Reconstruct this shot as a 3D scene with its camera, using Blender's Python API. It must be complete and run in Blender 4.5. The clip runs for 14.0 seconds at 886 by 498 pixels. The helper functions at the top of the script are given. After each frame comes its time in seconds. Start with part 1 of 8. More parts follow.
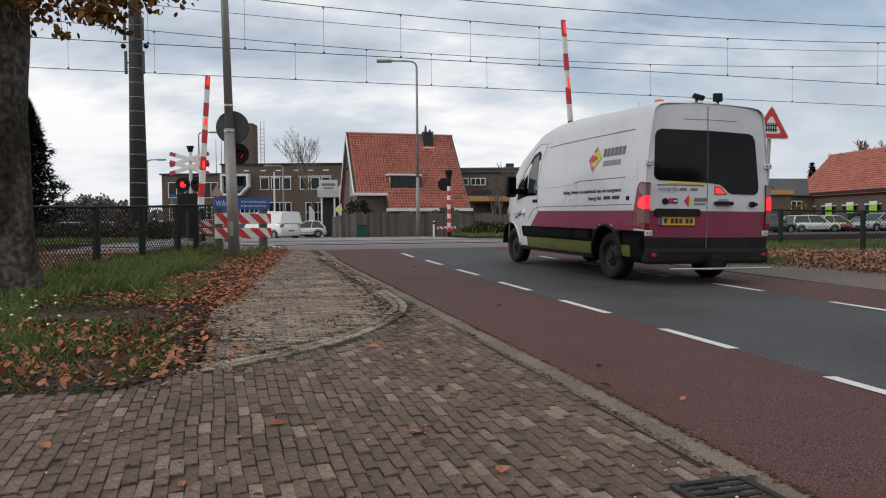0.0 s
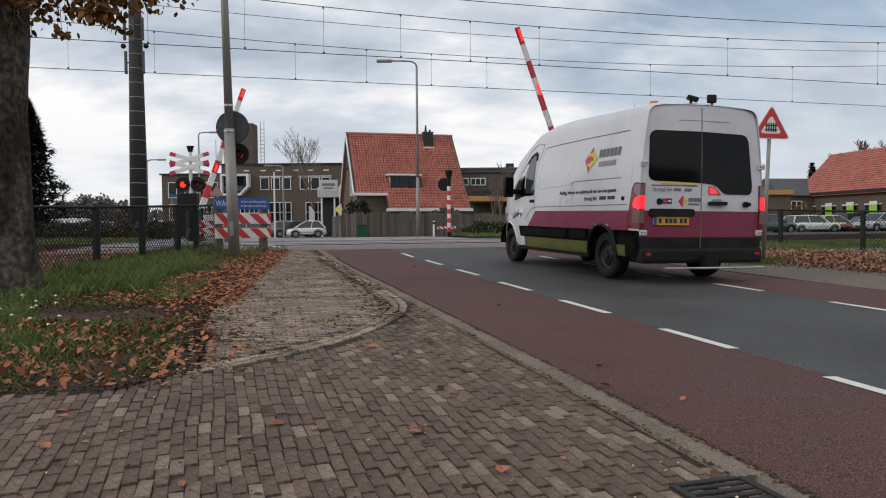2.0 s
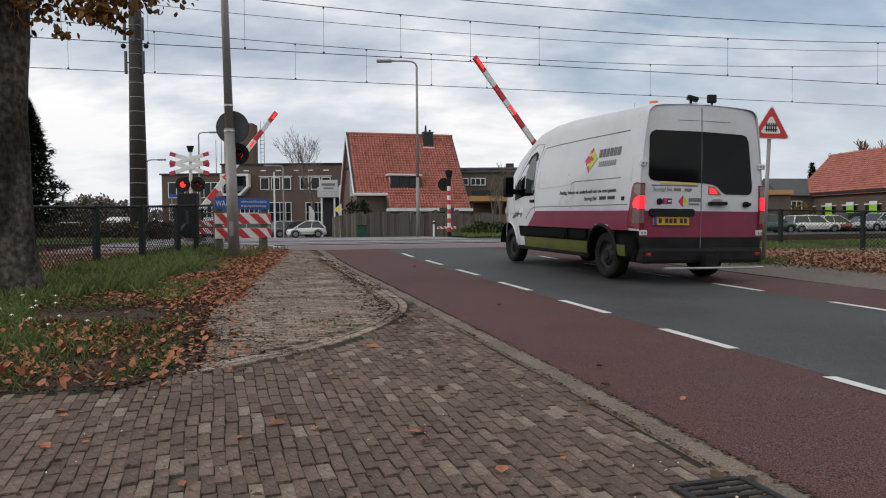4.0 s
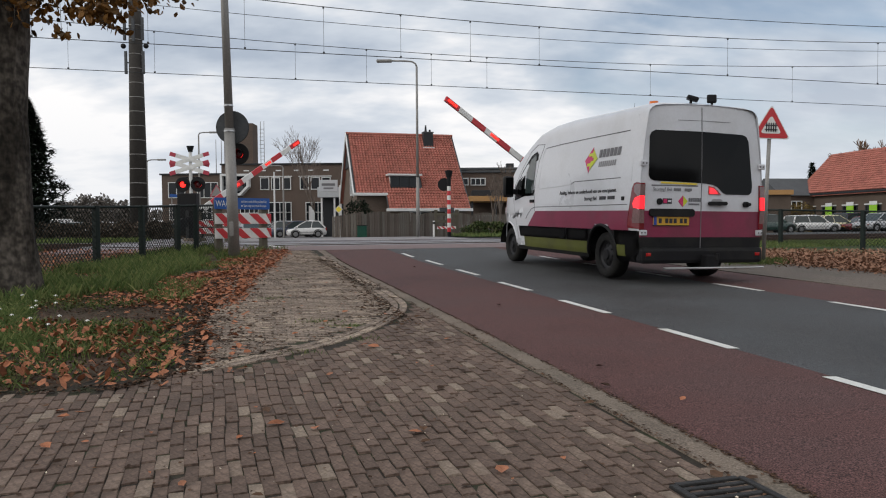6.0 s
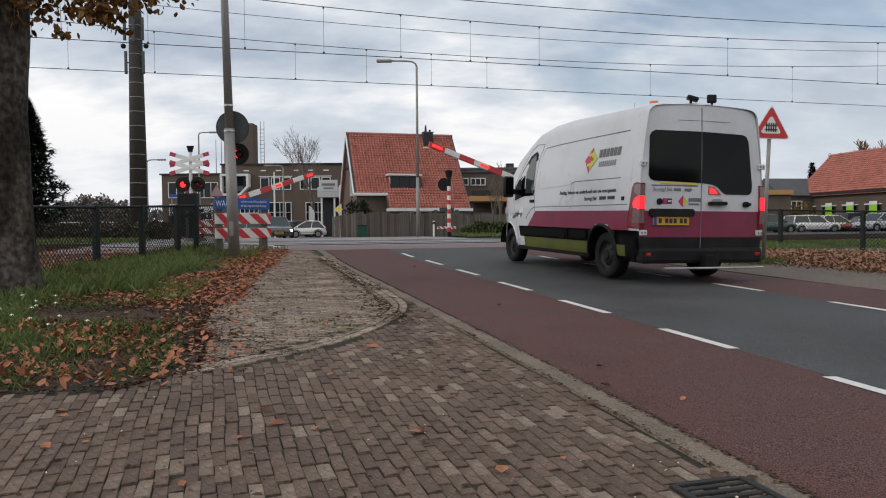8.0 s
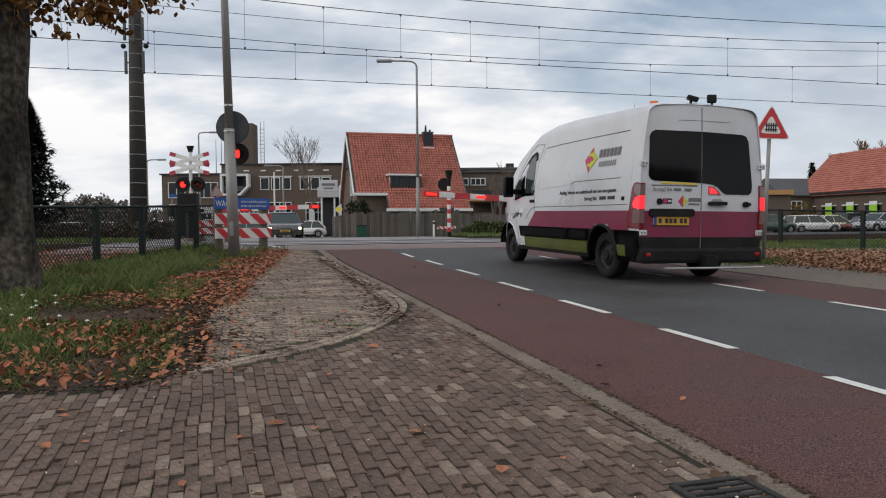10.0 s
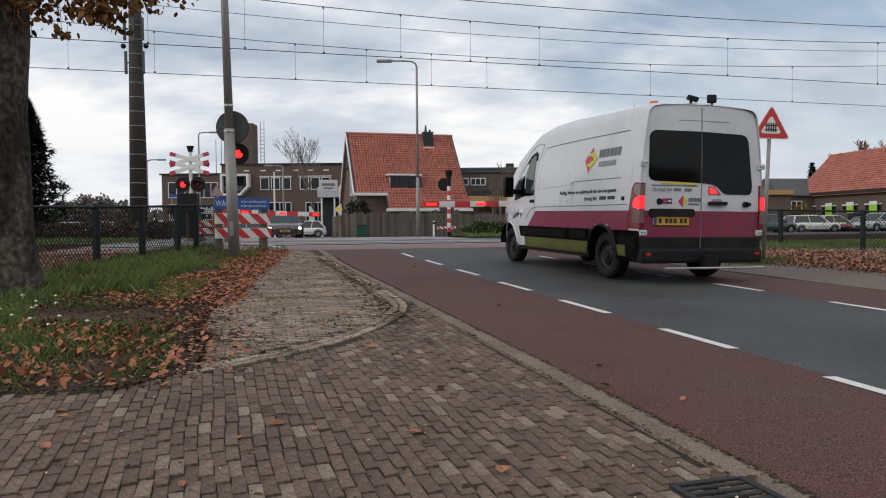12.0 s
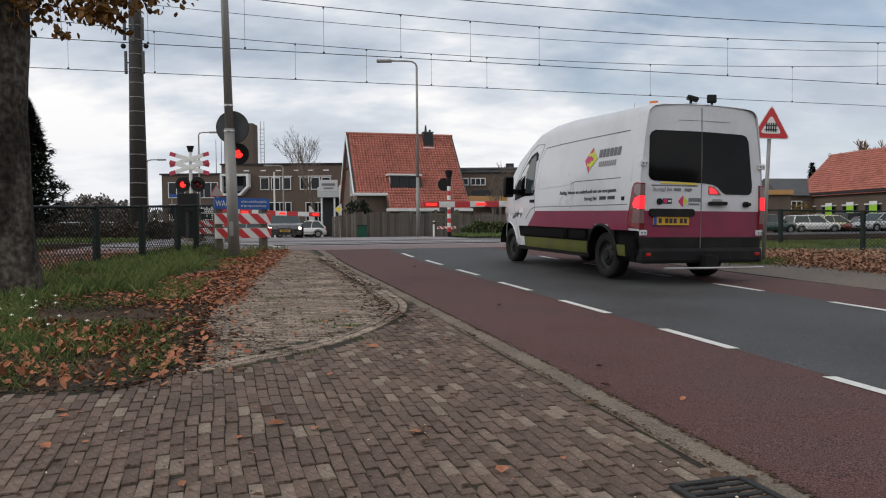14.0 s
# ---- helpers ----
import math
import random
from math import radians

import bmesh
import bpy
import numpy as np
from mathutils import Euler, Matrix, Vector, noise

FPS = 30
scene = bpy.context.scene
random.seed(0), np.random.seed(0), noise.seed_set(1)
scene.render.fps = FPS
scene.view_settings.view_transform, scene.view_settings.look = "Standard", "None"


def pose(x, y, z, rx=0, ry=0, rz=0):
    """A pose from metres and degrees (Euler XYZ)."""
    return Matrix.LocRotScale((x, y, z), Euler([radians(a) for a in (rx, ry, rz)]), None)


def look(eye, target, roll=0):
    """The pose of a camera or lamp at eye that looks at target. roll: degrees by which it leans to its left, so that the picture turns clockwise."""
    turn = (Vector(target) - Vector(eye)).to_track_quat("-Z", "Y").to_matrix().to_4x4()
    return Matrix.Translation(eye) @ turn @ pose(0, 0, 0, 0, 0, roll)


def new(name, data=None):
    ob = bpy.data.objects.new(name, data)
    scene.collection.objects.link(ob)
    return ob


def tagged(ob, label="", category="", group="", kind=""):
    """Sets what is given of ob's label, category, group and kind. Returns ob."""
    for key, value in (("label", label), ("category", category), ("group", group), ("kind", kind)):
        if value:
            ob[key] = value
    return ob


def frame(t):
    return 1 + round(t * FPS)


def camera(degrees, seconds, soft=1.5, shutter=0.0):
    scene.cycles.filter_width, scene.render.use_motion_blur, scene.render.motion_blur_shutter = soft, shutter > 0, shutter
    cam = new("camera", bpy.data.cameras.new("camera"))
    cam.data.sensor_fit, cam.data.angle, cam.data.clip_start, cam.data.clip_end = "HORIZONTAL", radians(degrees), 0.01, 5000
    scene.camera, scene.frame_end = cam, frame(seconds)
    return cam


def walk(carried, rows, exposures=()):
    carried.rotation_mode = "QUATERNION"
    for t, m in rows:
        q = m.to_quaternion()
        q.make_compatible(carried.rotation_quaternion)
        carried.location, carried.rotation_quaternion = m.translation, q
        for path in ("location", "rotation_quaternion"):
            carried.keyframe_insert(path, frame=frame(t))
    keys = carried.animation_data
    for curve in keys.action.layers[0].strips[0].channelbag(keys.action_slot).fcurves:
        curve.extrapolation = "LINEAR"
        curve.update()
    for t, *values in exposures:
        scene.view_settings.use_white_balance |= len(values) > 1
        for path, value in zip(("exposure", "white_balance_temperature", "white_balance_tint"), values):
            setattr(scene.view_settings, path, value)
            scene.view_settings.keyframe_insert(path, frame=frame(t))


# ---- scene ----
# camera: a phone held still about a metre above the pavement
cam = camera(64.19, 14.0, soft=1.1)
EYE = pose(0, 0, 1.0, 90 - 1.88, 0, 0) @ pose(0, 0, 0, 0, 0, -0.45)
walk(cam, [(0.0, EYE), (14.0, EYE)], exposures=[(0.0, 0.02), (14.0, 0.02)])

# ---- world and sun: late autumn overcast with gaps ----
SUN_ELEV, SUN_TURN = 27.0, 250.0


def make_world():
    w = bpy.data.worlds.new("overcast_sky")
    scene.world = w
    w.use_nodes = True
    nt = w.node_tree
    nt.nodes.clear()
    N, L = nt.nodes.new, nt.links.new
    out, bg = N("ShaderNodeOutputWorld"), N("ShaderNodeBackground")
    sky = N("ShaderNodeTexSky")
    sky.sky_type, sky.sun_disc = "NISHITA", False
    sky.sun_elevation, sky.sun_rotation = radians(SUN_ELEV), radians(SUN_TURN)
    sky.air_density, sky.dust_density = 1.0, 2.0
    skys = N("ShaderNodeVectorMath")
    skys.operation = "SCALE"
    skys.inputs["Scale"].default_value = 0.11
    L(sky.outputs[0], skys.inputs[0])
    co = N("ShaderNodeTexCoord")
    sep = N("ShaderNodeSeparateXYZ")
    L(co.outputs["Generated"], sep.inputs[0])
    mx = N("ShaderNodeMath")
    mx.operation = "MAXIMUM"
    mx.inputs[1].default_value = 0.0
    L(sep.outputs[2], mx.inputs[0])
    add = N("ShaderNodeMath")
    add.operation = "ADD"
    add.inputs[1].default_value = 0.34
    L(mx.outputs[0], add.inputs[0])
    dx, dy = N("ShaderNodeMath"), N("ShaderNodeMath")
    for d, k in ((dx, 0), (dy, 1)):
        d.operation = "DIVIDE"
        L(sep.outputs[k], d.inputs[0])
        L(add.outputs[0], d.inputs[1])
    com = N("ShaderNodeCombineXYZ")
    L(dx.outputs[0], com.inputs[0])
    L(dy.outputs[0], com.inputs[1])
    mp = N("ShaderNodeMapping")
    mp.inputs["Location"].default_value = (CLOUD_SHIFT[0], CLOUD_SHIFT[1], 0.3)
    mp.inputs["Rotation"].default_value = (0, 0, radians(-18))
    mp.inputs["Scale"].default_value = (0.75, 1.25, 1)
    L(com.outputs[0], mp.inputs[0])
    n1 = N("ShaderNodeTexNoise")
    n1.inputs["Scale"].default_value, n1.inputs["Detail"].default_value, n1.inputs["Roughness"].default_value = 1.1, 7, 0.52
    n1.inputs["Distortion"].default_value = 0.35
    L(mp.outputs[0], n1.inputs["Vector"])
    n2 = N("ShaderNodeTexNoise")
    n2.inputs["Scale"].default_value, n2.inputs["Detail"].default_value, n2.inputs["Roughness"].default_value = 1.7, 6, 0.55
    L(mp.outputs[0], n2.inputs["Vector"])
    shade = N("ShaderNodeValToRGB")
    e = shade.color_ramp.elements
    e[0].position, e[0].color = 0.37, (0.40, 0.46, 0.55, 1)
    e[1].position, e[1].color = 0.60, (0.97, 0.95, 0.94, 1)
    mid = e.new(0.48)
    mid.color = (0.58, 0.63, 0.70, 1)
    L(n2.outputs["Fac"], shade.inputs[0])
    cover = N("ShaderNodeValToRGB")
    c = cover.color_ramp.elements
    c[0].position, c[0].color = 0.33, (0.25, 0.25, 0.25, 1)
    c[1].position, c[1].color = 0.45, (1, 1, 1, 1)
    L(n1.outputs["Fac"], cover.inputs[0])
    mix = N("ShaderNodeMix")
    mix.data_type = "RGBA"
    L(cover.outputs[0], mix.inputs["Factor"])
    L(skys.outputs[0], mix.inputs[6])
    L(shade.outputs[0], mix.inputs[7])
    # pale haze low over the horizon
    hz = N("ShaderNodeMapRange")
    hz.inputs[1].default_value, hz.inputs[2].default_value = 0.0, 0.22
    hz.inputs[3].default_value, hz.inputs[4].default_value = 0.7, 0.0
    L(sep.outputs[2], hz.inputs[0])
    mix2 = N("ShaderNodeMix")
    mix2.data_type = "RGBA"
    L(hz.outputs[0], mix2.inputs["Factor"])
    L(mix.outputs[2], mix2.inputs[6])
    mix2.inputs[7].default_value = (0.70, 0.73, 0.775, 1)
    L(mix2.outputs[2], bg.inputs["Color"])
    bg.inputs["Strength"].default_value = 1.08
    L(bg.outputs[0], out.inputs[0])


CLOUD_SHIFT = (1.3, 0.4)
make_world()
sun_data = bpy.data.lights.new("sun", "SUN")
sun_data.energy, sun_data.angle, sun_data.color = 0.9, radians(25), (1.0, 0.96, 0.9)
sun = new("sun", sun_data)
# the sky's rotation counts from +y towards +x
SUN_DIR = Vector((math.sin(radians(SUN_TURN)) * math.cos(radians(SUN_ELEV)),
                  math.cos(radians(SUN_TURN)) * math.cos(radians(SUN_ELEV)), math.sin(radians(SUN_ELEV))))
sun.matrix_basis = look(SUN_DIR * 60, (0, 0, 0))


# ---- materials ----
def mat(name, color, rough=0.6, metal=0.0, var=0.18, scale=6.0, fine=60.0, bump=0.15, rnd=0.0, stain=None, coat=0.0, emit=0.0, spec=None, stretch=(1, 1, 1), bdist=0.01, speckle=None, split=(0.35, 0.9)):
    """A surface with variation at two scales, relief and, where asked, a shade of its own for each piece."""
    m = bpy.data.materials.new(name)
    m.use_nodes = True
    nt = m.node_tree
    N, L = nt.nodes.new, nt.links.new
    b = nt.nodes["Principled BSDF"]
    b.inputs["Roughness"].default_value, b.inputs["Metallic"].default_value = rough, metal
    b.inputs["Coat Weight"].default_value = coat
    b.inputs["Specular IOR Level"].default_value = spec if spec is not None else (0.5 if rough < 0.5 or coat else 0.22)
    co = N("ShaderNodeTexCoord")
    mp = N("ShaderNodeMapping")
    mp.inputs["Scale"].default_value = stretch
    L(co.outputs["Object"], mp.inputs[0])
    big, small = N("ShaderNodeTexNoise"), N("ShaderNodeTexNoise")
    big.inputs["Scale"].default_value, big.inputs["Detail"].default_value = scale, 5
    small.inputs["Scale"].default_value, small.inputs["Detail"].default_value = fine, 3
    L(mp.outputs[0], big.inputs["Vector"])
    L(mp.outputs[0], small.inputs["Vector"])
    s = N("ShaderNodeMath")
    s.operation = "ADD"
    L(big.outputs["Fac"], s.inputs[0])
    L(small.outputs["Fac"], s.inputs[1])
    val = s.outputs[0]
    gain = N("ShaderNodeMapRange")
    gain.inputs[1].default_value, gain.inputs[2].default_value = 0.6, 1.4
    gain.inputs[3].default_value, gain.inputs[4].default_value = 1 - var, 1 + var
    L(val, gain.inputs[0])
    v = gain.outputs[0]
    if speckle:
        sp, sr, sm = N("ShaderNodeTexNoise"), N("ShaderNodeMapRange"), N("ShaderNodeMath")
        sp.inputs["Scale"].default_value, sp.inputs["Detail"].default_value = speckle[0], 1
        L(co.outputs["Object"], sp.inputs["Vector"])
        sr.inputs[1].default_value, sr.inputs[2].default_value = 0.36, 0.66
        sr.inputs[3].default_value, sr.inputs[4].default_value = 1 - speckle[1], 1 + speckle[1]
        L(sp.outputs["Fac"], sr.inputs[0])
        sm.operation = "MULTIPLY"
        L(v, sm.inputs[0])
        L(sr.outputs[0], sm.inputs[1])
        v = sm.outputs[0]
    if rnd:
        oi, ge = N("ShaderNodeObjectInfo"), N("ShaderNodeNewGeometry")
        a, fr = N("ShaderNodeMath"), N("ShaderNodeMath")
        a.operation, fr.operation = "ADD", "FRACT"
        L(oi.outputs["Random"], a.inputs[0])
        L(ge.outputs["Random Per Island"], a.inputs[1])
        L(a.outputs[0], fr.inputs[0])
        mr = N("ShaderNodeMapRange")
        mr.inputs[3].default_value, mr.inputs[4].default_value = 1 - rnd, 1 + rnd
        L(fr.outputs[0], mr.inputs[0])
        mu = N("ShaderNodeMath")
        mu.operation = "MULTIPLY"
        L(v, mu.inputs[0])
        L(mr.outputs[0], mu.inputs[1])
        v = mu.outputs[0]
    base = N("ShaderNodeMix")
    base.data_type = "RGBA"
    base.inputs[6].default_value = (*color, 1)
    base.inputs[7].default_value = (*(stain or color), 1)
    st = N("ShaderNodeMapRange")
    st.inputs[1].default_value, st.inputs[2].default_value = 0.46, 0.62
    if rnd and stain:
        L(fr.outputs[0], st.inputs[0])
        st.inputs[1].default_value, st.inputs[2].default_value = split
    else:
        L(big.outputs["Fac"], st.inputs[0])
    L(st.outputs[0], base.inputs["Factor"])
    sc = N("ShaderNodeVectorMath")
    sc.operation = "SCALE"
    L(base.outputs[2], sc.inputs[0])
    L(v, sc.inputs["Scale"])
    L(sc.outputs[0], b.inputs["Base Color"])
    if bump:
        bu = N("ShaderNodeBump")
        bu.inputs["Strength"].default_value, bu.inputs["Distance"].default_value = bump, bdist
        L(small.outputs["Fac"], bu.inputs["Height"])
        L(bu.outputs[0], b.inputs["Normal"])
    rr = N("ShaderNodeMapRange")
    rr.inputs[3].default_value, rr.inputs[4].default_value = max(0.03, rough - 0.12), min(1, rough + 0.12)
    L(big.outputs["Fac"], rr.inputs[0])
    L(rr.outputs[0], b.inputs["Roughness"])
    if emit:
        b.inputs["Emission Color"].default_value = (*color, 1)
        b.inputs["Emission Strength"].default_value = emit
    return m


def glass(name, color=(0.02, 0.024, 0.026), rough=0.04, alpha_mix=0.0, spec=0.6):
    m = bpy.data.materials.new(name)
    m.use_nodes = True
    nt = m.node_tree
    b = nt.nodes["Principled BSDF"]
    b.inputs["Base Color"].default_value = (*color, 1)
    b.inputs["Roughness"].default_value = rough
    b.inputs["Specular IOR Level"].default_value = spec
    b.inputs["Transmission Weight"].default_value = alpha_mix
    return m


ASPHALT = mat("asphalt", (0.058, 0.057, 0.057), 0.75, speckle=(150, 0.8), spec=0.3, var=0.6, scale=0.7, fine=75, bump=0.5, stain=(0.058, 0.06, 0.062))
RED_ASPHALT = mat("red_asphalt", (0.106, 0.05, 0.045), 0.8, speckle=(150, 0.7), var=0.6, scale=0.8, fine=80, bump=0.5, stain=(0.08, 0.043, 0.04))
FAR_ASPHALT = mat("worn_asphalt", (0.2, 0.193, 0.195), 0.7, var=0.3, scale=0.35, fine=60, bump=0.2, stain=(0.26, 0.24, 0.235))
DECK_RUBBER = mat("crossing_panel", (0.2, 0.198, 0.21), 0.6, var=0.4, scale=1.2, fine=60, bump=0.3, stain=(0.29, 0.275, 0.285))
PAINT_WHITE = mat("road_paint", (0.68, 0.68, 0.65), 0.7, var=0.2, scale=5, fine=120, bump=0.3, stain=(0.55, 0.54, 0.5))
CONCRETE = mat("gutter_concrete", (0.2, 0.158, 0.125), 0.9, speckle=(110, 0.25), var=0.4, scale=2.2, fine=60, bump=0.4, stain=(0.13, 0.108, 0.085), rnd=0.15, split=(0.1, 1.0))
PAVEMENT = mat("grey_pavement", (0.165, 0.135, 0.112), 0.9, speckle=(60, 0.45), var=0.35, scale=1.5, fine=50, bump=0.5, stain=(0.12, 0.105, 0.085))
BRICK = mat("clay_paver", (0.133, 0.093, 0.073), 0.84, speckle=(90, 0.16), var=0.4, scale=2.5, fine=70, bump=0.4, rnd=0.22, stain=(0.215, 0.175, 0.135), split=(0.84, 1.05))
BRICK_GREY = mat("worn_paver", (0.21, 0.164, 0.131), 0.9, speckle=(70, 0.3), var=0.6, scale=2.2, fine=70, bump=0.5, rnd=0.25, stain=(0.238, 0.19, 0.147))
BRICK_RED = mat("red_paver", (0.205, 0.152, 0.146), 0.8, var=0.4, scale=3, fine=60, bump=0.4, stain=(0.165, 0.128, 0.128))
JOINT = mat("joint_sand", (0.038, 0.031, 0.024), 0.95, var=0.5, scale=6, fine=90, bump=0.6, stain=(0.034, 0.038, 0.02))
SOIL = mat("soil", (0.08, 0.053, 0.036), 0.95, var=0.5, scale=2, fine=40, bump=0.8, stain=(0.045, 0.034, 0.022))
TURF = mat("turf", (0.045, 0.07, 0.022), 0.95, var=0.5, scale=1.2, fine=40, bump=0.8, stain=(0.06, 0.05, 0.03))
BALLAST = mat("ballast", (0.07, 0.06, 0.052), 0.95, var=0.6, scale=3, fine=25, bump=1.0, stain=(0.05, 0.04, 0.033))
SLEEPER = mat("dirty_sleeper", (0.075, 0.064, 0.055), 0.9, var=0.3, scale=2, fine=40, bump=0.4)
RAIL_STEEL = mat("rusty_rail", (0.09, 0.06, 0.05), 0.55, 0.6, var=0.3, scale=4, fine=80)
FAR_GROUND = mat("field", (0.07, 0.075, 0.04), 0.95, var=0.5, scale=0.05, fine=2, bump=0.4, stain=(0.1, 0.085, 0.055))


# ---- mesh helpers ----
def part(name, bm, material, parent=None, label="", smooth=False, m=None):
    me = bpy.data.meshes.new(name)
    bm.normal_update()
    bm.to_mesh(me)
    bm.free()
    for x in material if isinstance(material, (list, tuple)) else (material,):
        me.materials.append(x)
    if smooth:
        me.shade_smooth()
    ob = new(name, me)
    if parent is not None:
        ob.parent = parent
    if m is not None:
        ob.matrix_basis = m
    if label:
        ob["label"] = label
    return ob


def raw(name, verts, faces, material, parent=None, smooth=False, idx=None):
    me = bpy.data.meshes.new(name)
    me.from_pydata(verts, [], faces)
    for x in material if isinstance(material, (list, tuple)) else (material,):
        me.materials.append(x)
    if idx is not None:
        me.polygons.foreach_set("material_index", idx)
    if smooth:
        me.shade_smooth()
    me.update()
    ob = new(name, me)
    if parent is not None:
        ob.parent = parent
    return ob


def thing(name, m, label, category, group="", kind=""):
    ob = new(name)
    ob.empty_display_size = 0.2
    ob.matrix_basis = m
    return tagged(ob, label, category, group, kind)


def BM():
    return bmesh.new()


def box(bm, c, s, m=None, bevel=0.0, taper=None):
    """A box of full sizes s round c; taper scales its top in x and y."""
    r = bmesh.ops.create_cube(bm, size=1.0)
    vs = r["verts"]
    for v in vs:
        k = taper if taper and v.co.z > 0 else (1, 1)
        v.co = Vector((v.co.x * s[0] * k[0], v.co.y * s[1] * k[1], v.co.z * s[2])) + Vector(c)
    if bevel:
        es = list({e for v in vs for e in v.link_edges})
        rb = bmesh.ops.bevel(bm, geom=es, offset=bevel, segments=2, affect="EDGES", profile=0.6)
        vs = list({v for f in rb["faces"] for v in f.verts} | {v for v in vs if v.is_valid})
    if m is not None:
        for v in vs:
            v.co = m @ v.co
    return vs


def tube(bm, a, b, r0, r1=None, n=10, caps=True):
    a, b = Vector(a), Vector(b)
    r1 = r0 if r1 is None else r1
    d = (b - a)
    q = d.to_track_quat("Z", "Y").to_matrix()
    ra, rb = [], []
    for i in range(n):
        t = 2 * math.pi * i / n
        o = q @ Vector((math.cos(t), math.sin(t), 0))
        ra.append(bm.verts.new(a + o * r0))
        rb.append(bm.verts.new(b + o * r1))
    for i in range(n):
        bm.faces.new((ra[i], ra[(i + 1) % n], rb[(i + 1) % n], rb[i]))
    if caps:
        bm.faces.new(ra[::-1])
        bm.faces.new(rb)
    return ra + rb


def pipe(bm, pts, r, n=8, r1=None):
    """One bent round bar through the points."""
    pts = [Vector(p) for p in pts]
    rings = []
    for i, p in enumerate(pts):
        d = pts[min(i + 1, len(pts) - 1)] - pts[max(i - 1, 0)]
        q = d.to_track_quat("Z", "Y").to_matrix()
        k = i / (len(pts) - 1)
        rr_ = r + ((r if r1 is None else r1) - r) * k
        rings.append([bm.verts.new(p + q @ Vector((math.cos(2 * math.pi * j / n), math.sin(2 * math.pi * j / n), 0)) * rr_) for j in range(n)])
    for a, b in zip(rings, rings[1:]):
        # join each ring to the next with the least twist
        o = min(range(n), key=lambda k: sum((a[j].co - b[(j + k) % n].co).length for j in range(n)))
        for j in range(n):
            bm.faces.new((a[j], a[(j + 1) % n], b[(j + 1 + o) % n], b[(j + o) % n]))
    bm.faces.new(rings[0][::-1])
    bm.faces.new(rings[-1])


def prism(bm, outline, axis, a, b):
    """An outline of pairs drawn out along an axis from a to b; the pairs are the two other axes in order."""
    def at(p, h):
        c = list(p)
        c.insert(axis, h)
        return Vector(c)
    lo = [bm.verts.new(at(p, a)) for p in outline]
    hi = [bm.verts.new(at(p, b)) for p in outline]
    n = len(outline)
    for i in range(n):
        bm.faces.new((lo[i], lo[(i + 1) % n], hi[(i + 1) % n], hi[i]))
    bm.faces.new(lo[::-1])
    bm.faces.new(hi)
    bmesh.ops.recalc_face_normals(bm, faces=bm.faces[:])
    return lo + hi


def round_rect(w, h, r, n=4):
    out = []
    for cx, cy, t0 in ((w / 2 - r, h / 2 - r, 0), (-w / 2 + r, h / 2 - r, 90), (-w / 2 + r, -h / 2 + r, 180), (w / 2 - r, -h / 2 + r, 270)):
        for i in range(n + 1):
            t = radians(t0 + 90 * i / n)
            out.append((cx + r * math.cos(t), cy + r * math.sin(t)))
    return out


def lettering(body, size, material, parent, m, name="lettering", depth=0.002, align="LEFT", squeeze=1.0):
    cu = bpy.data.curves.new(name, "FONT")
    cu.body, cu.size, cu.extrude, cu.align_x = body, size, depth, align
    cu.resolution_u = 2
    tmp = bpy.data.objects.new(name, cu)
    scene.collection.objects.link(tmp)
    me = bpy.data.meshes.new_from_object(tmp.evaluated_get(bpy.context.evaluated_depsgraph_get()))
    bpy.data.objects.remove(tmp)
    bpy.data.curves.remove(cu)
    for v in me.vertices:
        v.co.x *= squeeze
    me.materials.clear()
    me.materials.append(material)
    ob = new(name, me)
    ob.parent = parent
    ob.matrix_basis = m
    if size < 0.12:
        ob["kind"] = "stuff"
    return ob


# ---- the lie of the land: a low rise up to the crossing, then down again ----
NX, NY = -0.261, 0.965          # across the tracks
ALONG = Vector((0.965, 0.261, 0))  # along the tracks
TRACK_TURN = math.degrees(math.atan2(0.261, 0.965))


def ease(t):
    t = min(1.0, max(0.0, t))
    return t * t * (3 - 2 * t)


def land(x, y):
    u = NX * x + NY * y
    z = 0.02 * min(max(u, -10), 20) + 0.10 * ease((u - 13) / 7)
    return z - 0.42 * ease((u - 30) / 28)


def uv(u, v):
    """A point of the plan, u metres across the tracks and v along them."""
    return (NX * u + 0.965 * v, NY * u + 0.261 * v)


def road(w, y):
    """A point of the near road's plan: w metres across, at depth y."""
    return (w - 0.28 * y, y)


def sheet(name, rows, material, lift, label, category, thick=0.0):
    """A surface laid on the land; rows of plan points, all of one length."""
    verts, faces = [], []
    n = len(rows[0])
    for r in rows:
        for x, y in r:
            verts.append((x, y, land(x, y) + lift))
    for i in range(len(rows) - 1):
        for j in range(n - 1):
            a = i * n + j
            faces.append((a, a + 1, a + n + 1, a + n))
    if thick:
        k = len(verts)
        verts += [(x, y, z - thick) for x, y, z in verts]
        edge = [j for j in range(n)] + [i * n + n - 1 for i in range(1, len(rows))] + \
               [(len(rows) - 1) * n + j for j in range(n - 2, -1, -1)] + [i * n for i in range(len(rows) - 2, 0, -1)]
        for a, b in zip(edge, edge[1:] + edge[:1]):
            faces.append((a, a + k, b + k, b))
    ob = raw(name, verts, faces, material, smooth=not thick)
    return tagged(ob, label, category, kind="structure")


def steps(a, b, d):
    n = max(1, round(abs(b - a) / d))
    return [a + (b - a) * i / n for i in range(n + 1)]


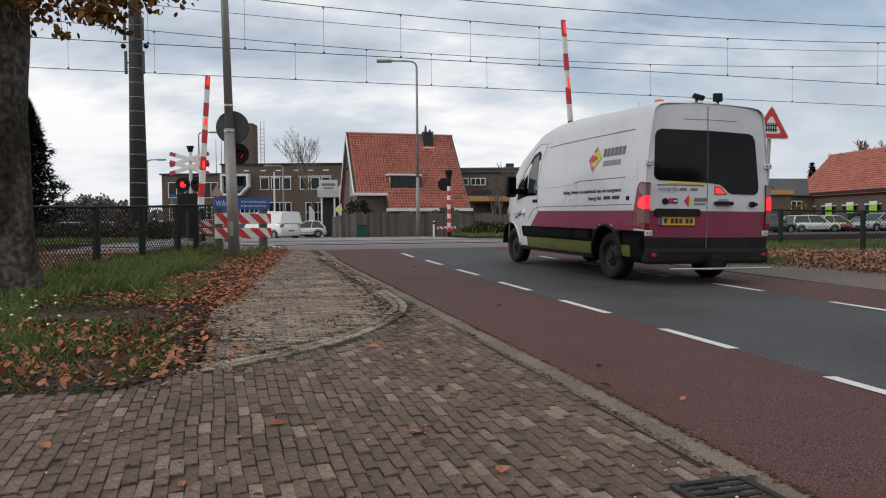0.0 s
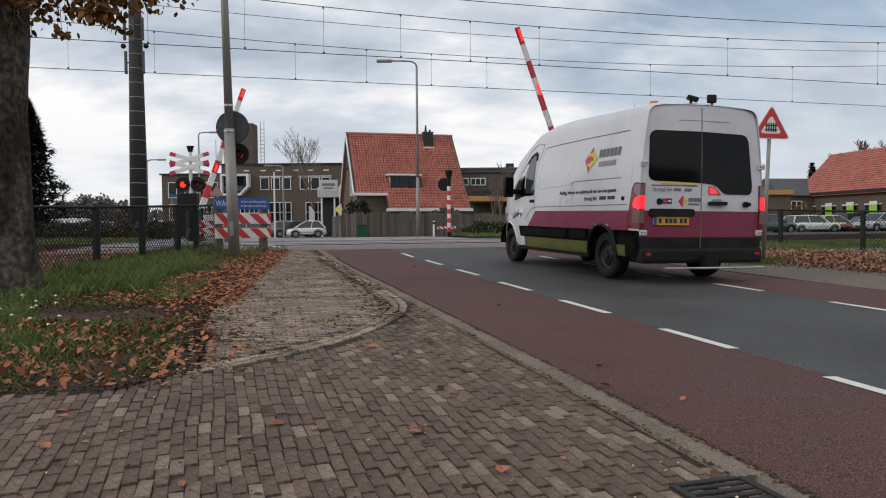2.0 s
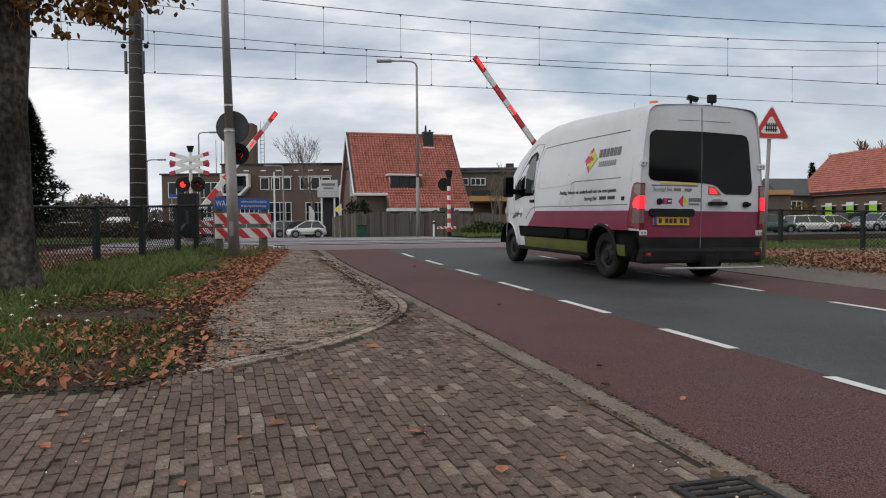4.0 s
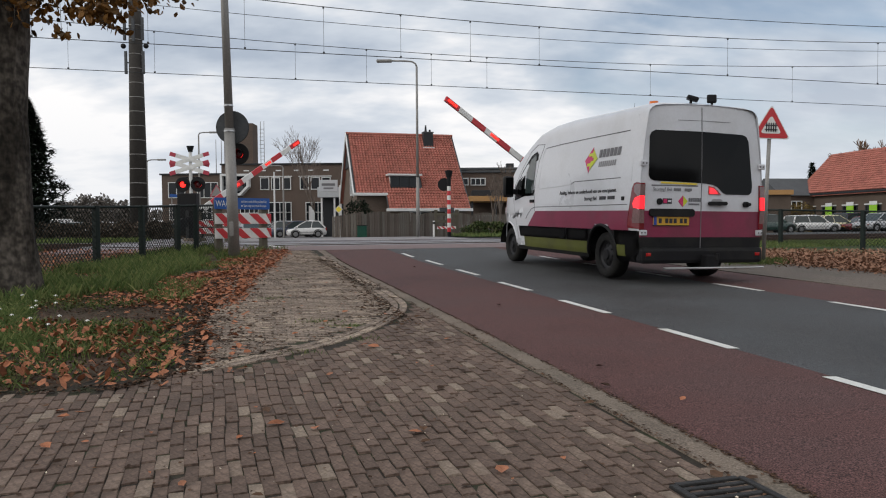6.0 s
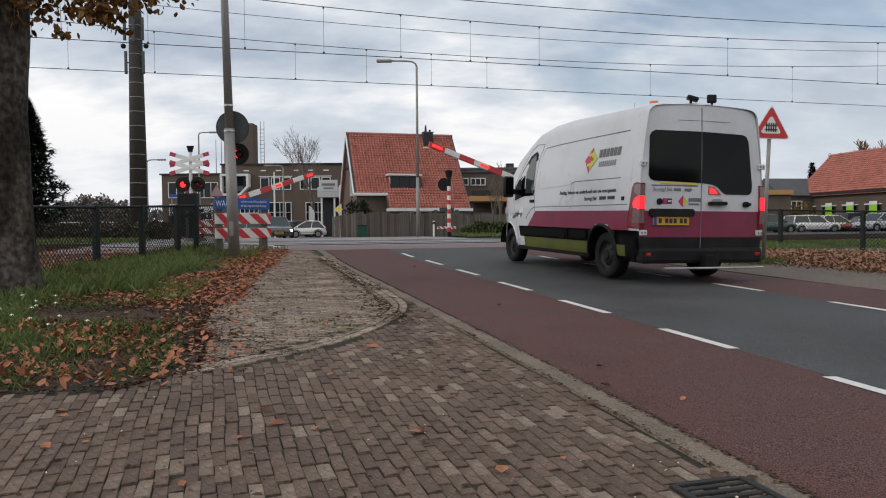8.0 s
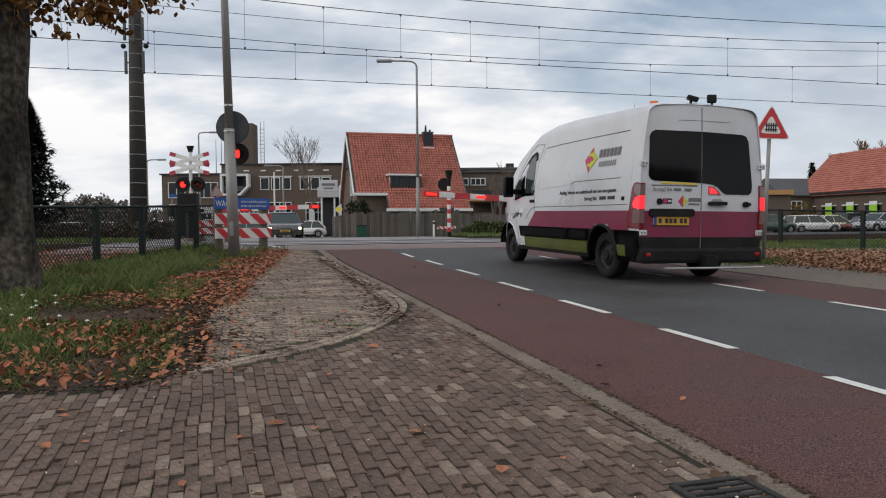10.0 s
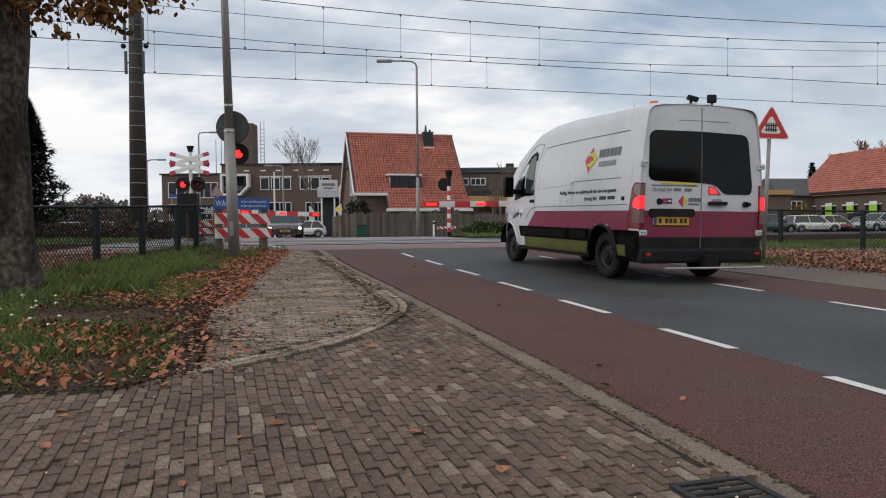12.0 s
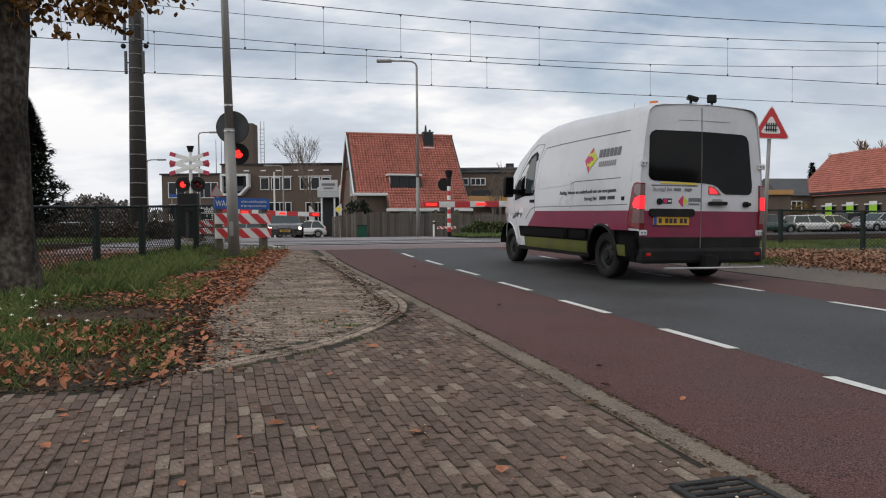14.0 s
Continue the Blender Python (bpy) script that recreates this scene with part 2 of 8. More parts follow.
def strip(name, w0, w1, y0, y1, material, lift, label, category, thick=0.0, d=0.6):
    k = max(2, int(abs(w1 - w0) / 0.8) + 1)
    ws = [w0 + (w1 - w0) * i / (k - 1) for i in range(k)]
    return sheet(name, [[road(w, y) for w in ws] for y in steps(y0, y1, d)], material, lift, label, category, thick)



# ---- ground, road, crossing ----
def make_ground():
    near = steps(-14, 40, 0.75)
    ys = [-900, -300, -100, -40, -22] + near + [46, 52, 58, 66, 76, 90, 120, 180, 300, 600, 1200, 2500]
    xs = [-2500, -1200, -500, -200, -100, -60, -40, -30] + steps(-24, 24, 0.8) + [30, 40, 60, 100, 200, 500, 1200, 2500]
    sheet("ground", [[(x, y) for x in xs] for y in ys], FAR_GROUND, -0.07, "autumn ground of soil and thin grass", "ground")


make_ground()
Y0 = -7.0
strip("road", 3.55, 6.50, Y0, 18.7, ASPHALT, 0.0, "dark grey asphalt carriageway", "road")
strip("cycle_lane", 1.97, 3.546, Y0, 18.7, RED_ASPHALT, 0.0, "red asphalt cycle lane beside the carriageway", "cycle lane")
strip("cycle_lane", 6.504, 8.0, Y0, 18.7, RED_ASPHALT, 0.0, "red asphalt cycle lane beside the carriageway", "cycle lane")
strip("pavement", 8.02, 10.25, Y0, 17.5, PAVEMENT, 0.008, "worn grey-brown pavement strewn with dirt", "pavement", thick=0.08)
# red brick apron before the rails
sheet("brick_apron", [[uv(u, v) for v in steps(-4.6, 8.5, 0.8)] for u in steps(17.55, 19.3, 0.35)], BRICK_RED, 0.006,
      "red brick apron before the rails", "road")
# the verges of the railway
sheet("verge", [[uv(u, v) for v in steps(-60, -4.9, 1.2)] for u in steps(16.9, 19.0, 0.7)], TURF, -0.045, "grass verge beside the railway", "verge")
sheet("verge", [[uv(u, v) for v in steps(8.6, 70, 1.5)] for u in steps(14.0, 19.0, 0.7)], TURF, -0.05, "grass verge beside the railway", "verge")
for v0, v1 in ((-70, -4.2), (9.0, 75)):
    sheet("ballast_bed", [[uv(u, v) for v in steps(v0, v1, 1.5)] for u in steps(18.9, 26.2, 0.6)], BALLAST, -0.11, "brown stone ballast under the tracks", "ballast", thick=0.1)
sheet("verge", [[uv(u, v) for v in steps(-60, -3.8, 2)] for u in steps(26.3, 31, 0.9)], TURF, 0.012, "grass verge beyond the railway", "verge")
# far side: road, yard and pavements
sheet("far_road", [[uv(u, -14 - max(0, u - 33) * 0.7 + (22.4 + max(0, u - 33) * 0.7) * k / 18) for k in range(19)] for u in steps(26.05, 78, 1.5)], FAR_ASPHALT, 0.0, "worn grey asphalt beyond the crossing", "road")
sheet("car_park", [[uv(u, v) for v in steps(8.8, 90, 3)] for u in steps(27, 90, 3)], ASPHALT, -0.02, "grey car park beyond the railway", "car park")
sheet("verge", [[uv(u, v) for v in steps(9.0, 24, 1.0)] for u in steps(28.6, 33.5, 0.7)], TURF, 0.03, "grass strip beside the far signal", "verge")


def make_deck():
    deck = thing("level_crossing_deck", pose(0, 0, 0), "grey rubber panels of the level crossing", "level crossing", kind="structure")
    rails = [20.5 - 0.7175, 20.5 + 0.7175, 24.3 - 0.7175, 24.3 + 0.7175]
    cuts = [19.3] + [r + o for r in rails for o in (-0.05, 0.09)] + [26.0]
    cuts.insert(5, 22.4)
    cuts.insert(6, 22.402)
    for u0, u1 in zip(cuts[0::2], cuts[1::2]):
        v = -4.4
        while v < 8.6:
            bm = BM()
            p = uv((u0 + u1) / 2, v + 0.6)
            box(bm, (0, 0, 0), (1.19, u1 - u0 - 0.012, 0.06), bevel=0.008)
            part("panel", bm, DECK_RUBBER, deck, m=pose(p[0], p[1], land(*p) - 0.025, 0, 0, TRACK_TURN))
            v += 1.2


make_deck()


def make_tracks():
    for uc in (20.5, 24.3):
        tr = thing("railway_track", pose(*uv(uc, 0), 0.5, 0, 0, TRACK_TURN), "railway track with rusty rails on concrete sleepers", "railway track", "tracks")
        for s in (-1, 1):
            bm = BM()
            prof = [(-0.07, 0), (0.07, 0), (0.07, 0.015), (0.01, 0.035), (0.01, 0.11), (0.036, 0.12), (0.036, 0.155), (-0.036, 0.155), (-0.036, 0.12), (-0.01, 0.11), (-0.01, 0.035), (-0.07, 0.015)]
            prism(bm, [(y + 0.7175 * s, z - 0.14) for y, z in prof], 0, -70, 75)
            part("rail", bm, RAIL_STEEL, tr)
        verts, faces = [], []
        for i in range(240):
            x = -70 + i * 0.6
            if -4.6 < x < 8.9:
                continue
            k = len(verts)
            for dz in (-0.12, 0.02):
                for dx, dy in ((-0.13, -1.28), (0.13, -1.28), (0.13, 1.28), (-0.13, 1.28)):
                    verts.append((x + dx, dy, dz - 0.13 + 0.04))
            faces += [(k + 4, k + 5, k + 6, k + 7)] + [(k + a, k + (a + 1) % 4, k + 4 + (a + 1) % 4, k + 4 + a) for a in range(4)]
        sl = raw("sleepers", verts, faces, SLEEPER, tr)
        sl["kind"] = "stuff"


make_tracks()


def make_marks():
    def dash(w, y0, y1, wide=0.1):
        ob = sheet("lane_dash", [[road(w - wide / 2, y), road(w + wide / 2, y)] for y in steps(y0, y1, 0.35)], PAINT_WHITE, 0.005,
                   "white painted lane dash, scuffed", "road marking")
        ob["group"] = "lane dashes"
    for y0, y1, w in ((-4.2, -3.2, 3.5), (-2.2, -1.2, 3.5), (-0.2, 0.8, 3.5), (1.55, 2.5, 3.5), (3.25, 4.23, 3.505), (5.11, 5.99, 3.54), (6.92, 7.95, 3.56), (8.95, 10.04, 3.615),
                      (11.15, 12.25, 3.68), (13.4, 14.55, 3.73), (15.4, 16.45, 3.66)):
        dash(w, y0, y1, 0.09)
    for i in range(12):
        y = 7.0 + (i - 6) * 2.0
        if y < 17:
            dash(6.43 + 0.05 * max(0, min(3, i - 6)), y - 0.15, y + 0.75, 0.09)
    for (x, yy, a, l) in ((-1.798, 26.799, 30, 1.6), (0.9, 22.015, -20, 1.8), (-4.625, 19.012, 120, 1.6)):
        c, s = math.cos(radians(a)), math.sin(radians(a))
        sheet("line_mark", [[(x + c * t - s * e, yy + s * t + c * e) for e in (-0.07, 0.07)] for t in steps(-l / 2, l / 2, 0.4)], PAINT_WHITE, 0.012,
              "worn white line on the crossing", "road marking")


make_marks()


def close_behind():
    """An unseen plain wall, added behind the walk to cut sky light and reflections."""
    bm = BM()
    box(bm, (0, -24, 3.0), (90, 0.4, 6.8))
    ob = part("sky_block_south", bm, mat("sky_block_brown", (0.16, 0.11, 0.085), 0.85, var=0.25, scale=0.6, fine=12, bump=0.2))
    tagged(ob, "unseen plain brown wall added behind the street to block sky light", "wall", kind="structure")


close_behind()



# ---- the van ----
VAN_WHITE = mat("van_white_paint", (0.60, 0.615, 0.65), 0.32, var=0.06, scale=1.5, fine=30, bump=0.0, coat=0.5, stain=(0.54, 0.55, 0.575))
VAN_MAROON = mat("maroon_film", (0.22, 0.018, 0.06), 0.4, var=0.12, scale=2, fine=40, bump=0.0, coat=0.3, stain=(0.17, 0.02, 0.05))
VAN_GREEN = mat("olive_green_film", (0.1, 0.112, 0.014), 0.45, var=0.15, scale=2, fine=40, bump=0.0, coat=0.2, stain=(0.075, 0.08, 0.018))
BLACK_PLASTIC = mat("black_plastic", (0.009, 0.009, 0.0105), 0.6, var=0.25, scale=4, fine=90, bump=0.1, stain=(0.014, 0.014, 0.0138), spec=0.2)
TYRE = mat("tyre_rubber", (0.012, 0.012, 0.012), 0.85, var=0.3, scale=8, fine=60, bump=0.3, stain=(0.02, 0.019, 0.018), spec=0.25)
RIM = mat("dull_steel_rim", (0.028, 0.028, 0.03), 0.5, 0.5, var=0.2, scale=8, fine=50)
CAR_GLASS = glass("tinted_glass", (0.004, 0.0045, 0.005), 0.06, spec=0.16)
CLEAR_GLASS = glass("cab_glass", (0.03, 0.042, 0.042), 0.03, spec=0.6)
LAMP_RED = mat("red_lens", (0.35, 0.008, 0.008), 0.18, var=0.1, bump=0, coat=0.8)
LAMP_LIT = mat("lit_red_lens", (1.0, 0.02, 0.03), 0.2, var=0.02, bump=0, emit=1.3)
LAMP_CLEAR = mat("clear_lens", (0.2, 0.12, 0.12), 0.15, 0.0, var=0.3, bump=0, coat=0.6, scale=20)
ORANGE = mat("orange_lens", (0.75, 0.16, 0.02), 0.25, var=0.1, bump=0, coat=0.6)
CAR_RIM = mat("grey_wheel_rim", (0.22, 0.22, 0.225), 0.4, 0.3, var=0.2, scale=12, bump=0.05)
CHROME = mat("steel", (0.5, 0.5, 0.5), 0.3, 0.9, var=0.15, bump=0.05)
PLATE_YELLOW = mat("plate_yellow", (0.6, 0.34, 0.03), 0.4, var=0.08, bump=0)
INK = mat("dark_ink", (0.04, 0.04, 0.045), 0.5, var=0.1, bump=0)
GREY_INK = mat("grey_ink", (0.16, 0.16, 0.17), 0.5, var=0.1, bump=0)
LOGO_RED = mat("logo_crimson", (0.55, 0.02, 0.12), 0.4, var=0.05, bump=0)
LOGO_LIME = mat("logo_lime", (0.55, 0.62, 0.03), 0.4, var=0.05, bump=0)
BLUE_FILM = mat("blue_film", (0.02, 0.06, 0.3), 0.4, var=0.05, bump=0)
LAMP_DARK = mat("dark_red_housing", (0.17, 0.006, 0.012), 0.2, var=0.15, bump=0, coat=0.4)
HANDLE_DISH = mat("grey_recess", (0.3, 0.3, 0.31), 0.5, var=0.1, bump=0)
PALE_INK = mat("pale_grey_ink", (0.3, 0.3, 0.31), 0.5, var=0.1, bump=0)
YELLOW_FILM = mat("yellow_film", (0.75, 0.6, 0.05), 0.4, var=0.1, bump=0)


def van_top(x):
    """Height of the body's top along its length; the front axle is at 3.68."""
    pts = [(-1.02, 2.44), (-0.9, 2.48), (0.5, 2.51), (1.3, 2.53), (2.0, 2.51), (2.5, 2.43), (2.87, 2.25), (3.24, 2.05), (3.5, 1.83), (3.75, 1.60), (3.95, 1.42), (4.2, 1.26), (4.4, 1.08), (4.5, 0.88), (4.53, 0.7)]
    for (a, za), (b, zb) in zip(pts, pts[1:]):
        if x <= b:
            t = (x - a) / (b - a)
            return za + (zb - za) * max(0, t)
    return pts[-1][1]


def van_wide(x):
    if x < 3.2:
        return 1.0
    return 1.0 - 0.34 * max(0, (x - 3.2) / 1.33) ** 2.4


def van_side(z, x=0.0):
    """Half width of the body at height z."""
    pts = [(0.28, 0.93), (0.40, 0.965), (0.62, 0.985), (0.80, 0.995), (1.06, 1.0), (1.5, 0.978), (1.9, 0.938), (2.2, 0.898), (2.32, 0.875), (2.5, 0.83)]
    k = van_wide(x)
    if z <= pts[0][0]:
        return pts[0][1] * k
    for (a, ya), (b, yb) in zip(pts, pts[1:]):
        if z <= b:
            return (ya + (yb - ya) * (z - a) / (b - a)) * k
    return pts[-1][1] * k


def make_van():
    van = thing("delivery_van", pose(0, 0, 0), "white panel van with maroon and green band, waiting at the crossing", "van")
    xs = [-1.02, -1.0] + [-0.9 + 0.08 * i for i in range(67)] + [4.46, 4.5, 4.53]
    zs = [0.29, 0.36, 0.44, 0.54, 0.62, 0.72, 0.80, 0.86, 0.96, 1.06, 1.2, 1.35, 1.5, 1.7, 1.9, 2.05, 2.2, 2.3, 2.37]
    axles = [(0.0, 0.36), (3.682, 0.36)]
    R = 0.43

    def skin(side):
        bm = BM()
        rows = []
        for x in xs:
            top = van_top(x)
            col = []
            for z in zs:
                zz = min(z, 0.29 + (z - 0.29) * (top - 0.1 - 0.29) / (2.37 - 0.29)) if top < 2.47 and z > 0.96 else z
                zz = min(zz, top - 0.1 + 0.001 * z)
                col.append(bm.verts.new((x, side * van_side(zz, x), zz)))
            # the rounded shoulder and half the roof
            w = van_side(top - 0.1, x)
            for dy, dz in ((-0.035, 0.045), (-0.09, 0.078), (-0.2, 0.095)):
                col.append(bm.verts.new((x, side * (w + dy), top - 0.1 + dz)))
            col.append(bm.verts.new((x, side * w * 0.4, top + 0.012)))
            col.append(bm.verts.new((x, 0, top + 0.018)))
            rows.append(col)
        for a, b in zip(rows, rows[1:]):
            for i in range(len(a) - 1):
                f = bm.faces.new((a[i], b[i], b[i + 1], a[i + 1]) if side < 0 else (a[i + 1], b[i + 1], b[i], a[i]))
                c = f.calc_center_median()
                if c.z < 0.36 or (c.x < 0.5 and c.z < 0.72) or (abs(c.x) < 0.5 and c.z < 0.8):
                    f.material_index = 1
                f.smooth = True
        # wheel openings
        kill = [f for f in bm.faces if any((f.calc_center_median().x - ax) ** 2 + (f.calc_center_median().z - az) ** 2 < R * R for ax, az in axles)
                and f.calc_center_median().z < 0.95]
        bmesh.ops.delete(bm, geom=kill, context="FACES")
        for v in bm.verts:
            for ax, az in axles:
                d = math.hypot(v.co.x - ax, v.co.z - az)
                if v.is_boundary and d < R + 0.09 and abs(v.co.y) > 0.5 and v.co.z > 0.30:
                    v.co.x, v.co.z = ax + (v.co.x - ax) * R / d, az + (v.co.z - az) * R / d
        return bm
    for s in (1, -1):
        part("body_side", skin(s), [VAN_WHITE, BLACK_PLASTIC], van)
    # underbody and wheel housings
    bm = BM()
    box(bm, (1.75, 0, 0.40), (5.3, 1.5, 0.24))
    box(bm, (1.82, 0, 0.33), (2.6, 1.8, 0.1))
    box(bm, (-0.68, 0, 0.32), (0.5, 1.75, 0.08))
    for ax, az in axles:
        for s in (1, -1):
            n = 14
            pr = [(ax + 0.44 * math.cos(math.pi * i / n), az + 0.44 * math.sin(math.pi * i / n)) for i in range(n + 1)]
            for (xa, za), (xb, zb) in zip(pr, pr[1:]):
                q = [bm.verts.new(p) for p in ((xa, s * 0.98, za), (xb, s * 0.98, zb), (xb, s * 0.55, zb), (xa, s * 0.55, za))]
                bm.faces.new(q)
            bm.faces.new([bm.verts.new((x, s * 0.56, z)) for x, z in pr])
    part("underbody", bm, BLACK_PLASTIC, van)
    # arch lips
    for ax, az in axles:
        for s in (1,):
            bm = BM()
            n = 16
            pts = []
            for i in range(n + 1):
                t = math.pi * (-0.02 + 1.04 * i / n)
                x, z = ax + R * math.cos(t), az + R * math.sin(t)
                pts.append((x, s * (van_side(z, x) + 0.004), z))
            pipe(bm, pts, 0.026 if ax < 1 else 0.016, 6)
            part("arch_lip", bm, BLACK_PLASTIC if ax < 1 else VAN_WHITE, van, smooth=True)
    # wheels
    for ax, az in axles:
        for s in (1, -1):
            w = new("wheel")
            w.parent = van
            w.matrix_basis = pose(ax, s * 0.80, 0.345)
            bm = BM()
            n = 32
            prof = [(0.21, 0.10), (0.24, 0.115), (0.30, 0.118), (0.333, 0.10), (0.345, 0.05), (0.345, -0.05), (0.333, -0.10), (0.30, -0.118), (0.21, -0.10)]
            rings = [[bm.verts.new((r * math.cos(2 * math.pi * i / n), s * y, r * math.sin(2 * math.pi * i / n))) for i in range(n)] for r, y in prof]
            for a, b in zip(rings, rings[1:]):
                for i in range(n):
                    bm.faces.new((a[i], a[(i + 1) % n], b[(i + 1) % n], b[i]))
            part("tyre", bm, TYRE, w, smooth=True)
            bm = BM()
            prof = [(0.215, 0.10), (0.205, 0.07), (0.17, 0.05), (0.12, 0.075), (0.08, 0.085), (0.07, 0.11), (0.0, 0.112)]
            rings = [[bm.verts.new((r * math.cos(2 * math.pi * i / n), s * y, r * math.sin(2 * math.pi * i / n))) for i in range(n)] for r, y in prof[:-1]]
            for k, (a, b) in enumerate(zip(rings, rings[1:])):
                for i in range(n):
                    if k == 2 and i % 4 == 0:
                        continue
                    bm.faces.new((a[i], a[(i + 1) % n], b[(i + 1) % n], b[i]))
            bm.faces.new(rings[-1])
            part("rim", bm, RIM, w)
            bm = BM()
            tube(bm, (0, -0.08 * s, 0), (0, 0.045 * s, 0), 0.2, n=20)
            part("hub", bm, BLACK_PLASTIC, w)

    # film and mouldings on the flanks: strips that follow the body
    def flank(name, x0, x1, z0, z1, material, out=0.004, s=1, lean0=0.0, lean1=0.0, label="", holes=True, thick=None):
        bm = BM()
        nz, nx = 4, max(2, int(abs(x1 - x0) / 0.12))
        g = []
        for i in range(nz + 1):
            z = z0 + (z1 - z0) * i / nz
            a, b = x0 + lean0 * i / nz, x1 + lean1 * i / nz
            g.append([bm.verts.new((a + (b - a) * j / nx, s * (van_side(z, a + (b - a) * j / nx) + out), z)) for j in range(nx + 1)])
        for r0, r1 in zip(g, g[1:]):
            for j in range(nx):
                bm.faces.new((r0[j], r0[j + 1], r1[j + 1], r1[j]) if s < 0 else (r0[j + 1], r0[j], r1[j], r1[j + 1]))
        if thick:
            bmesh.ops.solidify(bm, geom=bm.faces[:], thickness=-thick)
        return part(name, bm, material, van, label, smooth=True)
    def arch_x(z, ax, sign):
        return ax + sign * math.sqrt(max(0, (R + 0.02) ** 2 - (z - 0.36) ** 2))
    for s in (1, -1):
        flank("maroon_band", 0.44, 2.72, 0.725, 1.0, VAN_MAROON, 0.003, s, 0, -0.35, "maroon film band")
        flank("maroon_band", -0.76, 0.44, 0.80, 1.0, VAN_MAROON, 0.003, s, 0, 0, "maroon film band over the rear wheel")
        flank("maroon_band", -0.76, -0.27, 0.725, 0.80, VAN_MAROON, 0.003, s, 0, 0.08)
        flank("maroon_band", 0.27, 0.44, 0.725, 0.80, VAN_MAROON, 0.003, s, -0.08, 0)
        flank("rub_strip", 1.13, 3.05, 0.535, 0.725, BLACK_PLASTIC, 0.018, s, 0, 0.06, "black rubbing strip", thick=0.018)
        flank("rub_strip", 0.43, 1.12, 0.535, 0.725, BLACK_PLASTIC, 0.018, s, -0.03, 0, "black rubbing strip", thick=0.018)
        flank("lower_band", 0.45, 2.9, 0.34, 0.535, VAN_GREEN, 0.004, s, 0, 0, "olive green film band")
        flank("rear_moulding", -1.0, -0.42, 0.29, 0.725, BLACK_PLASTIC, 0.010, s, 0, 0.04, "black bumper corner", thick=0.01)
        flank("green_patch", -0.66, -0.44, 0.36, 0.52, VAN_GREEN, 0.013, s)
        flank("side_sill", 0.45, 3.2, 0.285, 0.345, BLACK_PLASTIC, 0.006, s)
    # panel seams on the flank; pressed edges get their shade as a greyer bead
    EDGE_SHADE = mat("pressed_edge_shade", (0.5, 0.51, 0.53), 0.4, var=0.05, bump=0.0)

    def seam(pts, r=0.006, material=GREY_INK, name="panel_line"):
        bm = BM()
        pipe(bm, [(x, van_side(z, x) + 0.0005, z) for x, z in pts], r, 5)
        part(name, bm, material, van, smooth=True)
    seam([(-0.62, 2.12), (0.6, 2.125), (1.6, 2.12), (2.12, 2.105)], 0.007)
    seam([(2.12, 2.105), (2.19, 2.06), (2.22, 1.95), (2.27, 1.5), (2.28, 1.41), (2.2, 1.39)], 0.004, EDGE_SHADE)
    seam([(2.2, 1.39), (1.05, 1.42), (0.96, 1.455)], 0.004, EDGE_SHADE)
    seam([(-0.5, 1.465), (0.9, 1.465), (1.02, 1.43)], 0.006)
    seam([(-0.72, 1.085), (2.40, 1.07)], 0.006)
    seam([(-0.78, 2.32), (-0.79, 1.6), (-0.8, 1.4)], 0.004, EDGE_SHADE)
    seam([(2.20, 2.18), (2.36, 1.9), (2.46, 1.45), (2.42, 1.12), (2.40, 1.0)], 0.005)
    seam([(2.20, 2.18), (2.5, 2.2), (2.75, 2.1), (3.1, 1.8), (3.38, 1.5), (3.42, 1.2), (3.30, 0.9), (3.2, 0.6), (3.15, 0.36)], 0.005)
    seam([(2.40, 1.07), (2.55, 1.04), (2.7, 0.95), (2.8, 0.86)], 0.006)
    # cab side glass
    def pane(name, outline, material, out=0.005, s=1):
        bm = BM()
        vs = [bm.verts.new((x, s * (van_side(z, x) + out), z)) for x, z in outline]
        bm.faces.new(vs)
        bmesh.ops.solidify(bm, geom=bm.faces[:], thickness=0.004)
        return part(name, bm, material, van)
    for s in (1, -1):
        pane("cab_window", [(2.44, 1.40), (2.48, 1.28), (2.9, 1.28), (3.36, 1.20), (3.36, 1.46), (3.05, 1.76), (2.72, 2.02), (2.50, 2.08), (2.42, 2.02)], CAR_GLASS, 0.004, s)
        pane("quarter_glass", [(2.50, 1.42), (2.52, 1.33), (2.86, 1.33), (2.87, 1.72), (2.70, 1.95), (2.52, 2.02), (2.48, 1.96)], CLEAR_GLASS, 0.010, s)
        pane("quarter_glass", [(2.91, 1.34), (3.25, 1.28), (3.27, 1.44), (2.92, 1.68)], CAR_GLASS, 0.010, s)
        # door mirror
        mir = new("door_mirror")
        mir.parent = van
        mir.matrix_basis = pose(3.22, s * 0.98, 1.42)
        bm = BM()
        box(bm, (0.02, s * 0.2, 0.04), (0.12, 0.2, 0.4), bevel=0.045)
        part("mirror_shell", bm, BLACK_PLASTIC, mir, smooth=True)
        bm = BM()
        box(bm, (0.02, s * 0.05, -0.05), (0.07, 0.2, 0.1), bevel=0.02)
        part("mirror_arm", bm, BLACK_PLASTIC, mir)
        bm = BM()
        box(bm, (-0.04, s * 0.2, 0.05), (0.008, 0.15, 0.32), bevel=0.003)
        part("mirror_glass", bm, CAR_GLASS, mir)
        bm = BM()
        box(bm, (2.52, s * 1.0, 1.18), (0.17, 0.04, 0.055), bevel=0.012)
        part("door_handle", bm, BLACK_PLASTIC, van)
    bm = BM()
    box(bm, (-0.6, 0.999, 1.17), (0.07, 0.015, 0.055), bevel=0.006)
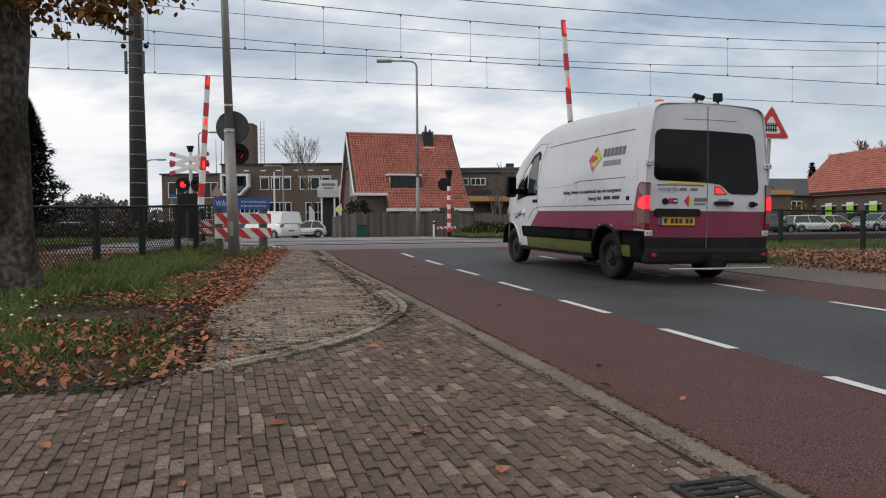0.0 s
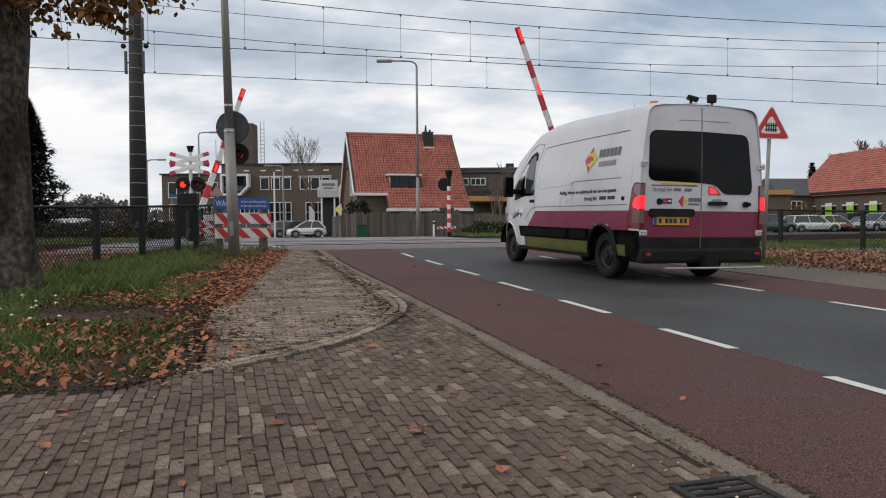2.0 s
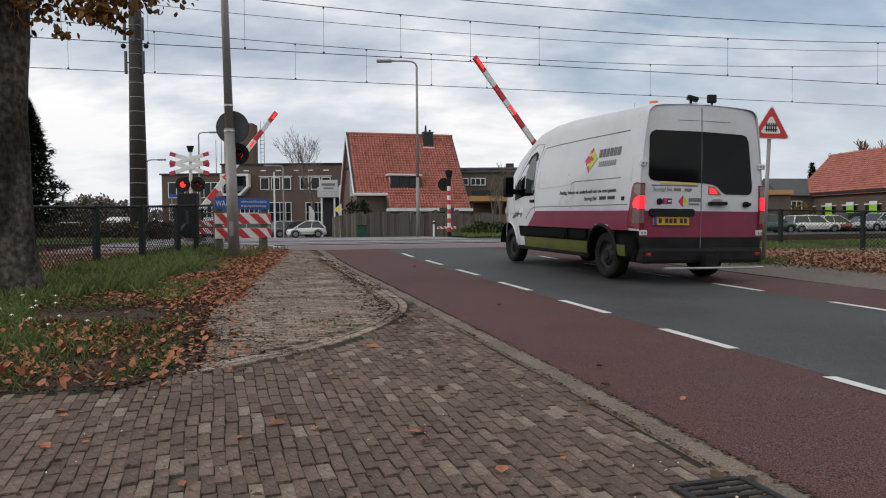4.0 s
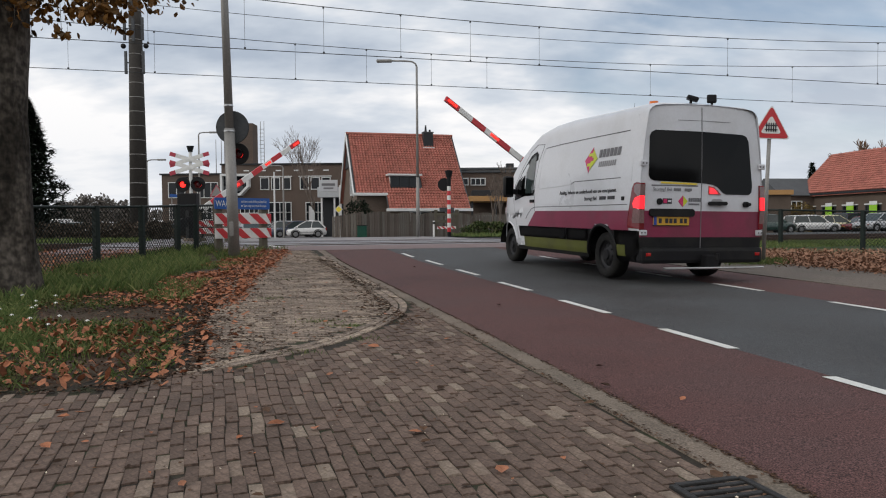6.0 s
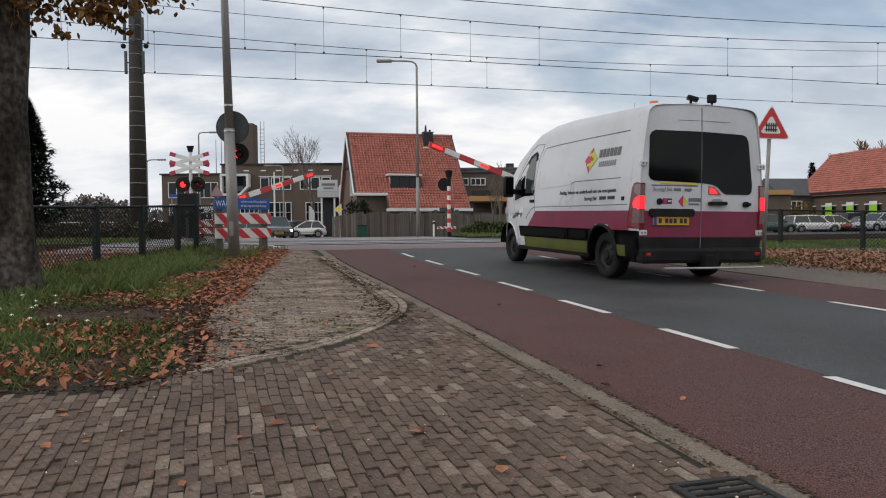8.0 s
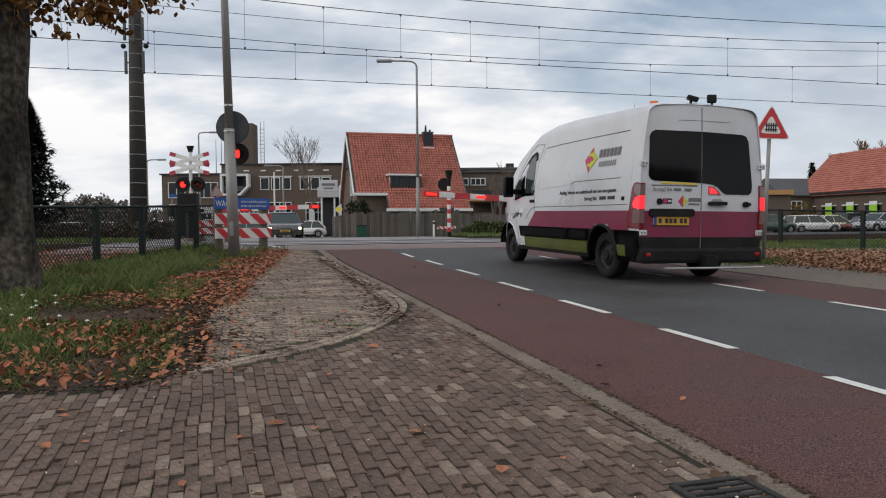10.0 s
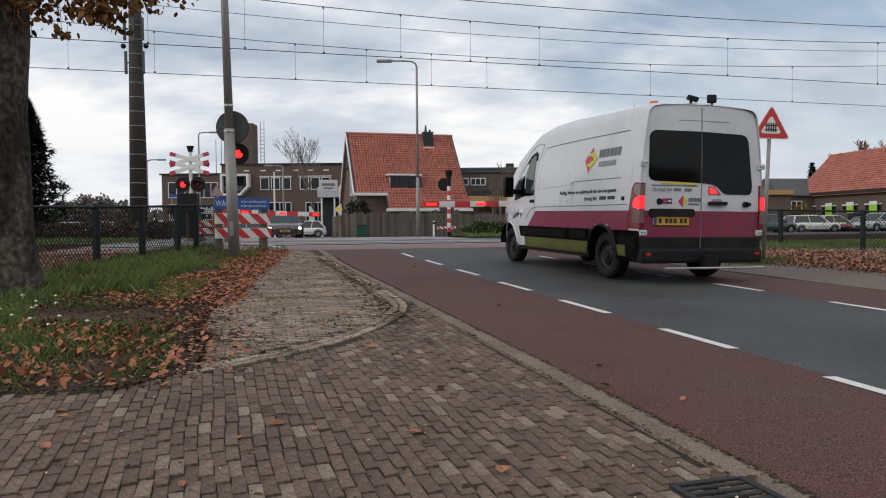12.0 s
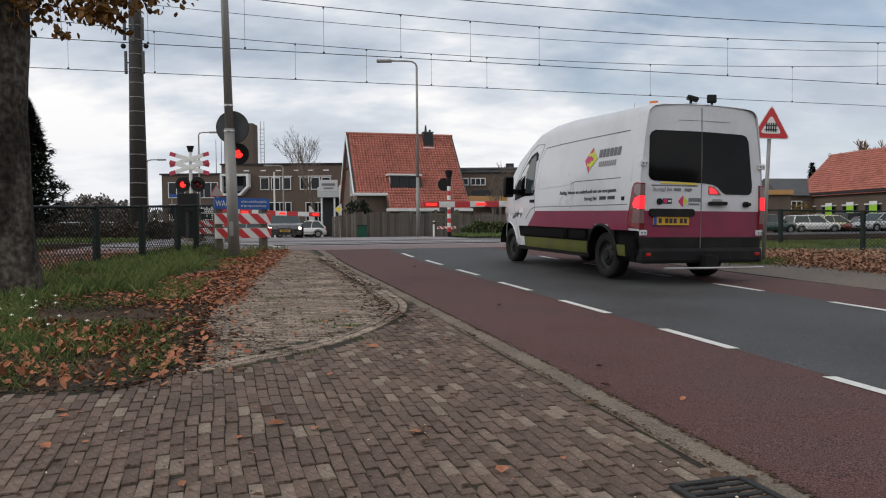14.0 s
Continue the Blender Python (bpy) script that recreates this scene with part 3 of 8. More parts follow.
    part("fuel_latch", bm, BLACK_PLASTIC, van)
    # windscreen, front bumper, headlamps (seen only from outside the walk)
    bm = BM()
    q = [(2.98, 0.72, 2.17), (2.98, -0.72, 2.17), (3.84, -0.78, 1.50), (3.84, 0.78, 1.50)]
    fs = bm.faces.new([bm.verts.new((x + 0.035, y, z + 0.045)) for x, y, z in q])
    bmesh.ops.solidify(bm, geom=[fs], thickness=0.006)
    part("windscreen", bm, CAR_GLASS, van)
    bm = BM()
    box(bm, (4.42, 0, 0.48), (0.22, 1.5, 0.3), bevel=0.06)
    part("front_bumper", bm, BLACK_PLASTIC, van)
    for s in (1, -1):
        bm = BM()
        box(bm, (4.22, s * 0.72, 1.0), (0.3, 0.16, 0.2), bevel=0.05)
        part("headlamp", bm, LAMP_CLEAR, van)

    # ---- rear ----
    XR = -1.02
    bm = BM()
    lev = [0.30, 0.45, 0.64, 0.82, 1.0, 1.25, 1.6, 1.9, 2.15, 2.3, 2.38, 2.43, 2.455]
    cols = [-1, -0.97, -0.8, -0.5, -0.02, 0.02, 0.5, 0.8, 0.97, 1]
    def rear_x(z, k):
        return XR - 0.03 * (1 - abs(k) ** 3) + 0.05 * max(0, z - 1.1) ** 1.6 * 0.5
    g = []
    for z in lev:
        w = van_side(min(z, 2.34), 0) - (0.0 if z <= 2.34 else 0.035 if z < 2.4 else 0.09 if z < 2.44 else 0.2)
        g.append([bm.verts.new((rear_x(z, k), k * w, z)) for k in cols])
    for r0, r1 in zip(g, g[1:]):
        for j in range(len(cols) - 1):
            f = bm.faces.new((r0[j + 1], r0[j], r1[j], r1[j + 1]))
            z = f.calc_center_median().z
            f.material_index = 1 if 0.64 < z < 1.0 else (2 if z < 0.64 else 0)
            f.smooth = True
    # turn the outer edge of the doors forward to meet the flanks
    for sgn, j in ((1, -1), (-1, 0)):
        for r0, r1 in zip(g, g[1:]):
            a, b = r0[j], r1[j]
            c = bm.verts.new((a.co.x + 0.08, a.co.y * 0.992, a.co.z))
            d = bm.verts.new((b.co.x + 0.08, b.co.y * 0.992, b.co.z))
            f = bm.faces.new((a, c, d, b) if sgn < 0 else (c, a, b, d))
            z = f.calc_center_median().z
            f.material_index = 1 if 0.64 < z < 1.0 else (2 if z < 0.64 else 0)
    part("rear_door_skin", bm, [VAN_WHITE, VAN_MAROON, BLACK_PLASTIC], van)

    def rear_plate(name, outline, material, out=0.006, parent=van, label="", bevel=True):
        """A plate on the rear doors; outline in y and z."""
        bm = BM()
        lo = [bm.verts.new((rear_x(z, y) - out, y, z)) for y, z in outline]
        hi = [bm.verts.new((rear_x(z, y) + 0.03, y, z)) for y, z in outline]
        n = len(lo)
        f = bm.faces.new(lo)
        for i in range(n):
            bm.faces.new((lo[i], lo[(i + 1) % n], hi[(i + 1) % n], hi[i]))
        bmesh.ops.recalc_face_normals(bm, faces=bm.faces[:])
        return part(name, bm, material, parent, label)

    def rr(y, z, w, h, r):
        return [(y + a, z + b) for a, b in round_rect(w, h, r)]
    # tinted rear windows: the one beside the handle has a cut corner
    rear_plate("rear_window", [(0.052, 2.092), (0.05, 1.385), (0.785, 1.405), (0.835, 1.425), (0.866, 1.475), (0.862, 1.55), (0.85, 2.0), (0.825, 2.06), (0.765, 2.09)], CAR_GLASS, 0.008, label="black tinted rear window")
    rear_plate("rear_window", [(0.036, 2.092), (-0.62, 2.075), (-0.69, 2.05), (-0.73, 1.98), (-0.80, 1.36), (-0.79, 1.27), (-0.74, 1.235), (-0.36, 1.235), (-0.31, 1.255), (-0.22, 1.33), (-0.15, 1.365), (0.034, 1.385)], CAR_GLASS, 0.008, label="black tinted rear window with a cut corner")
    # seams, gasket between the doors
    bm = BM()
    pipe(bm, [(rear_x(z, 0) - 0.003, 0.044, z) for z in (0.46, 0.9, 1.3, 1.7, 2.1, 2.42)], 0.006, 5)
    part("door_seam", bm, GREY_INK, van)
    # the crease above the windows: its shade drawn as a thin grey bead
    bm = BM()
    pipe(bm, [(rear_x(2.25, y) - 0.002, y, 2.24 - 0.02 * y * y) for y in (0.42, 0.2, 0, -0.2, -0.42)], 0.0035, 5)
    part("roof_crease_shade", bm, GREY_INK, van)
    # tail lamps
    for s in (1, -1):
        tl = new("tail_lamp")
        tl.parent = van
        def lamp_bit(name, outline, material, out):
            """A lens round the body's corner; its outline runs along the flank."""
            bm = BM()
            far = [bm.verts.new((x, s * (van_side(z) + out), z)) for x, z in outline]
            near = [bm.verts.new((x, s * (van_side(z) - 0.06), z)) for x, z in outline]
            n = len(far)
            bm.faces.new(far)
            bm.faces.new(near[::-1])
            for i in range(n):
                bm.faces.new((far[i], far[(i + 1) % n], near[(i + 1) % n], near[i]))
            bmesh.ops.recalc_face_normals(bm, faces=bm.faces[:])
            part(name, bm, material, tl)
        lamp_bit("housing", [(-1.045, 1.37), (-0.95, 1.385), (-0.87, 1.37), (-0.83, 1.30), (-0.76, 0.95), (-0.735, 0.80), (-0.75, 0.76), (-1.045, 0.75)], LAMP_DARK, 0.010)
        lamp_bit("indicator_lens", [(-1.052, 1.35), (-0.93, 1.36), (-0.885, 1.33), (-0.90, 1.25), (-1.052, 1.16)], LAMP_CLEAR, 0.014)
        lamp_bit("brake_light", [(-1.053, 1.20), (-0.93, 1.17), (-0.88, 1.10), (-0.90, 1.04), (-1.053, 1.02)], LAMP_LIT, 0.016)
        lamp_bit("reversing_lens", [(-1.052, 1.01), (-0.90, 1.02), (-0.86, 0.88), (-0.88, 0.83), (-1.052, 0.83)], LAMP_CLEAR, 0.014)
        for z in (0.70, 1.635):
            bm = BM()
            box(bm, (-1.03, s * 0.935 if z < 1 else s * 0.955, z), (0.05, 0.10, 0.075), bevel=0.012)
            hin = part("hinge", bm, VAN_WHITE, van)
            for dy in (-0.025, 0.025):
                bm = BM()
                tube(bm, (-1.052, s * 0.945 + dy, z), (-1.062, s * 0.945 + dy, z), 0.012, n=8)
                part("hinge_bolt", bm, GREY_INK, hin)
    # bumper, step bar, tow bracket
    bm = BM()
    box(bm, (-1.0, 0, 0.39), (0.17, 1.95, 0.22), bevel=0.05)
    part("rear_bumper", bm, BLACK_PLASTIC, van)
    for s in (1, -1):
        bm = BM()
        box(bm, (-1.087, s * 0.88, 0.405), (0.012, 0.075, 0.045), bevel=0.005)
        part("reflector", bm, LAMP_RED, van)
    bm = BM()
    box(bm, (-1.2, -0.09, 0.225), (0.06, 1.6, 0.028), bevel=0.01)
    part("step_bar", bm, CHROME, van, "bare aluminium step bar")
    bm = BM()
    box(bm, (-1.12, -0.06, 0.30), (0.16, 0.20, 0.20), bevel=0.02)
    tube(bm, (-1.2, -0.13, 0.33), (-1.2, -0.13, 0.42), 0.028)
    part("tow_bracket", bm, BLACK_PLASTIC, van)
    # plate, handle trim, catches, third brake light
    rear_plate("grab_trim", rr(0.51, 0.975, 0.69, 0.105, 0.04), BLACK_PLASTIC, 0.035)
    pl = rear_plate("number_plate", rr(0.514, 0.862, 0.55, 0.115, 0.01), PLATE_YELLOW, 0.014, label="yellow number plate")
    rear_plate("plate_band", [(0.787, 0.806), (0.787, 0.918), (0.742, 0.918), (0.742, 0.806)], BLUE_FILM, 0.017, pl)
    for y in (0.71, 0.61, 0.545, 0.48, 0.385, 0.32):
        rear_plate("bar", [(y, 0.832), (y, 0.895), (y - 0.044, 0.895), (y - 0.044, 0.832)], INK, 0.0165, pl)
    rear_plate("plate_frame", [(0.79, 0.803), (0.24, 0.803), (0.24, 0.795), (0.79, 0.795)], BLACK_PLASTIC, 0.016, pl)
    rear_plate("handle_dish", rr(-0.21, 1.135, 0.17, 0.07, 0.033), HANDLE_DISH, 0.012)
    rear_plate("door_handle", rr(-0.21, 1.108, 0.29, 0.052, 0.024), BLACK_PLASTIC, 0.05)
    rear_plate("catch", rr(-0.69, 1.10, 0.085, 0.08, 0.038), BLACK_PLASTIC, 0.04)
    rear_plate("catch_lever", rr(-0.72, 1.10, 0.06, 0.045, 0.02), BLACK_PLASTIC, 0.06)
    rear_plate("third_brake_light", [(-0.07, 1.35), (-0.07, 1.228), (-0.275, 1.228), (-0.22, 1.285), (-0.155, 1.335)], LAMP_RED, 0.010)
    rear_plate("third_brake_glow", [(-0.085, 1.325), (-0.085, 1.245), (-0.22, 1.245), (-0.15, 1.31)], LAMP_LIT, 0.013)
    # lettering and logos on the doors
    rear_plate("yellow_strip", [(0.68, 1.392), (0.68, 1.37), (0.12, 1.358), (0.12, 1.38)], YELLOW_FILM, 0.010)
    rear_plate("bar", [(0.82, 1.352), (0.82, 1.335), (0.10, 1.335), (0.10, 1.352)], GREY_INK, 0.005)
    back = Matrix(((0, 0, -1, 0), (-1, 0, 0, 0), (0, 1, 0, 0), (0, 0, 0, 1)))
    lettering("Storing? Bel", 0.062, GREY_INK, van, Matrix.Translation((-1.056, 0.81, 1.272)) @ back)
    rear_plate("bar", [(0.48, 1.308), (0.48, 1.272), (0.37, 1.272), (0.37, 1.308)], GREY_INK, 0.005)
    rear_plate("bar", [(0.31, 1.308), (0.31, 1.272), (0.20, 1.272), (0.20, 1.308)], GREY_INK, 0.005)
    rear_plate("lock", rr(0.70, 1.125, 0.08, 0.085, 0.038), BLACK_PLASTIC, 0.02)
    rear_plate("sticker", [(0.645, 1.168), (0.645, 1.095), (0.51, 1.095), (0.51, 1.168)], INK, 0.005)
    rear_plate("sticker_mark", [(0.64, 1.16), (0.64, 1.103), (0.585, 1.103), (0.585, 1.16)], LOGO_RED, 0.006)
    rear_plate("sticker_mark", [(0.57, 1.145), (0.57, 1.12), (0.52, 1.12), (0.52, 1.145)], VAN_WHITE, 0.006)
    rear_plate("logo", [(0.41, 1.132), (0.338, 1.212), (0.33, 1.132), (0.338, 1.052)], LOGO_RED, 0.005)
    rear_plate("logo", [(0.335, 1.132), (0.33, 1.205), (0.262, 1.132), (0.33, 1.06)], LOGO_LIME, 0.005)
    for i in range(6):
        y = 0.245 - i * 0.035
        rear_plate("bar", [(y, 1.128), (y, 1.18), (y - 0.026, 1.18), (y - 0.026, 1.128)], GREY_INK, 0.005)
    rear_plate("bar", [(0.245, 1.105), (0.245, 1.082), (0.075, 1.082), (0.075, 1.105)], GREY_INK, 0.005)
    # flank logo and lettering: follows the leaning side
    def on_side(x, z, out=0.006):
        lean = math.atan2(van_side(z - 0.1) - van_side(z + 0.1), 0.2)
        return pose(x, van_side(z) + out, z) @ Matrix.Rotation(math.pi, 4, "Z") @ Matrix.Rotation(math.pi / 2 - lean, 4, "X")
    def side_plate(name, outline, material, x, z, out=0.004):
        bm = BM()
        prism(bm, outline, 2, 0, 0.003)
        part(name, bm, material, van, m=on_side(x, z, out))
    side_plate("logo", [(-0.05, -0.2), (0.0, -0.06), (0.035, 0.06), (0.05, 0.2), (-0.195, 0.0)], LOGO_RED, 0.41, 1.775)
    side_plate("logo", [(-0.03, -0.15), (0.195, 0.01), (0.055, 0.16), (0.045, 0.08), (-0.02, -0.06)], LOGO_LIME, 0.41, 1.775, 0.005)
    for z0, z1, x0 in ((0.055, 0.10, -0.07), (-0.02, 0.025, -0.04), (-0.095, -0.05, -0.10)):
        side_plate("logo_tooth", [(x0, z0), (0.075, z0 + 0.01), (0.075, z1 + 0.01), (x0, z1)], LOGO_LIME if z0 != -0.02 else LOGO_RED, 0.41, 1.775, 0.008)
    for i in range(6):
        x0 = i * 0.106
        side_plate("bar", [(x0, 0), (x0 + 0.078, 0), (x0 + 0.098, 0.118), (x0 + 0.02, 0.118)], GREY_INK, 0.18, 1.795)
    for i in range(9):
        x0 = i * 0.057
        side_plate("bar", [(x0, 0), (x0 + 0.036, 0), (x0 + 0.048, 0.08), (x0 + 0.012, 0.08)], PALE_INK, 0.165, 1.655)
    lettering("Aanleg, beheer en onderhoud van uw energienet.", 0.086, INK, van, on_side(1.40, 1.268), squeeze=1.06)
    lettering("Storing? Bel", 0.083, INK, van, on_side(0.53, 1.158), squeeze=0.98)
    for x, w in ((0.06, 0.19), (-0.18, 0.2)):
        side_plate("bar", [(0, 0), (w, 0), (w, 0.05), (0, 0.05)], INK, x, 1.162)
    # roof: beacon, work lamps, aerial
    bm = BM()
    tube(bm, (-0.7, 0.60, 2.45), (-0.7, 0.60, 2.525), 0.065, 0.06, 14)
    part("beacon", bm, ORANGE, van, "orange beacon")
    for (x, y, a) in ((-0.88, 0.13, 60), (-0.9, -0.20, -20)):
        wl = new("work_lamp")
        wl.parent = van
        wl.matrix_basis = pose(x, y, 2.49, 0, 0, a)
        bm = BM()
        box(bm, (0, 0, 0.075 if y > 0 else 0.085), (0.16, 0.15, 0.06) if y > 0 else (0.06, 0.13, 0.12), pose(0, 0, 0, 0, -18 if y > 0 else 8, 0), bevel=0.022)
        part("lamp_case", bm, BLACK_PLASTIC, wl)
        bm = BM()
        tube(bm, (0, 0, -0.03), (0, 0, 0.05), 0.018, n=8)
        part("bracket", bm, BLACK_PLASTIC, wl)
    bm = BM()
    box(bm, (2.05, 0.35, 2.54), (0.12, 0.2, 0.08), bevel=0.02)
    part("roof_light", bm, LAMP_RED, van)
    bm = BM()
    box(bm, (1.7, 0.35, 2.56), (0.1, 0.24, 0.05), bevel=0.015)
    part("roof_light", bm, BLACK_PLASTIC, van)
    bm = BM()
    tube(bm, (0.3, 0.3, 2.48), (0.28, 0.3, 2.66), 0.004, 0.002, 5)
    part("aerial", bm, BLACK_PLASTIC, van)
    return van


VAN = make_van()
VAN_YAW = 106.6


def van_pose(fwd):
    x, y = 3.29 + fwd * math.cos(radians(VAN_YAW)), 10.8 + fwd * math.sin(radians(VAN_YAW))
    return pose(x, y, land(x, y) + 0.004, 0, 0, VAN_YAW) @ pose(0, 0, 0, 0.7, -1.15, 0)


VAN.matrix_basis = van_pose(0)



# ---- barriers, signals, fences and posts round the crossing ----
STRIPE_RED = mat("signal_red", (0.5, 0.028, 0.035), 0.4, var=0.15, scale=4, fine=40, bump=0.05)
STRIPE_WHITE = mat("signal_white", (0.72, 0.72, 0.7), 0.45, var=0.12, scale=4, fine=40, bump=0.05, stain=(0.6, 0.6, 0.57))
FADED_RED = mat("faded_red", (0.42, 0.06, 0.085), 0.5, var=0.15, bump=0.05)
BLACK_METAL = mat("black_coated_metal", (0.008, 0.008, 0.009), 0.6, var=0.2, bump=0.1, spec=0.25)
GALV = mat("galvanised_pole", (0.27, 0.262, 0.25), 0.5, 0.3, var=0.25, scale=2.5, fine=40, bump=0.1, stain=(0.23, 0.225, 0.215))
DARK_GREEN = mat("dark_green_fence", (0.01, 0.017, 0.015), 0.6, var=0.25, scale=6, bump=0.1)
SIGN_GREY = mat("sign_back", (0.075, 0.08, 0.085), 0.6, 0.2, var=0.25, scale=4, fine=30, bump=0.05)
SIGN_BLUE = mat("sign_blue", (0.012, 0.085, 0.33), 0.4, var=0.08, bump=0)
OLD_WOOD = mat("weathered_post", (0.115, 0.1, 0.08), 0.85, var=0.35, scale=3, fine=40, bump=0.5, stretch=(8, 8, 1), stain=(0.09, 0.09, 0.065))
DEAD_LENS = mat("dark_red_lens", (0.09, 0.006, 0.008), 0.25, var=0.05, bump=0, coat=0.5)
SIGNAL_LIT = mat("lit_signal_lens", (1.0, 0.025, 0.02), 0.3, var=0.02, bump=0, emit=2.4)
BOOM_LIT = mat("lit_boom_lens", (1.0, 0.03, 0.02), 0.3, var=0.02, bump=0, emit=1.0)
WIRE = mat("catenary_wire", (0.05, 0.052, 0.055), 0.5, 0.5, var=0.1, bump=0)


def stripes_on(parent, length, first_red=True, width=0.4, h=0.13, d=0.06, x0=0.0):
    n = round(length / width)
    for i in range(n):
        red = (n - 1 - i) % 2 == 0
        k = 1.0 - 0.22 * i / n
        bm = BM()
        box(bm, (x0 + (i + 0.5) * length / n, 0, 0), (length / n, d * k, h * k), bevel=0.008)
        part("red_stripe" if red else "white_stripe", bm, STRIPE_RED if red else STRIPE_WHITE, parent)


def make_barrier(m, label, tall, boom_len=4.75, thick=0.155, stripe=0.4):
    """A half barrier; the boom turns about the local y axis at the height tall."""
    b = thing("level_crossing_barrier", m, label, "barrier", "barriers")
    bm = BM()
    box(bm, (-0.15, 0.22, tall / 2 - 0.05), (0.55, 0.36, tall + 0.1), bevel=0.03)
    part("drive_cabinet", bm, BLACK_METAL, b, "black drive cabinet")
    bm = BM()
    box(bm, (-0.15, 0.22, 0.06), (0.7, 0.5, 0.12), bevel=0.02)
    part("foot", bm, CONCRETE, b)
    boom = new("boom")
    boom.parent = b
    boom.matrix_basis = pose(0, 0, tall)
    stripes_on(boom, boom_len, width=stripe, h=thick, d=thick * 0.45)
    for x, mm in ((boom_len - 0.2, BOOM_LIT), (boom_len * 0.66, BOOM_LIT), (boom_len * 0.34, BOOM_LIT)):
        for s in (-1, 1):
            bm = BM()
            box(bm, (x, s * thick * 0.24, 0.0), (0.28, 0.014, thick * 0.4), bevel=0.004)
            part("boom_lamp", bm, mm, boom, "lit red lamp")
    for dy in (-0.12, 0.12):
        bm = BM()
        box(bm, (-0.42, dy, 0), (1.0, 0.04, 0.12), bevel=0.01)
        part("counter_arm", bm, BLACK_METAL, boom)
    bm = BM()
    box(bm, (-0.95, 0, 0.0), (0.42, 0.34, 0.34), bevel=0.03)
    part("counterweight", bm, BLACK_METAL, boom, "black counterweight")
    return b, boom


PIV_R, PIV_L = (3.421, 18.1, 1.551), (-8.968, 26.2, 1.635)
TALL_R = PIV_R[2] - land(PIV_R[0], PIV_R[1])
TALL_L = PIV_L[2] - land(PIV_L[0], PIV_L[1])
BARRIER_R, BOOM_R = make_barrier(pose(PIV_R[0], PIV_R[1], PIV_R[2] - TALL_R, 0, 0, 213), "red and white striped barrier boom closing the near lane", TALL_R, 4.6)
BARRIER_L, BOOM_L = make_barrier(pose(PIV_L[0], PIV_L[1], PIV_L[2] - TALL_L, 0, 0, 40), "red and white striped barrier boom closing the far lane", TALL_L, 5.0, 0.22, 0.5)


def flasher(parent, x, y, z, r=0.28, ball=0.11, name="flasher", disc=True):
    """A lamp with a black target disc; its ball turns a bright or a dark face to the front (-y)."""
    f = new(name)
    f.parent = parent
    f.matrix_basis = pose(x, y, z)
    bm = BM()
    n = 28
    prof = [(ball + 0.012, 0.06), (ball + 0.015, -0.02), (r - 0.01, -0.02), (r, 0.0), (r - 0.01, 0.03), (ball * 1.3, 0.05), (ball * 1.2, 0.22), (0.02, 0.25)]
    rings = [[bm.verts.new((q * math.cos(2 * math.pi * i / n), yy, q * math.sin(2 * math.pi * i / n))) for i in range(n)] for q, yy in prof]
    for a, b in zip(rings, rings[1:]):
        for i in range(n):
            bm.faces.new((a[i], a[(i + 1) % n], b[(i + 1) % n], b[i]))
    part("target_disc", bm, BLACK_METAL, f, smooth=False)
    bm = BM()
    pts = []
    for i in range(13):
        t = radians(0 + 180 * i / 12)
        pts.append((ball * 1.15 * math.cos(t), ball * 1.15 * math.sin(t)))
    for (xa, za), (xb, zb) in zip(pts, pts[1:]):
        bm.faces.new([bm.verts.new(p) for p in ((xa, -0.02, za), (xb, -0.02, zb), (xb, -0.2, zb), (xa, -0.2, za))])
    bmesh.ops.solidify(bm, geom=bm.faces[:], thickness=0.008)
    part("visor", bm, BLACK_METAL, f)
    bm = BM()
    bmesh.ops.create_uvsphere(bm, u_segments=24, v_segments=14, radius=ball)
    for fc in bm.faces:
        fc.material_index = 0 if fc.calc_center_median().y < 0 else 1
        fc.smooth = True
    lamp = part("lens", bm, [SIGNAL_LIT, DEAD_LENS], f)
    lamp.matrix_basis = pose(0, 0.02, 0)
    return lamp


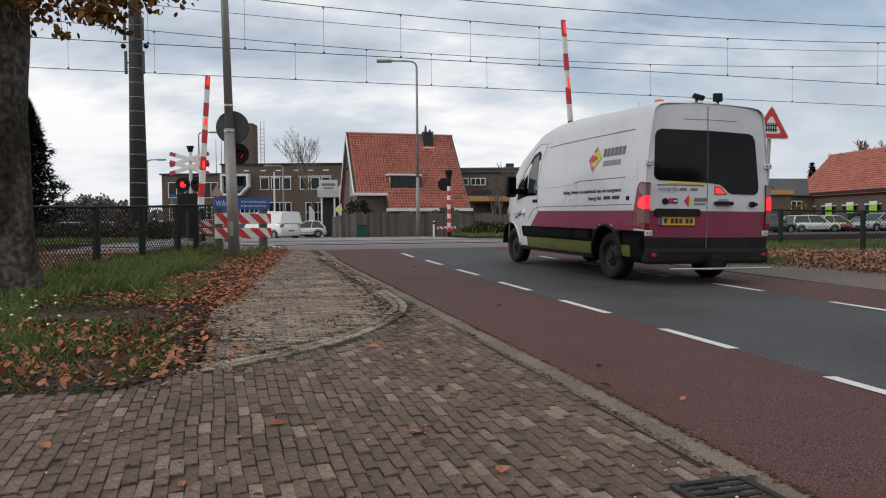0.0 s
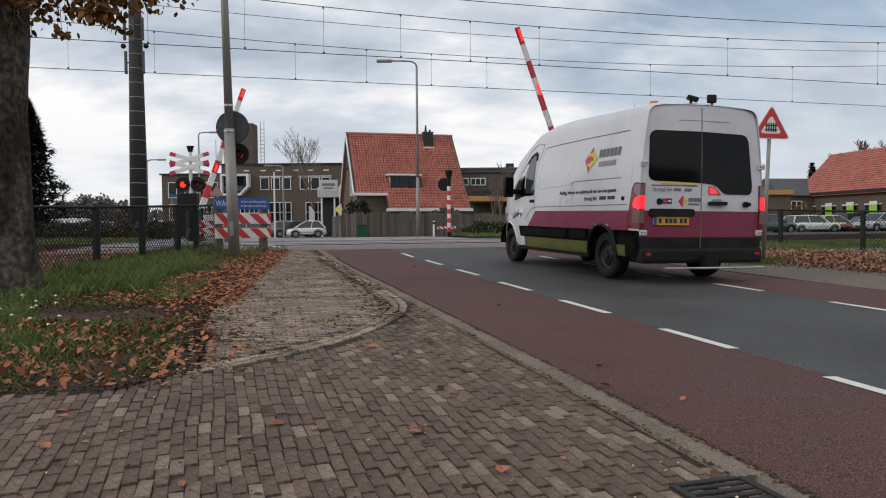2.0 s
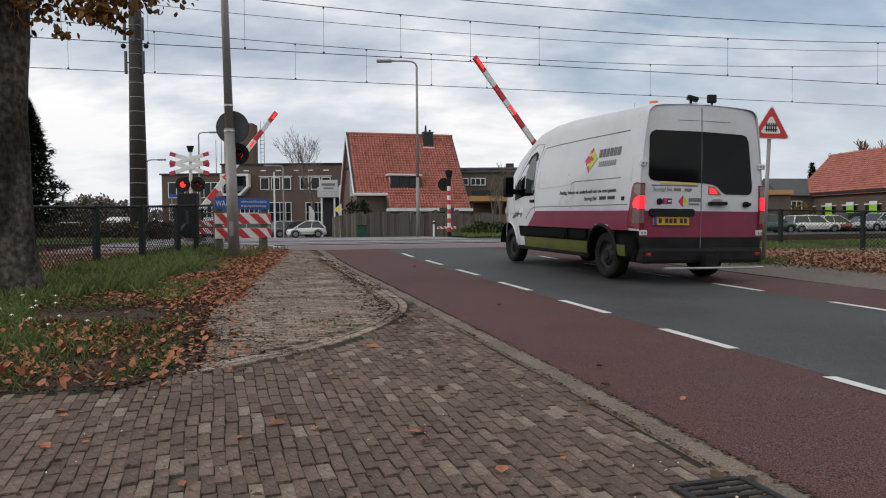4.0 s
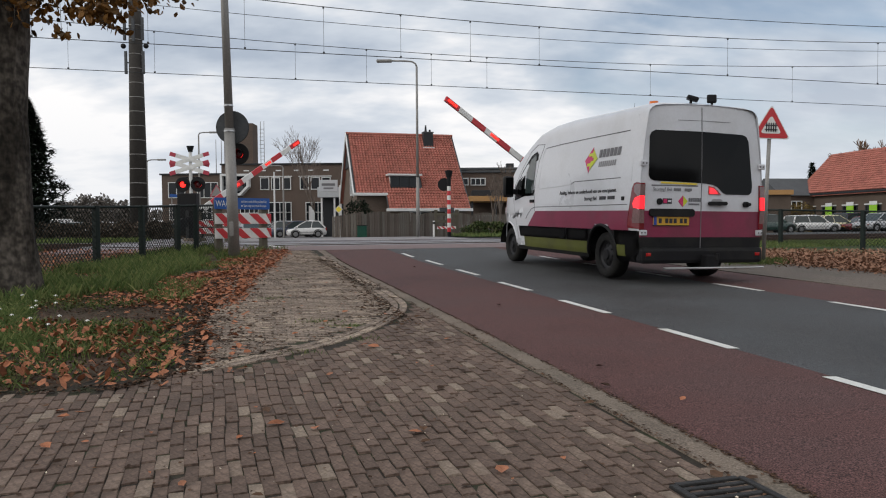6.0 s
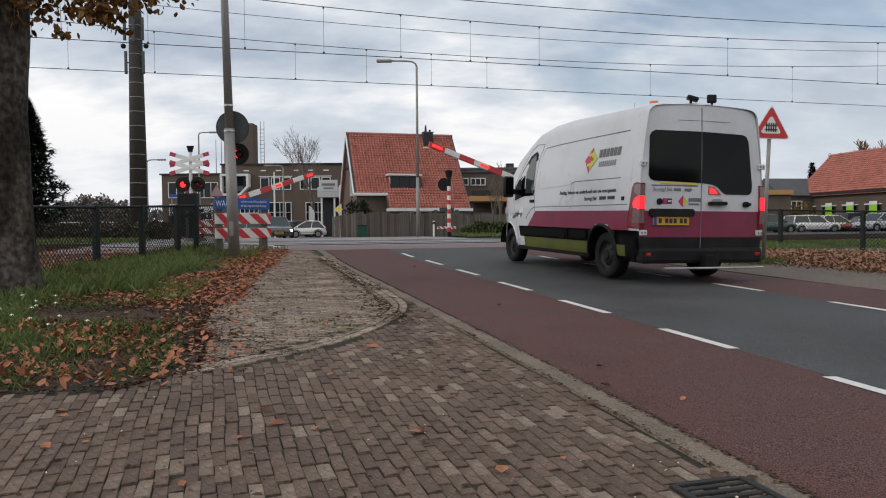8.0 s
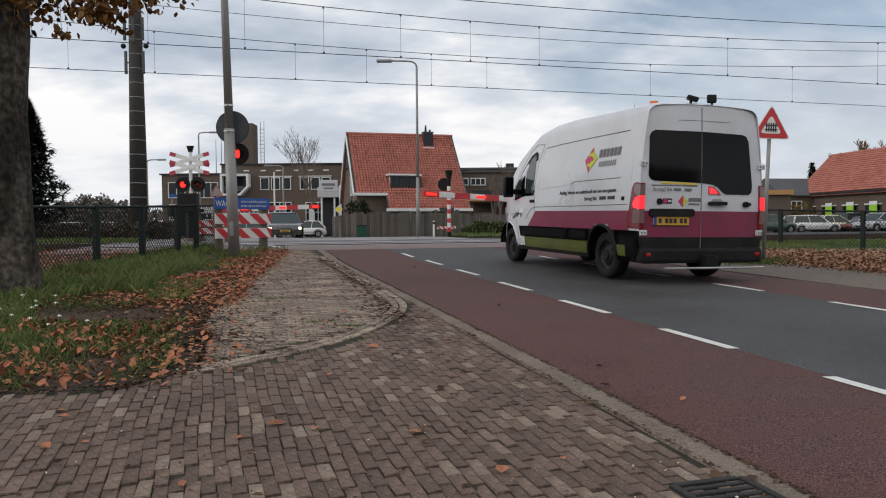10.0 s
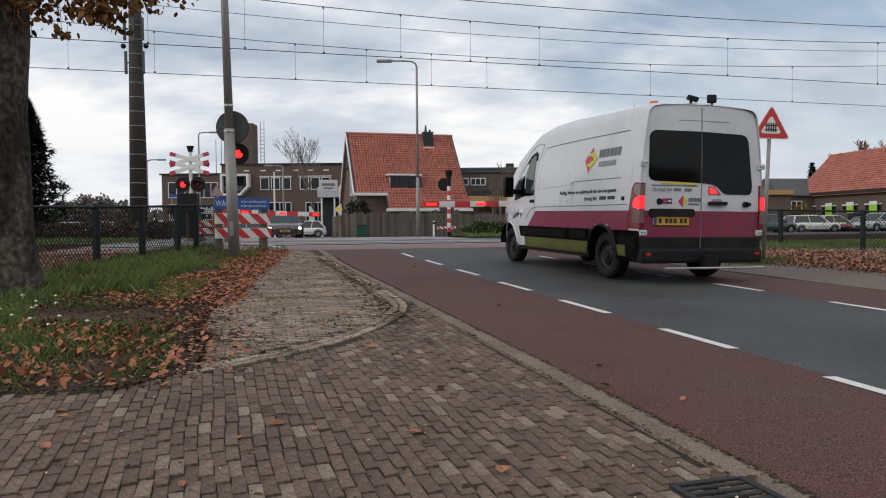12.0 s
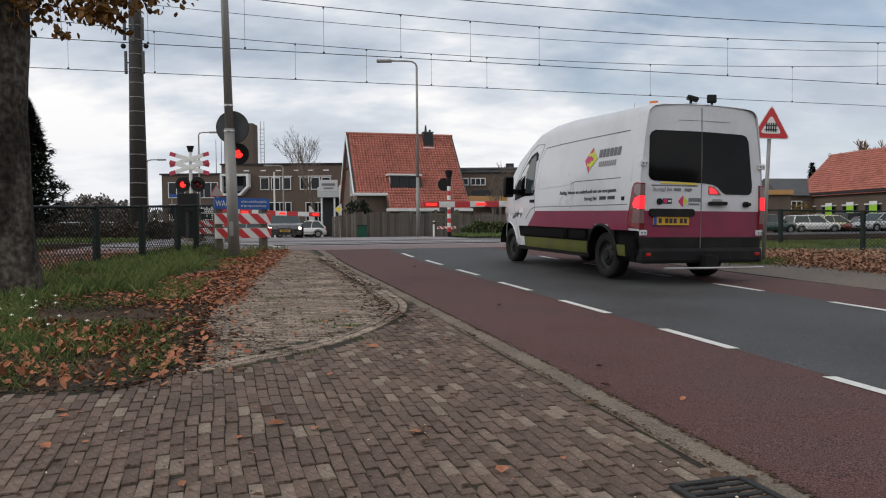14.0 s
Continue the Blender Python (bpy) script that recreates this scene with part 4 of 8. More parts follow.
def make_left_signal():
    x, y, _ = (-9.449, 26.6, 2.559)
    z0 = land(x, y)
    s = thing("crossing_signal", pose(x, y, z0), "white signal mast with double crossbuck and two red flashers", "signal")
    zt = 3.722 - z0
    bm = BM()
    tube(bm, (0, 0, 0), (0, 0, zt + 0.2), 0.07, 0.06, 12)
    part("mast", bm, STRIPE_WHITE, s)
    bm = BM()
    tube(bm, (0, 0, zt + 0.12), (0, 0, zt + 0.34), 0.08, 0.14, 12)
    part("bell", bm, BLACK_METAL, s, "black warning bell")
    for dz in (-0.17, -0.48):
        cb = new("crossbuck")
        cb.parent = s
        cb.matrix_basis = pose(0, -0.1 - (0.03 if dz < -0.3 else 0.0), zt + dz)
        for k, a in enumerate((17, -17)):
            for sg in (-1, 1):
                m = pose(0, -0.012 * k, 0, 0, a, 0)
                bm = BM()
                box(bm, (sg * 0.27, 0, 0), (0.54, 0.012, 0.15), m, bevel=0.003)
                part("arm", bm, STRIPE_WHITE, cb)
                bm = BM()
                box(bm, (sg * 0.655, 0, 0), (0.23, 0.012, 0.15), m, bevel=0.003)
                part("arm_tip", bm, FADED_RED, cb)
    zl = 2.623 - z0
    bm = BM()
    box(bm, (0, 0.04, zl + 0.26), (0.62, 0.08, 0.06), bevel=0.01)
    part("bracket", bm, BLACK_METAL, s)
    a = flasher(s, -0.285, -0.06, zl)
    b = flasher(s, 0.285, -0.06, zl)
    bm = BM()
    box(bm, (-0.15, 0.12, 1.0), (0.72, 0.4, 2.242 - z0 - 0.05 - 0.1), bevel=0.03)
    for v in bm.verts:
        v.co.z += 0.0
    part("relay_case", bm, BLACK_METAL, s, "black relay case")
    return a, b


FLASH_A, FLASH_B = make_left_signal()


def make_near_pole():
    x, y = -4.46, 15.08
    z0 = land(x, y)
    p = thing("lamp_column", pose(x, y, z0, 0, -1.2, 0), "grey galvanised column carrying a round sign and a red flasher", "column")
    bm = BM()
    tube(bm, (0, 0, -0.1), (0, 0, 2.75), 0.122, 0.108, 18)
    part("lower_tube", bm, GALV, p, smooth=True)
    bm = BM()
    tube(bm, (0, 0, 2.7), (0, 0, 8.5), 0.092, 0.06, 16)
    part("upper_tube", bm, GALV, p, smooth=True)
    for z in (2.68, 3.22):
        bm = BM()
        tube(bm, (0, 0, z), (0, 0, z + 0.035), 0.118 if z < 3 else 0.1, n=16)
        part("clamp", bm, CHROME, p)
    bm = BM()
    box(bm, (0, -0.115, 0.62), (0.09, 0.02, 0.3), bevel=0.008)
    part("service_door", bm, GALV, p)
    zz = 3.14 - z0
    bm = BM()
    tube(bm, (0.03, 0.12, zz), (0.03, 0.14, zz), 0.345, n=36)
    part("round_sign", bm, SIGN_GREY, p, "back of a round sign, dull grey")
    bm = BM()
    vs = []
    n = 36
    for r, yy in ((0.345, 0.115), (0.352, 0.115), (0.352, 0.145), (0.345, 0.145)):
        vs.append([bm.verts.new((0.03 + r * math.cos(2 * math.pi * i / n), yy, zz + r * math.sin(2 * math.pi * i / n))) for i in range(n)])
    for a, b in zip(vs, vs[1:]):
        for i in range(n):
            bm.faces.new((a[i], a[(i + 1) % n], b[(i + 1) % n], b[i]))
    part("sign_rim", bm, BLACK_METAL, p)
    return flasher(p, 0.085, 0.30, 2.593 - z0, 0.235, 0.09)


FLASH_C = make_near_pole()


def striped_board(parent, length, h, m, n=3.2, flip=False):
    """A white board with slanting red stripes."""
    b = new("board")
    b.parent = parent
    b.matrix_basis = m
    bm = BM()
    box(bm, (0, 0, 0), (length, 0.03, h), bevel=0.004)
    part("panel", bm, STRIPE_WHITE, b)
    p = length / n
    x = -length / 2 - p
    while x < length / 2:
        pts = []
        lo0, lo1 = x + p * 0.5, x + p
        sl = -h * 1.1
        def clip(xx):
            return max(-length / 2 + 0.002, min(length / 2 - 0.002, xx))
        q = [(clip(lo0), -h / 2 + 0.003), (clip(lo1), -h / 2 + 0.003), (clip(lo1 + sl), h / 2 - 0.003), (clip(lo0 + sl), h / 2 - 0.003)]
        if max(a[0] for a in q) - min(a[0] for a in q) > 0.05 and q[1][0] - q[0][0] + q[2][0] - q[3][0] > 0.05:
            bm = BM()
            prism(bm, q, 1, -0.0195, -0.0155)
            part("red_stripe", bm, STRIPE_RED, b)
        x += p


def make_board_stand():
    a, b = Vector((-5.28, 16.61, 0)), Vector((-4.42, 17.37, 0))
    mid = (a + b) / 2
    turn = math.degrees(math.atan2(b.y - a.y, b.x - a.x))
    z0 = land(mid.x, mid.y)
    s = thing("barrier_stand", pose(mid.x, mid.y, z0, 0, 0, turn), "timber posts carrying striped boards and a blue warning sign", "barrier stand")
    half = (b - a).length / 2
    for sg in (-1, 1):
        bm = BM()
        box(bm, (sg * half, 0, 0.55), (0.16, 0.16, 1.35), bevel=0.015)
        part("post", bm, OLD_WOOD, s)
    L = -4.292 - (-5.365)
    L = L / math.cos(radians(turn))
    striped_board(s, L, 0.25, pose(0.02, -0.1, 1.208 - z0))
    striped_board(s, L, 0.24, pose(0.02, -0.1, 0.862 - z0))
    sign = new("warning_sign")
    sign.parent = s
    sign.matrix_basis = pose(0.0, -0.1, 1.567 - z0)
    W = L * 0.98
    bm = BM()
    prism(bm, round_rect(W, 0.27, 0.02), 1, -0.012, 0.012)
    part("sign_panel", bm, SIGN_BLUE, sign)
    face = Matrix.Translation((0, -0.015, 0)) @ Matrix.Rotation(math.pi / 2, 4, "X")
    lettering("WACHT", 0.2, STRIPE_WHITE, sign, face @ Matrix.Translation((-W / 2 + 0.03, -0.07, 0)), squeeze=0.7)
    lettering("tot het rode licht gedoofd is", 0.085, STRIPE_WHITE, sign, face @ Matrix.Translation((-W / 2 + 0.66, 0.025, 0)), squeeze=0.68)
    lettering("er kan nog een trein komen", 0.085, STRIPE_WHITE, sign, face @ Matrix.Translation((-W / 2 + 0.66, -0.075, 0)), squeeze=0.68)
    # a second, plain stand across the rails
    x, y, _ = (-7.966, 24.5, 1.063)
    s2 = thing("barrier_stand", pose(x, y, land(x, y), 0, 0, turn), "timber posts with two striped boards across the rails", "barrier stand")
    for sg in (-0.5, 0.5):
        bm = BM()
        box(bm, (sg, 0, 0.5), (0.14, 0.14, 1.1), bevel=0.015)
        part("post", bm, OLD_WOOD, s2)
    striped_board(s2, 1.3, 0.2, pose(0, -0.09, 1.142 - land(x, y)))
    striped_board(s2, 1.3, 0.2, pose(0, -0.09, 0.887 - land(x, y)))


make_board_stand()


def chain_fence(pts, tall, label, gap=0.07, post=0.1, thick=0.0065, sag=0.0):
    """Posts, a top rail and diagonal wire mesh between them."""
    f = thing("chain_link_fence", pose(pts[0][0], pts[0][1], land(*pts[0])), label, "fence")
    inv = f.matrix_basis.inverted()
    P = [inv @ Vector((x, y, land(x, y))) for x, y in pts]
    for p, q in zip(P, P[1:] + [P[-2]]):
        a = math.degrees(math.atan2((q - p).y, (q - p).x))
        bm = BM()
        box(bm, (0, 0, tall / 2 - 0.06), (post, post, tall + 0.16), bevel=0.012)
        part("post", bm, DARK_GREEN, f, m=pose(*p, 0, 0, a))
    for p, q in zip(P, P[1:]):
        bm = BM()
        tube(bm, p + Vector((0, 0, tall - 0.01)), q + Vector((0, 0, tall - 0.01)), 0.024, n=8)
        part("top_rail", bm, DARK_GREEN, f)
        d = q - p
        L = d.length
        e = d / L
        side = Vector((-e.y, e.x, 0)).normalized() * thick
        up = Vector((0, 0, thick))
        verts, faces = [], []
        H = tall - 0.05
        for sgn in (1, -1):
            x = -H
            while x < L + H:
                # a diagonal from (x, 0) to (x + H, H), cut at the ends
                a0, b0 = (x, 0.0), (x + H, H)
                if sgn < 0:
                    a0, b0 = (x + H, 0.0), (x, H)
                def cut(a, b, lim, low):
                    if (a[0] < lim) if low else (a[0] > lim):
                        t = (lim - a[0]) / (b[0] - a[0])
                        return (lim, a[1] + (b[1] - a[1]) * t) if 0 <= t <= 1 else None
                    return a
                ok = True
                a1 = cut(a0, b0, 0, True)
                b1 = cut(b0, a0, 0, True)
                if a1 and b1:
                    a2 = cut(a1, b1, L, False)
                    b2 = cut(b1, a1, L, False)
                    if a2 and b2 and abs(a2[0] - b2[0]) > 0.01:
                        A, B = p + e * a2[0] + Vector((0, 0, a2[1] + 0.03)), p + e * b2[0] + Vector((0, 0, b2[1] + 0.03))
                        k = len(verts)
                        verts += [A - up, A + up, B + up, B - up, A - side, A + side, B + side, B - side]
                        faces += [(k, k + 1, k + 2, k + 3), (k + 4, k + 5, k + 6, k + 7)]
                x += gap * 1.414
        raw("wire_mesh", [tuple(v) for v in verts], faces, DARK_GREEN, f)["kind"] = "stuff"
    return f


chain_fence([(-6.45, 8.6), (-6.38, 10.75), (-6.31, 12.86), (-6.0, 14.09), (-5.86, 15.6), (-5.62, 16.1), (-5.52, 17.3)], 1.11, "dark green chain link fence with square posts, beside the verge")
chain_fence([(9.35, 21.7), (9.85, 20.6), (11.12, 18.7), (12.3, 16.8), (13.5, 14.9)], 0.98, "dark green chain link fence along the railway verge")


def make_bar_fence():
    """The railings on the far side of the rails."""
    f = thing("railing", pose(0, 0, 0), "thin dark metal railings along the far side of the railway", "railing")
    verts, faces = [], []
    v = -46.0
    while v < -9.5:
        x, y = uv(29.0, v)
        z = land(x, y)
        k = len(verts)
        for zz in (z + 0.05, z + 1.75):
            verts += [(x - 0.012, y, zz), (x + 0.012, y, zz), (x, y + 0.02, zz)]
        faces += [(k, k + 1, k + 4, k + 3), (k + 1, k + 2, k + 5, k + 4), (k + 2, k, k + 3, k + 5)]
        v += 0.14
    raw("bars", verts, faces, BLACK_METAL, f)["kind"] = "stuff"
    for h in (0.25, 1.55):
        bm = BM()
        a, b = uv(29.0, -46), uv(29.0, -9.5)
        tube(bm, (*a, land(*a) + h), (*b, land(*b) + h), 0.025, n=6)
        part("rail", bm, BLACK_METAL, f)
    for i in range(16):
        x, y = uv(29.0, -46 + i * 2.43)
        bm = BM()
        box(bm, (x, y, land(x, y) + 0.9), (0.06, 0.06, 1.8))
        part("post", bm, BLACK_METAL, f)


make_bar_fence()


def make_wires():
    def line(name, a, b, sag, label, r=0.011):
        w = thing(name, pose(0, 0, 0), label, "overhead wire", "overhead wires")
        A, B = Vector(a), Vector(b)
        pts = []
        for i in range(25):
            t = i / 24
            pts.append(tuple(A.lerp(B, t) - Vector((0, 0, sag * 4 * t * (1 - t)))))
        bm = BM()
        pipe(bm, pts, r, 6)
        part("wire", bm, WIRE, w)
        return w, pts
    for uc, low, v0, v1, drops in ((20.5, 7.125, 10.0, 0.0021, (-5.4, -2.6, -0.1, 2.07, 4.31, 6.45, 8.68, 15.46, 21.7, 28.0)),
                                   (24.3, 7.045, 8.0, 0.00185, (-7.9, -5.4, -2.9, 1.5, 3.9, 6.2, 8.26, 14.88, 21.4, 28.0))):
        a, b = uv(uc, -60), uv(uc, 75)
        line("contact_wire", (*a, 5.93), (*b, 5.95), 0.0, "dark copper contact wire over the track")
        # the carrier wire hangs in a shallow curve, lowest at v0
        w = thing("messenger_wire", pose(0, 0, 0), "dark carrier wire with droppers over the track", "overhead wire", "overhead wires")
        bm = BM()
        pipe(bm, [(*uv(uc, v), low + v1 * (v - v0) ** 2) for v in steps(-28, 48, 2.0)], 0.011, 6)
        part("wire", bm, WIRE, w)
        for v in drops:
            px, py = uv(uc, v)
            top = low + v1 * (v - v0) ** 2
            bm = BM()
            tube(bm, (px, py, 5.94), (px, py, top), 0.005, n=5)
            part("dropper", bm, WIRE, w)
            for z in (5.96, top - 0.02):
                bm = BM()
                box(bm, (px, py, z), (0.05, 0.03, 0.06))
                part("clip", bm, WIRE, w)
    for uc, low, v0, v1, name in ((26.3, 8.39, 10.5, 0.0015, "feeder_wire"), (18.5, 7.095, 7.5, 0.0014, "feeder_wire")):
        w = thing(name, pose(0, 0, 0), "dark feeder wire above the tracks", "overhead wire", "overhead wires")
        bm = BM()
        pipe(bm, [(*uv(uc, v), low + v1 * (v - v0) ** 2) for v in steps(-28, 48, 2.0)], 0.010, 6)
        part("wire", bm, WIRE, w)


make_wires()


def make_far_side():
    # street lamp
    x, y = -1.156, 33
    z0 = land(x, y)
    s = thing("street_lamp", pose(x, y, z0), "tall grey street lamp with a curved arm", "street lamp")
    H = 8.391 - z0
    bm = BM()
    tube(bm, (0, 0, 0), (0, 0, H * 0.35), 0.085, 0.075, 12)
    tube(bm, (0, 0, H * 0.35), (0, 0, H), 0.06, 0.05, 12)
    part("column", bm, GALV, s, smooth=True)
    bm = BM()
    pipe(bm, [(0, 0, H), (-0.06, 0, H + 0.13), (-0.2, 0, H + 0.22), (-0.5, 0, H + 0.25), (-1.15, 0, H + 0.27)], 0.04, 8)
    part("arm", bm, GALV, s, smooth=True)
    bm = BM()
    box(bm, (-1.5, 0, H + 0.26), (0.72, 0.24, 0.13), bevel=0.05)
    part("lantern", bm, GALV, s)
    # the signal seen from behind
    x, y = 0.295, 33
    z0 = land(x, y)
    s = thing("crossing_signal", pose(x, y, z0), "red and white banded signal post with black flasher, seen from behind", "signal")
    zt = 2.84 - z0
    n = 11
    for i in range(n):
        bm = BM()
        tube(bm, (0, 0, i * zt / n), (0, 0, (i + 1) * zt / n), 0.085, n=12)
        part("red_band" if i % 2 else "white_band", bm, (BLACK_METAL if i == 0 else STRIPE_RED if i % 2 else STRIPE_WHITE), s)
    bm = BM()
    tube(bm, (0, 0, zt), (0, 0, zt + 0.75), 0.1, n=12)
    part("mast_head", bm, BLACK_METAL, s)
    bm = BM()
    tube(bm, (0, 0, zt + 0.42), (0, 0, zt + 0.72), 0.12, 0.19, 12)
    part("bell", bm, BLACK_METAL, s)
    bm = BM()
    tube(bm, (-0.22, -0.02, zt + 0.08), (-0.22, 0.04, zt + 0.08), 0.3, n=28)
    part("target_disc", bm, BLACK_METAL, s)
    # timber stand beside it
    x, y = 0.194, 33.6
    z0 = land(x, y)
    s = thing("barrier_stand", pose(x, y, z0), "old timber stand with a striped board beside the far signal", "barrier stand")
    for dx in (-0.52, 0.48):
        bm = BM()
        box(bm, (dx, 0.1, 0.6), (0.17, 0.17, 1.35), bevel=0.015)
        part("post", bm, OLD_WOOD, s)
    for z in (0.72, 1.05):
        bm = BM()
        box(bm, (0, 0, z), (0.95, 0.04, 0.14), bevel=0.006)
        part("rail", bm, OLD_WOOD, s)
    striped_board(s, 0.9, 0.13, pose(-0.02, -0.04, 0.42), 4)
    bm = BM()
    box(bm, (0, 0.06, 1.28), (0.7, 0.02, 0.2), bevel=0.004)
    part("sign_back", bm, SIGN_GREY, s)
    x, y = -0.423, 33.5
    p = thing("marker_post", pose(x, y, land(x, y)), "small white marker post beside the road", "marker post")
    bm = BM()
    tube(bm, (0, 0, 0), (0, 0, 0.75), 0.05, n=10)
    part("post", bm, STRIPE_WHITE, p)
    bm = BM()
    tube(bm, (0, 0, 0.6), (0, 0, 0.7), 0.054, n=10)
    part("band", bm, BLACK_METAL, p)


make_far_side()


def make_triangle_sign():
    x, y = 6.1, 13.45
    z0 = land(x, y)
    s = thing("warning_sign", pose(x, y, z0, 0, 2.4, 0), "red-edged triangular sign warning of a gated crossing, on a grey post", "road sign")
    bm = BM()
    tube(bm, (0, 0, -0.1), (0, 0, 2.55), 0.035, n=12)
    part("post", bm, GALV, s, smooth=True)
    zc = 2.792 - z0 + 0.02
    def tri(r, k=0.06):
        out = []
        for i in range(3):
            a = radians(90 + 120 * i)
            cx, cz = (r - 2 * k) * math.cos(a), (r - 2 * k) * math.sin(a)
            for j in range(-2, 3):
                b = a + radians(30 * j)
                out.append((cx + k * math.cos(b), zc + cz + k * math.sin(b)))
        return out
    rot = pose(0.0, -0.05, 0)
    for nm, r, y0, y1, mm in (("rim", 0.43, 0.0, 0.02, STRIPE_WHITE), ("red_border", 0.40, -0.004, 0.0, STRIPE_RED), ("white_field", 0.235, -0.008, -0.004, STRIPE_WHITE)):
        bm = BM()
        prism(bm, tri(r, 0.035), 1, y0, y1)
        part(nm, bm, mm, s, m=rot)
    for i in range(5):
        bm = BM()
        box(bm, (-0.086 + i * 0.043, -0.011, zc + 0.0), (0.022, 0.005, 0.17))
        part("picket", bm, INK, s, m=rot)
    for z in (-0.045, 0.035):
        bm = BM()
        box(bm, (0, -0.0105, zc + z), (0.24, 0.004, 0.022))
        part("picket_rail", bm, INK, s, m=rot)


make_triangle_sign()



# ---- buildings and cars beyond the railway ----
ROOF_TILE = mat("red_roof_tile", (0.40, 0.155, 0.118), 0.8, var=0.25, scale=0.8, fine=14, bump=0.1, rnd=0.26, stain=(0.34, 0.125, 0.098))
BROWN_BRICK = mat("brown_brick_wall", (0.12, 0.089, 0.072), 0.85, var=0.22, scale=0.6, fine=12, bump=0.2, stain=(0.1, 0.077, 0.063))
DARK_BRICK = mat("dark_brick_wall", (0.115, 0.088, 0.07), 0.85, var=0.25, scale=1, fine=14, bump=0.2)
WHITE_TRIM = mat("white_paintwork", (0.68, 0.69, 0.68), 0.5, var=0.08, bump=0.05)
DARK_TRIM = mat("dark_paintwork", (0.03, 0.032, 0.035), 0.5, var=0.2, bump=0.05)
WINDOW_GLASS = glass("window_glass", (0.014, 0.016, 0.018), 0.06, spec=0.3)
BOARDS = mat("weathered_boards", (0.13, 0.108, 0.092), 0.88, var=0.35, scale=2.5, fine=30, bump=0.4, rnd=0.4, stretch=(6, 6, 1), stain=(0.1, 0.092, 0.08))
GREY_ROOF = mat("grey_roof", (0.085, 0.09, 0.095), 0.8, var=0.25, scale=1, fine=10, bump=0.2)
ORANGE_WOOD = mat("larch_fascia", (0.42, 0.24, 0.1), 0.7, var=0.15, bump=0.1)
BANNER_GREEN = mat("green_banner", (0.28, 0.55, 0.04), 0.6, var=0.1, bump=0.05)
BARK = mat("bark", (0.075, 0.06, 0.047), 0.92, var=0.45, scale=4, fine=30, bump=1.0, stretch=(1, 1, 0.35), stain=(0.11, 0.1, 0.085))
TWIG = mat("bare_twigs", (0.16, 0.13, 0.11), 0.9, var=0.3, bump=0)
CONIFER = mat("dark_conifer", (0.014, 0.022, 0.012), 0.85, var=0.4, scale=3, fine=20, bump=0.3, rnd=0.4)
SHRUB = mat("shrub_leaf", (0.045, 0.075, 0.02), 0.8, var=0.4, bump=0.2, rnd=0.4, stain=(0.06, 0.06, 0.025))
FAR_SCRUB = mat("far_bare_wood", (0.16, 0.14, 0.125), 0.95, var=0.4, scale=0.3, fine=3, bump=0.2, rnd=0.3)
PAINT = {}


def car_paint(key, rgb):
    if key not in PAINT:
        PAINT[key] = mat(key + "_car_paint", rgb, 0.3, 0.2 if key in ("silver", "dark_grey") else 0.0, var=0.06, bump=0, coat=0.8)
    return PAINT[key]


def window(parent, x, y, z, w, h, panes=1, frame=0.09, material=None, rows=1, turn=0.0):
    """A framed window on a wall that faces -y; x, z are its centre."""
    wi = new("window")
    wi.parent = parent
    wi.matrix_basis = pose(x, y, z, 0, 0, turn)
    material = material or WHITE_TRIM
    bm = BM()
    for sx in (-1, 1):
        box(bm, (sx * (w - frame) / 2, -0.03, 0), (frame, 0.12, h))
    for sz in (-1, 1):
        box(bm, (0, -0.03, sz * (h - frame) / 2), (w - 2 * frame, 0.118, frame))
    for i in range(1, panes):
        box(bm, (-w / 2 + i * w / panes, -0.03, 0), (frame * 0.8, 0.116, h - 2 * frame))
    for i in range(1, rows):
        box(bm, (0, -0.028, -h / 2 + i * h / rows), (w - 2 * frame, 0.11, frame * 0.6))
    part("frame", bm, material, wi)
    for i in range(panes):
        pw = w / panes
        bm = BM()
        box(bm, (-w / 2 + (i + 0.5) * pw, -0.005, 0), (pw - frame * 0.8, 0.02, h - 2 * frame))
        part("pane", bm, WINDOW_GLASS, wi)
    return wi


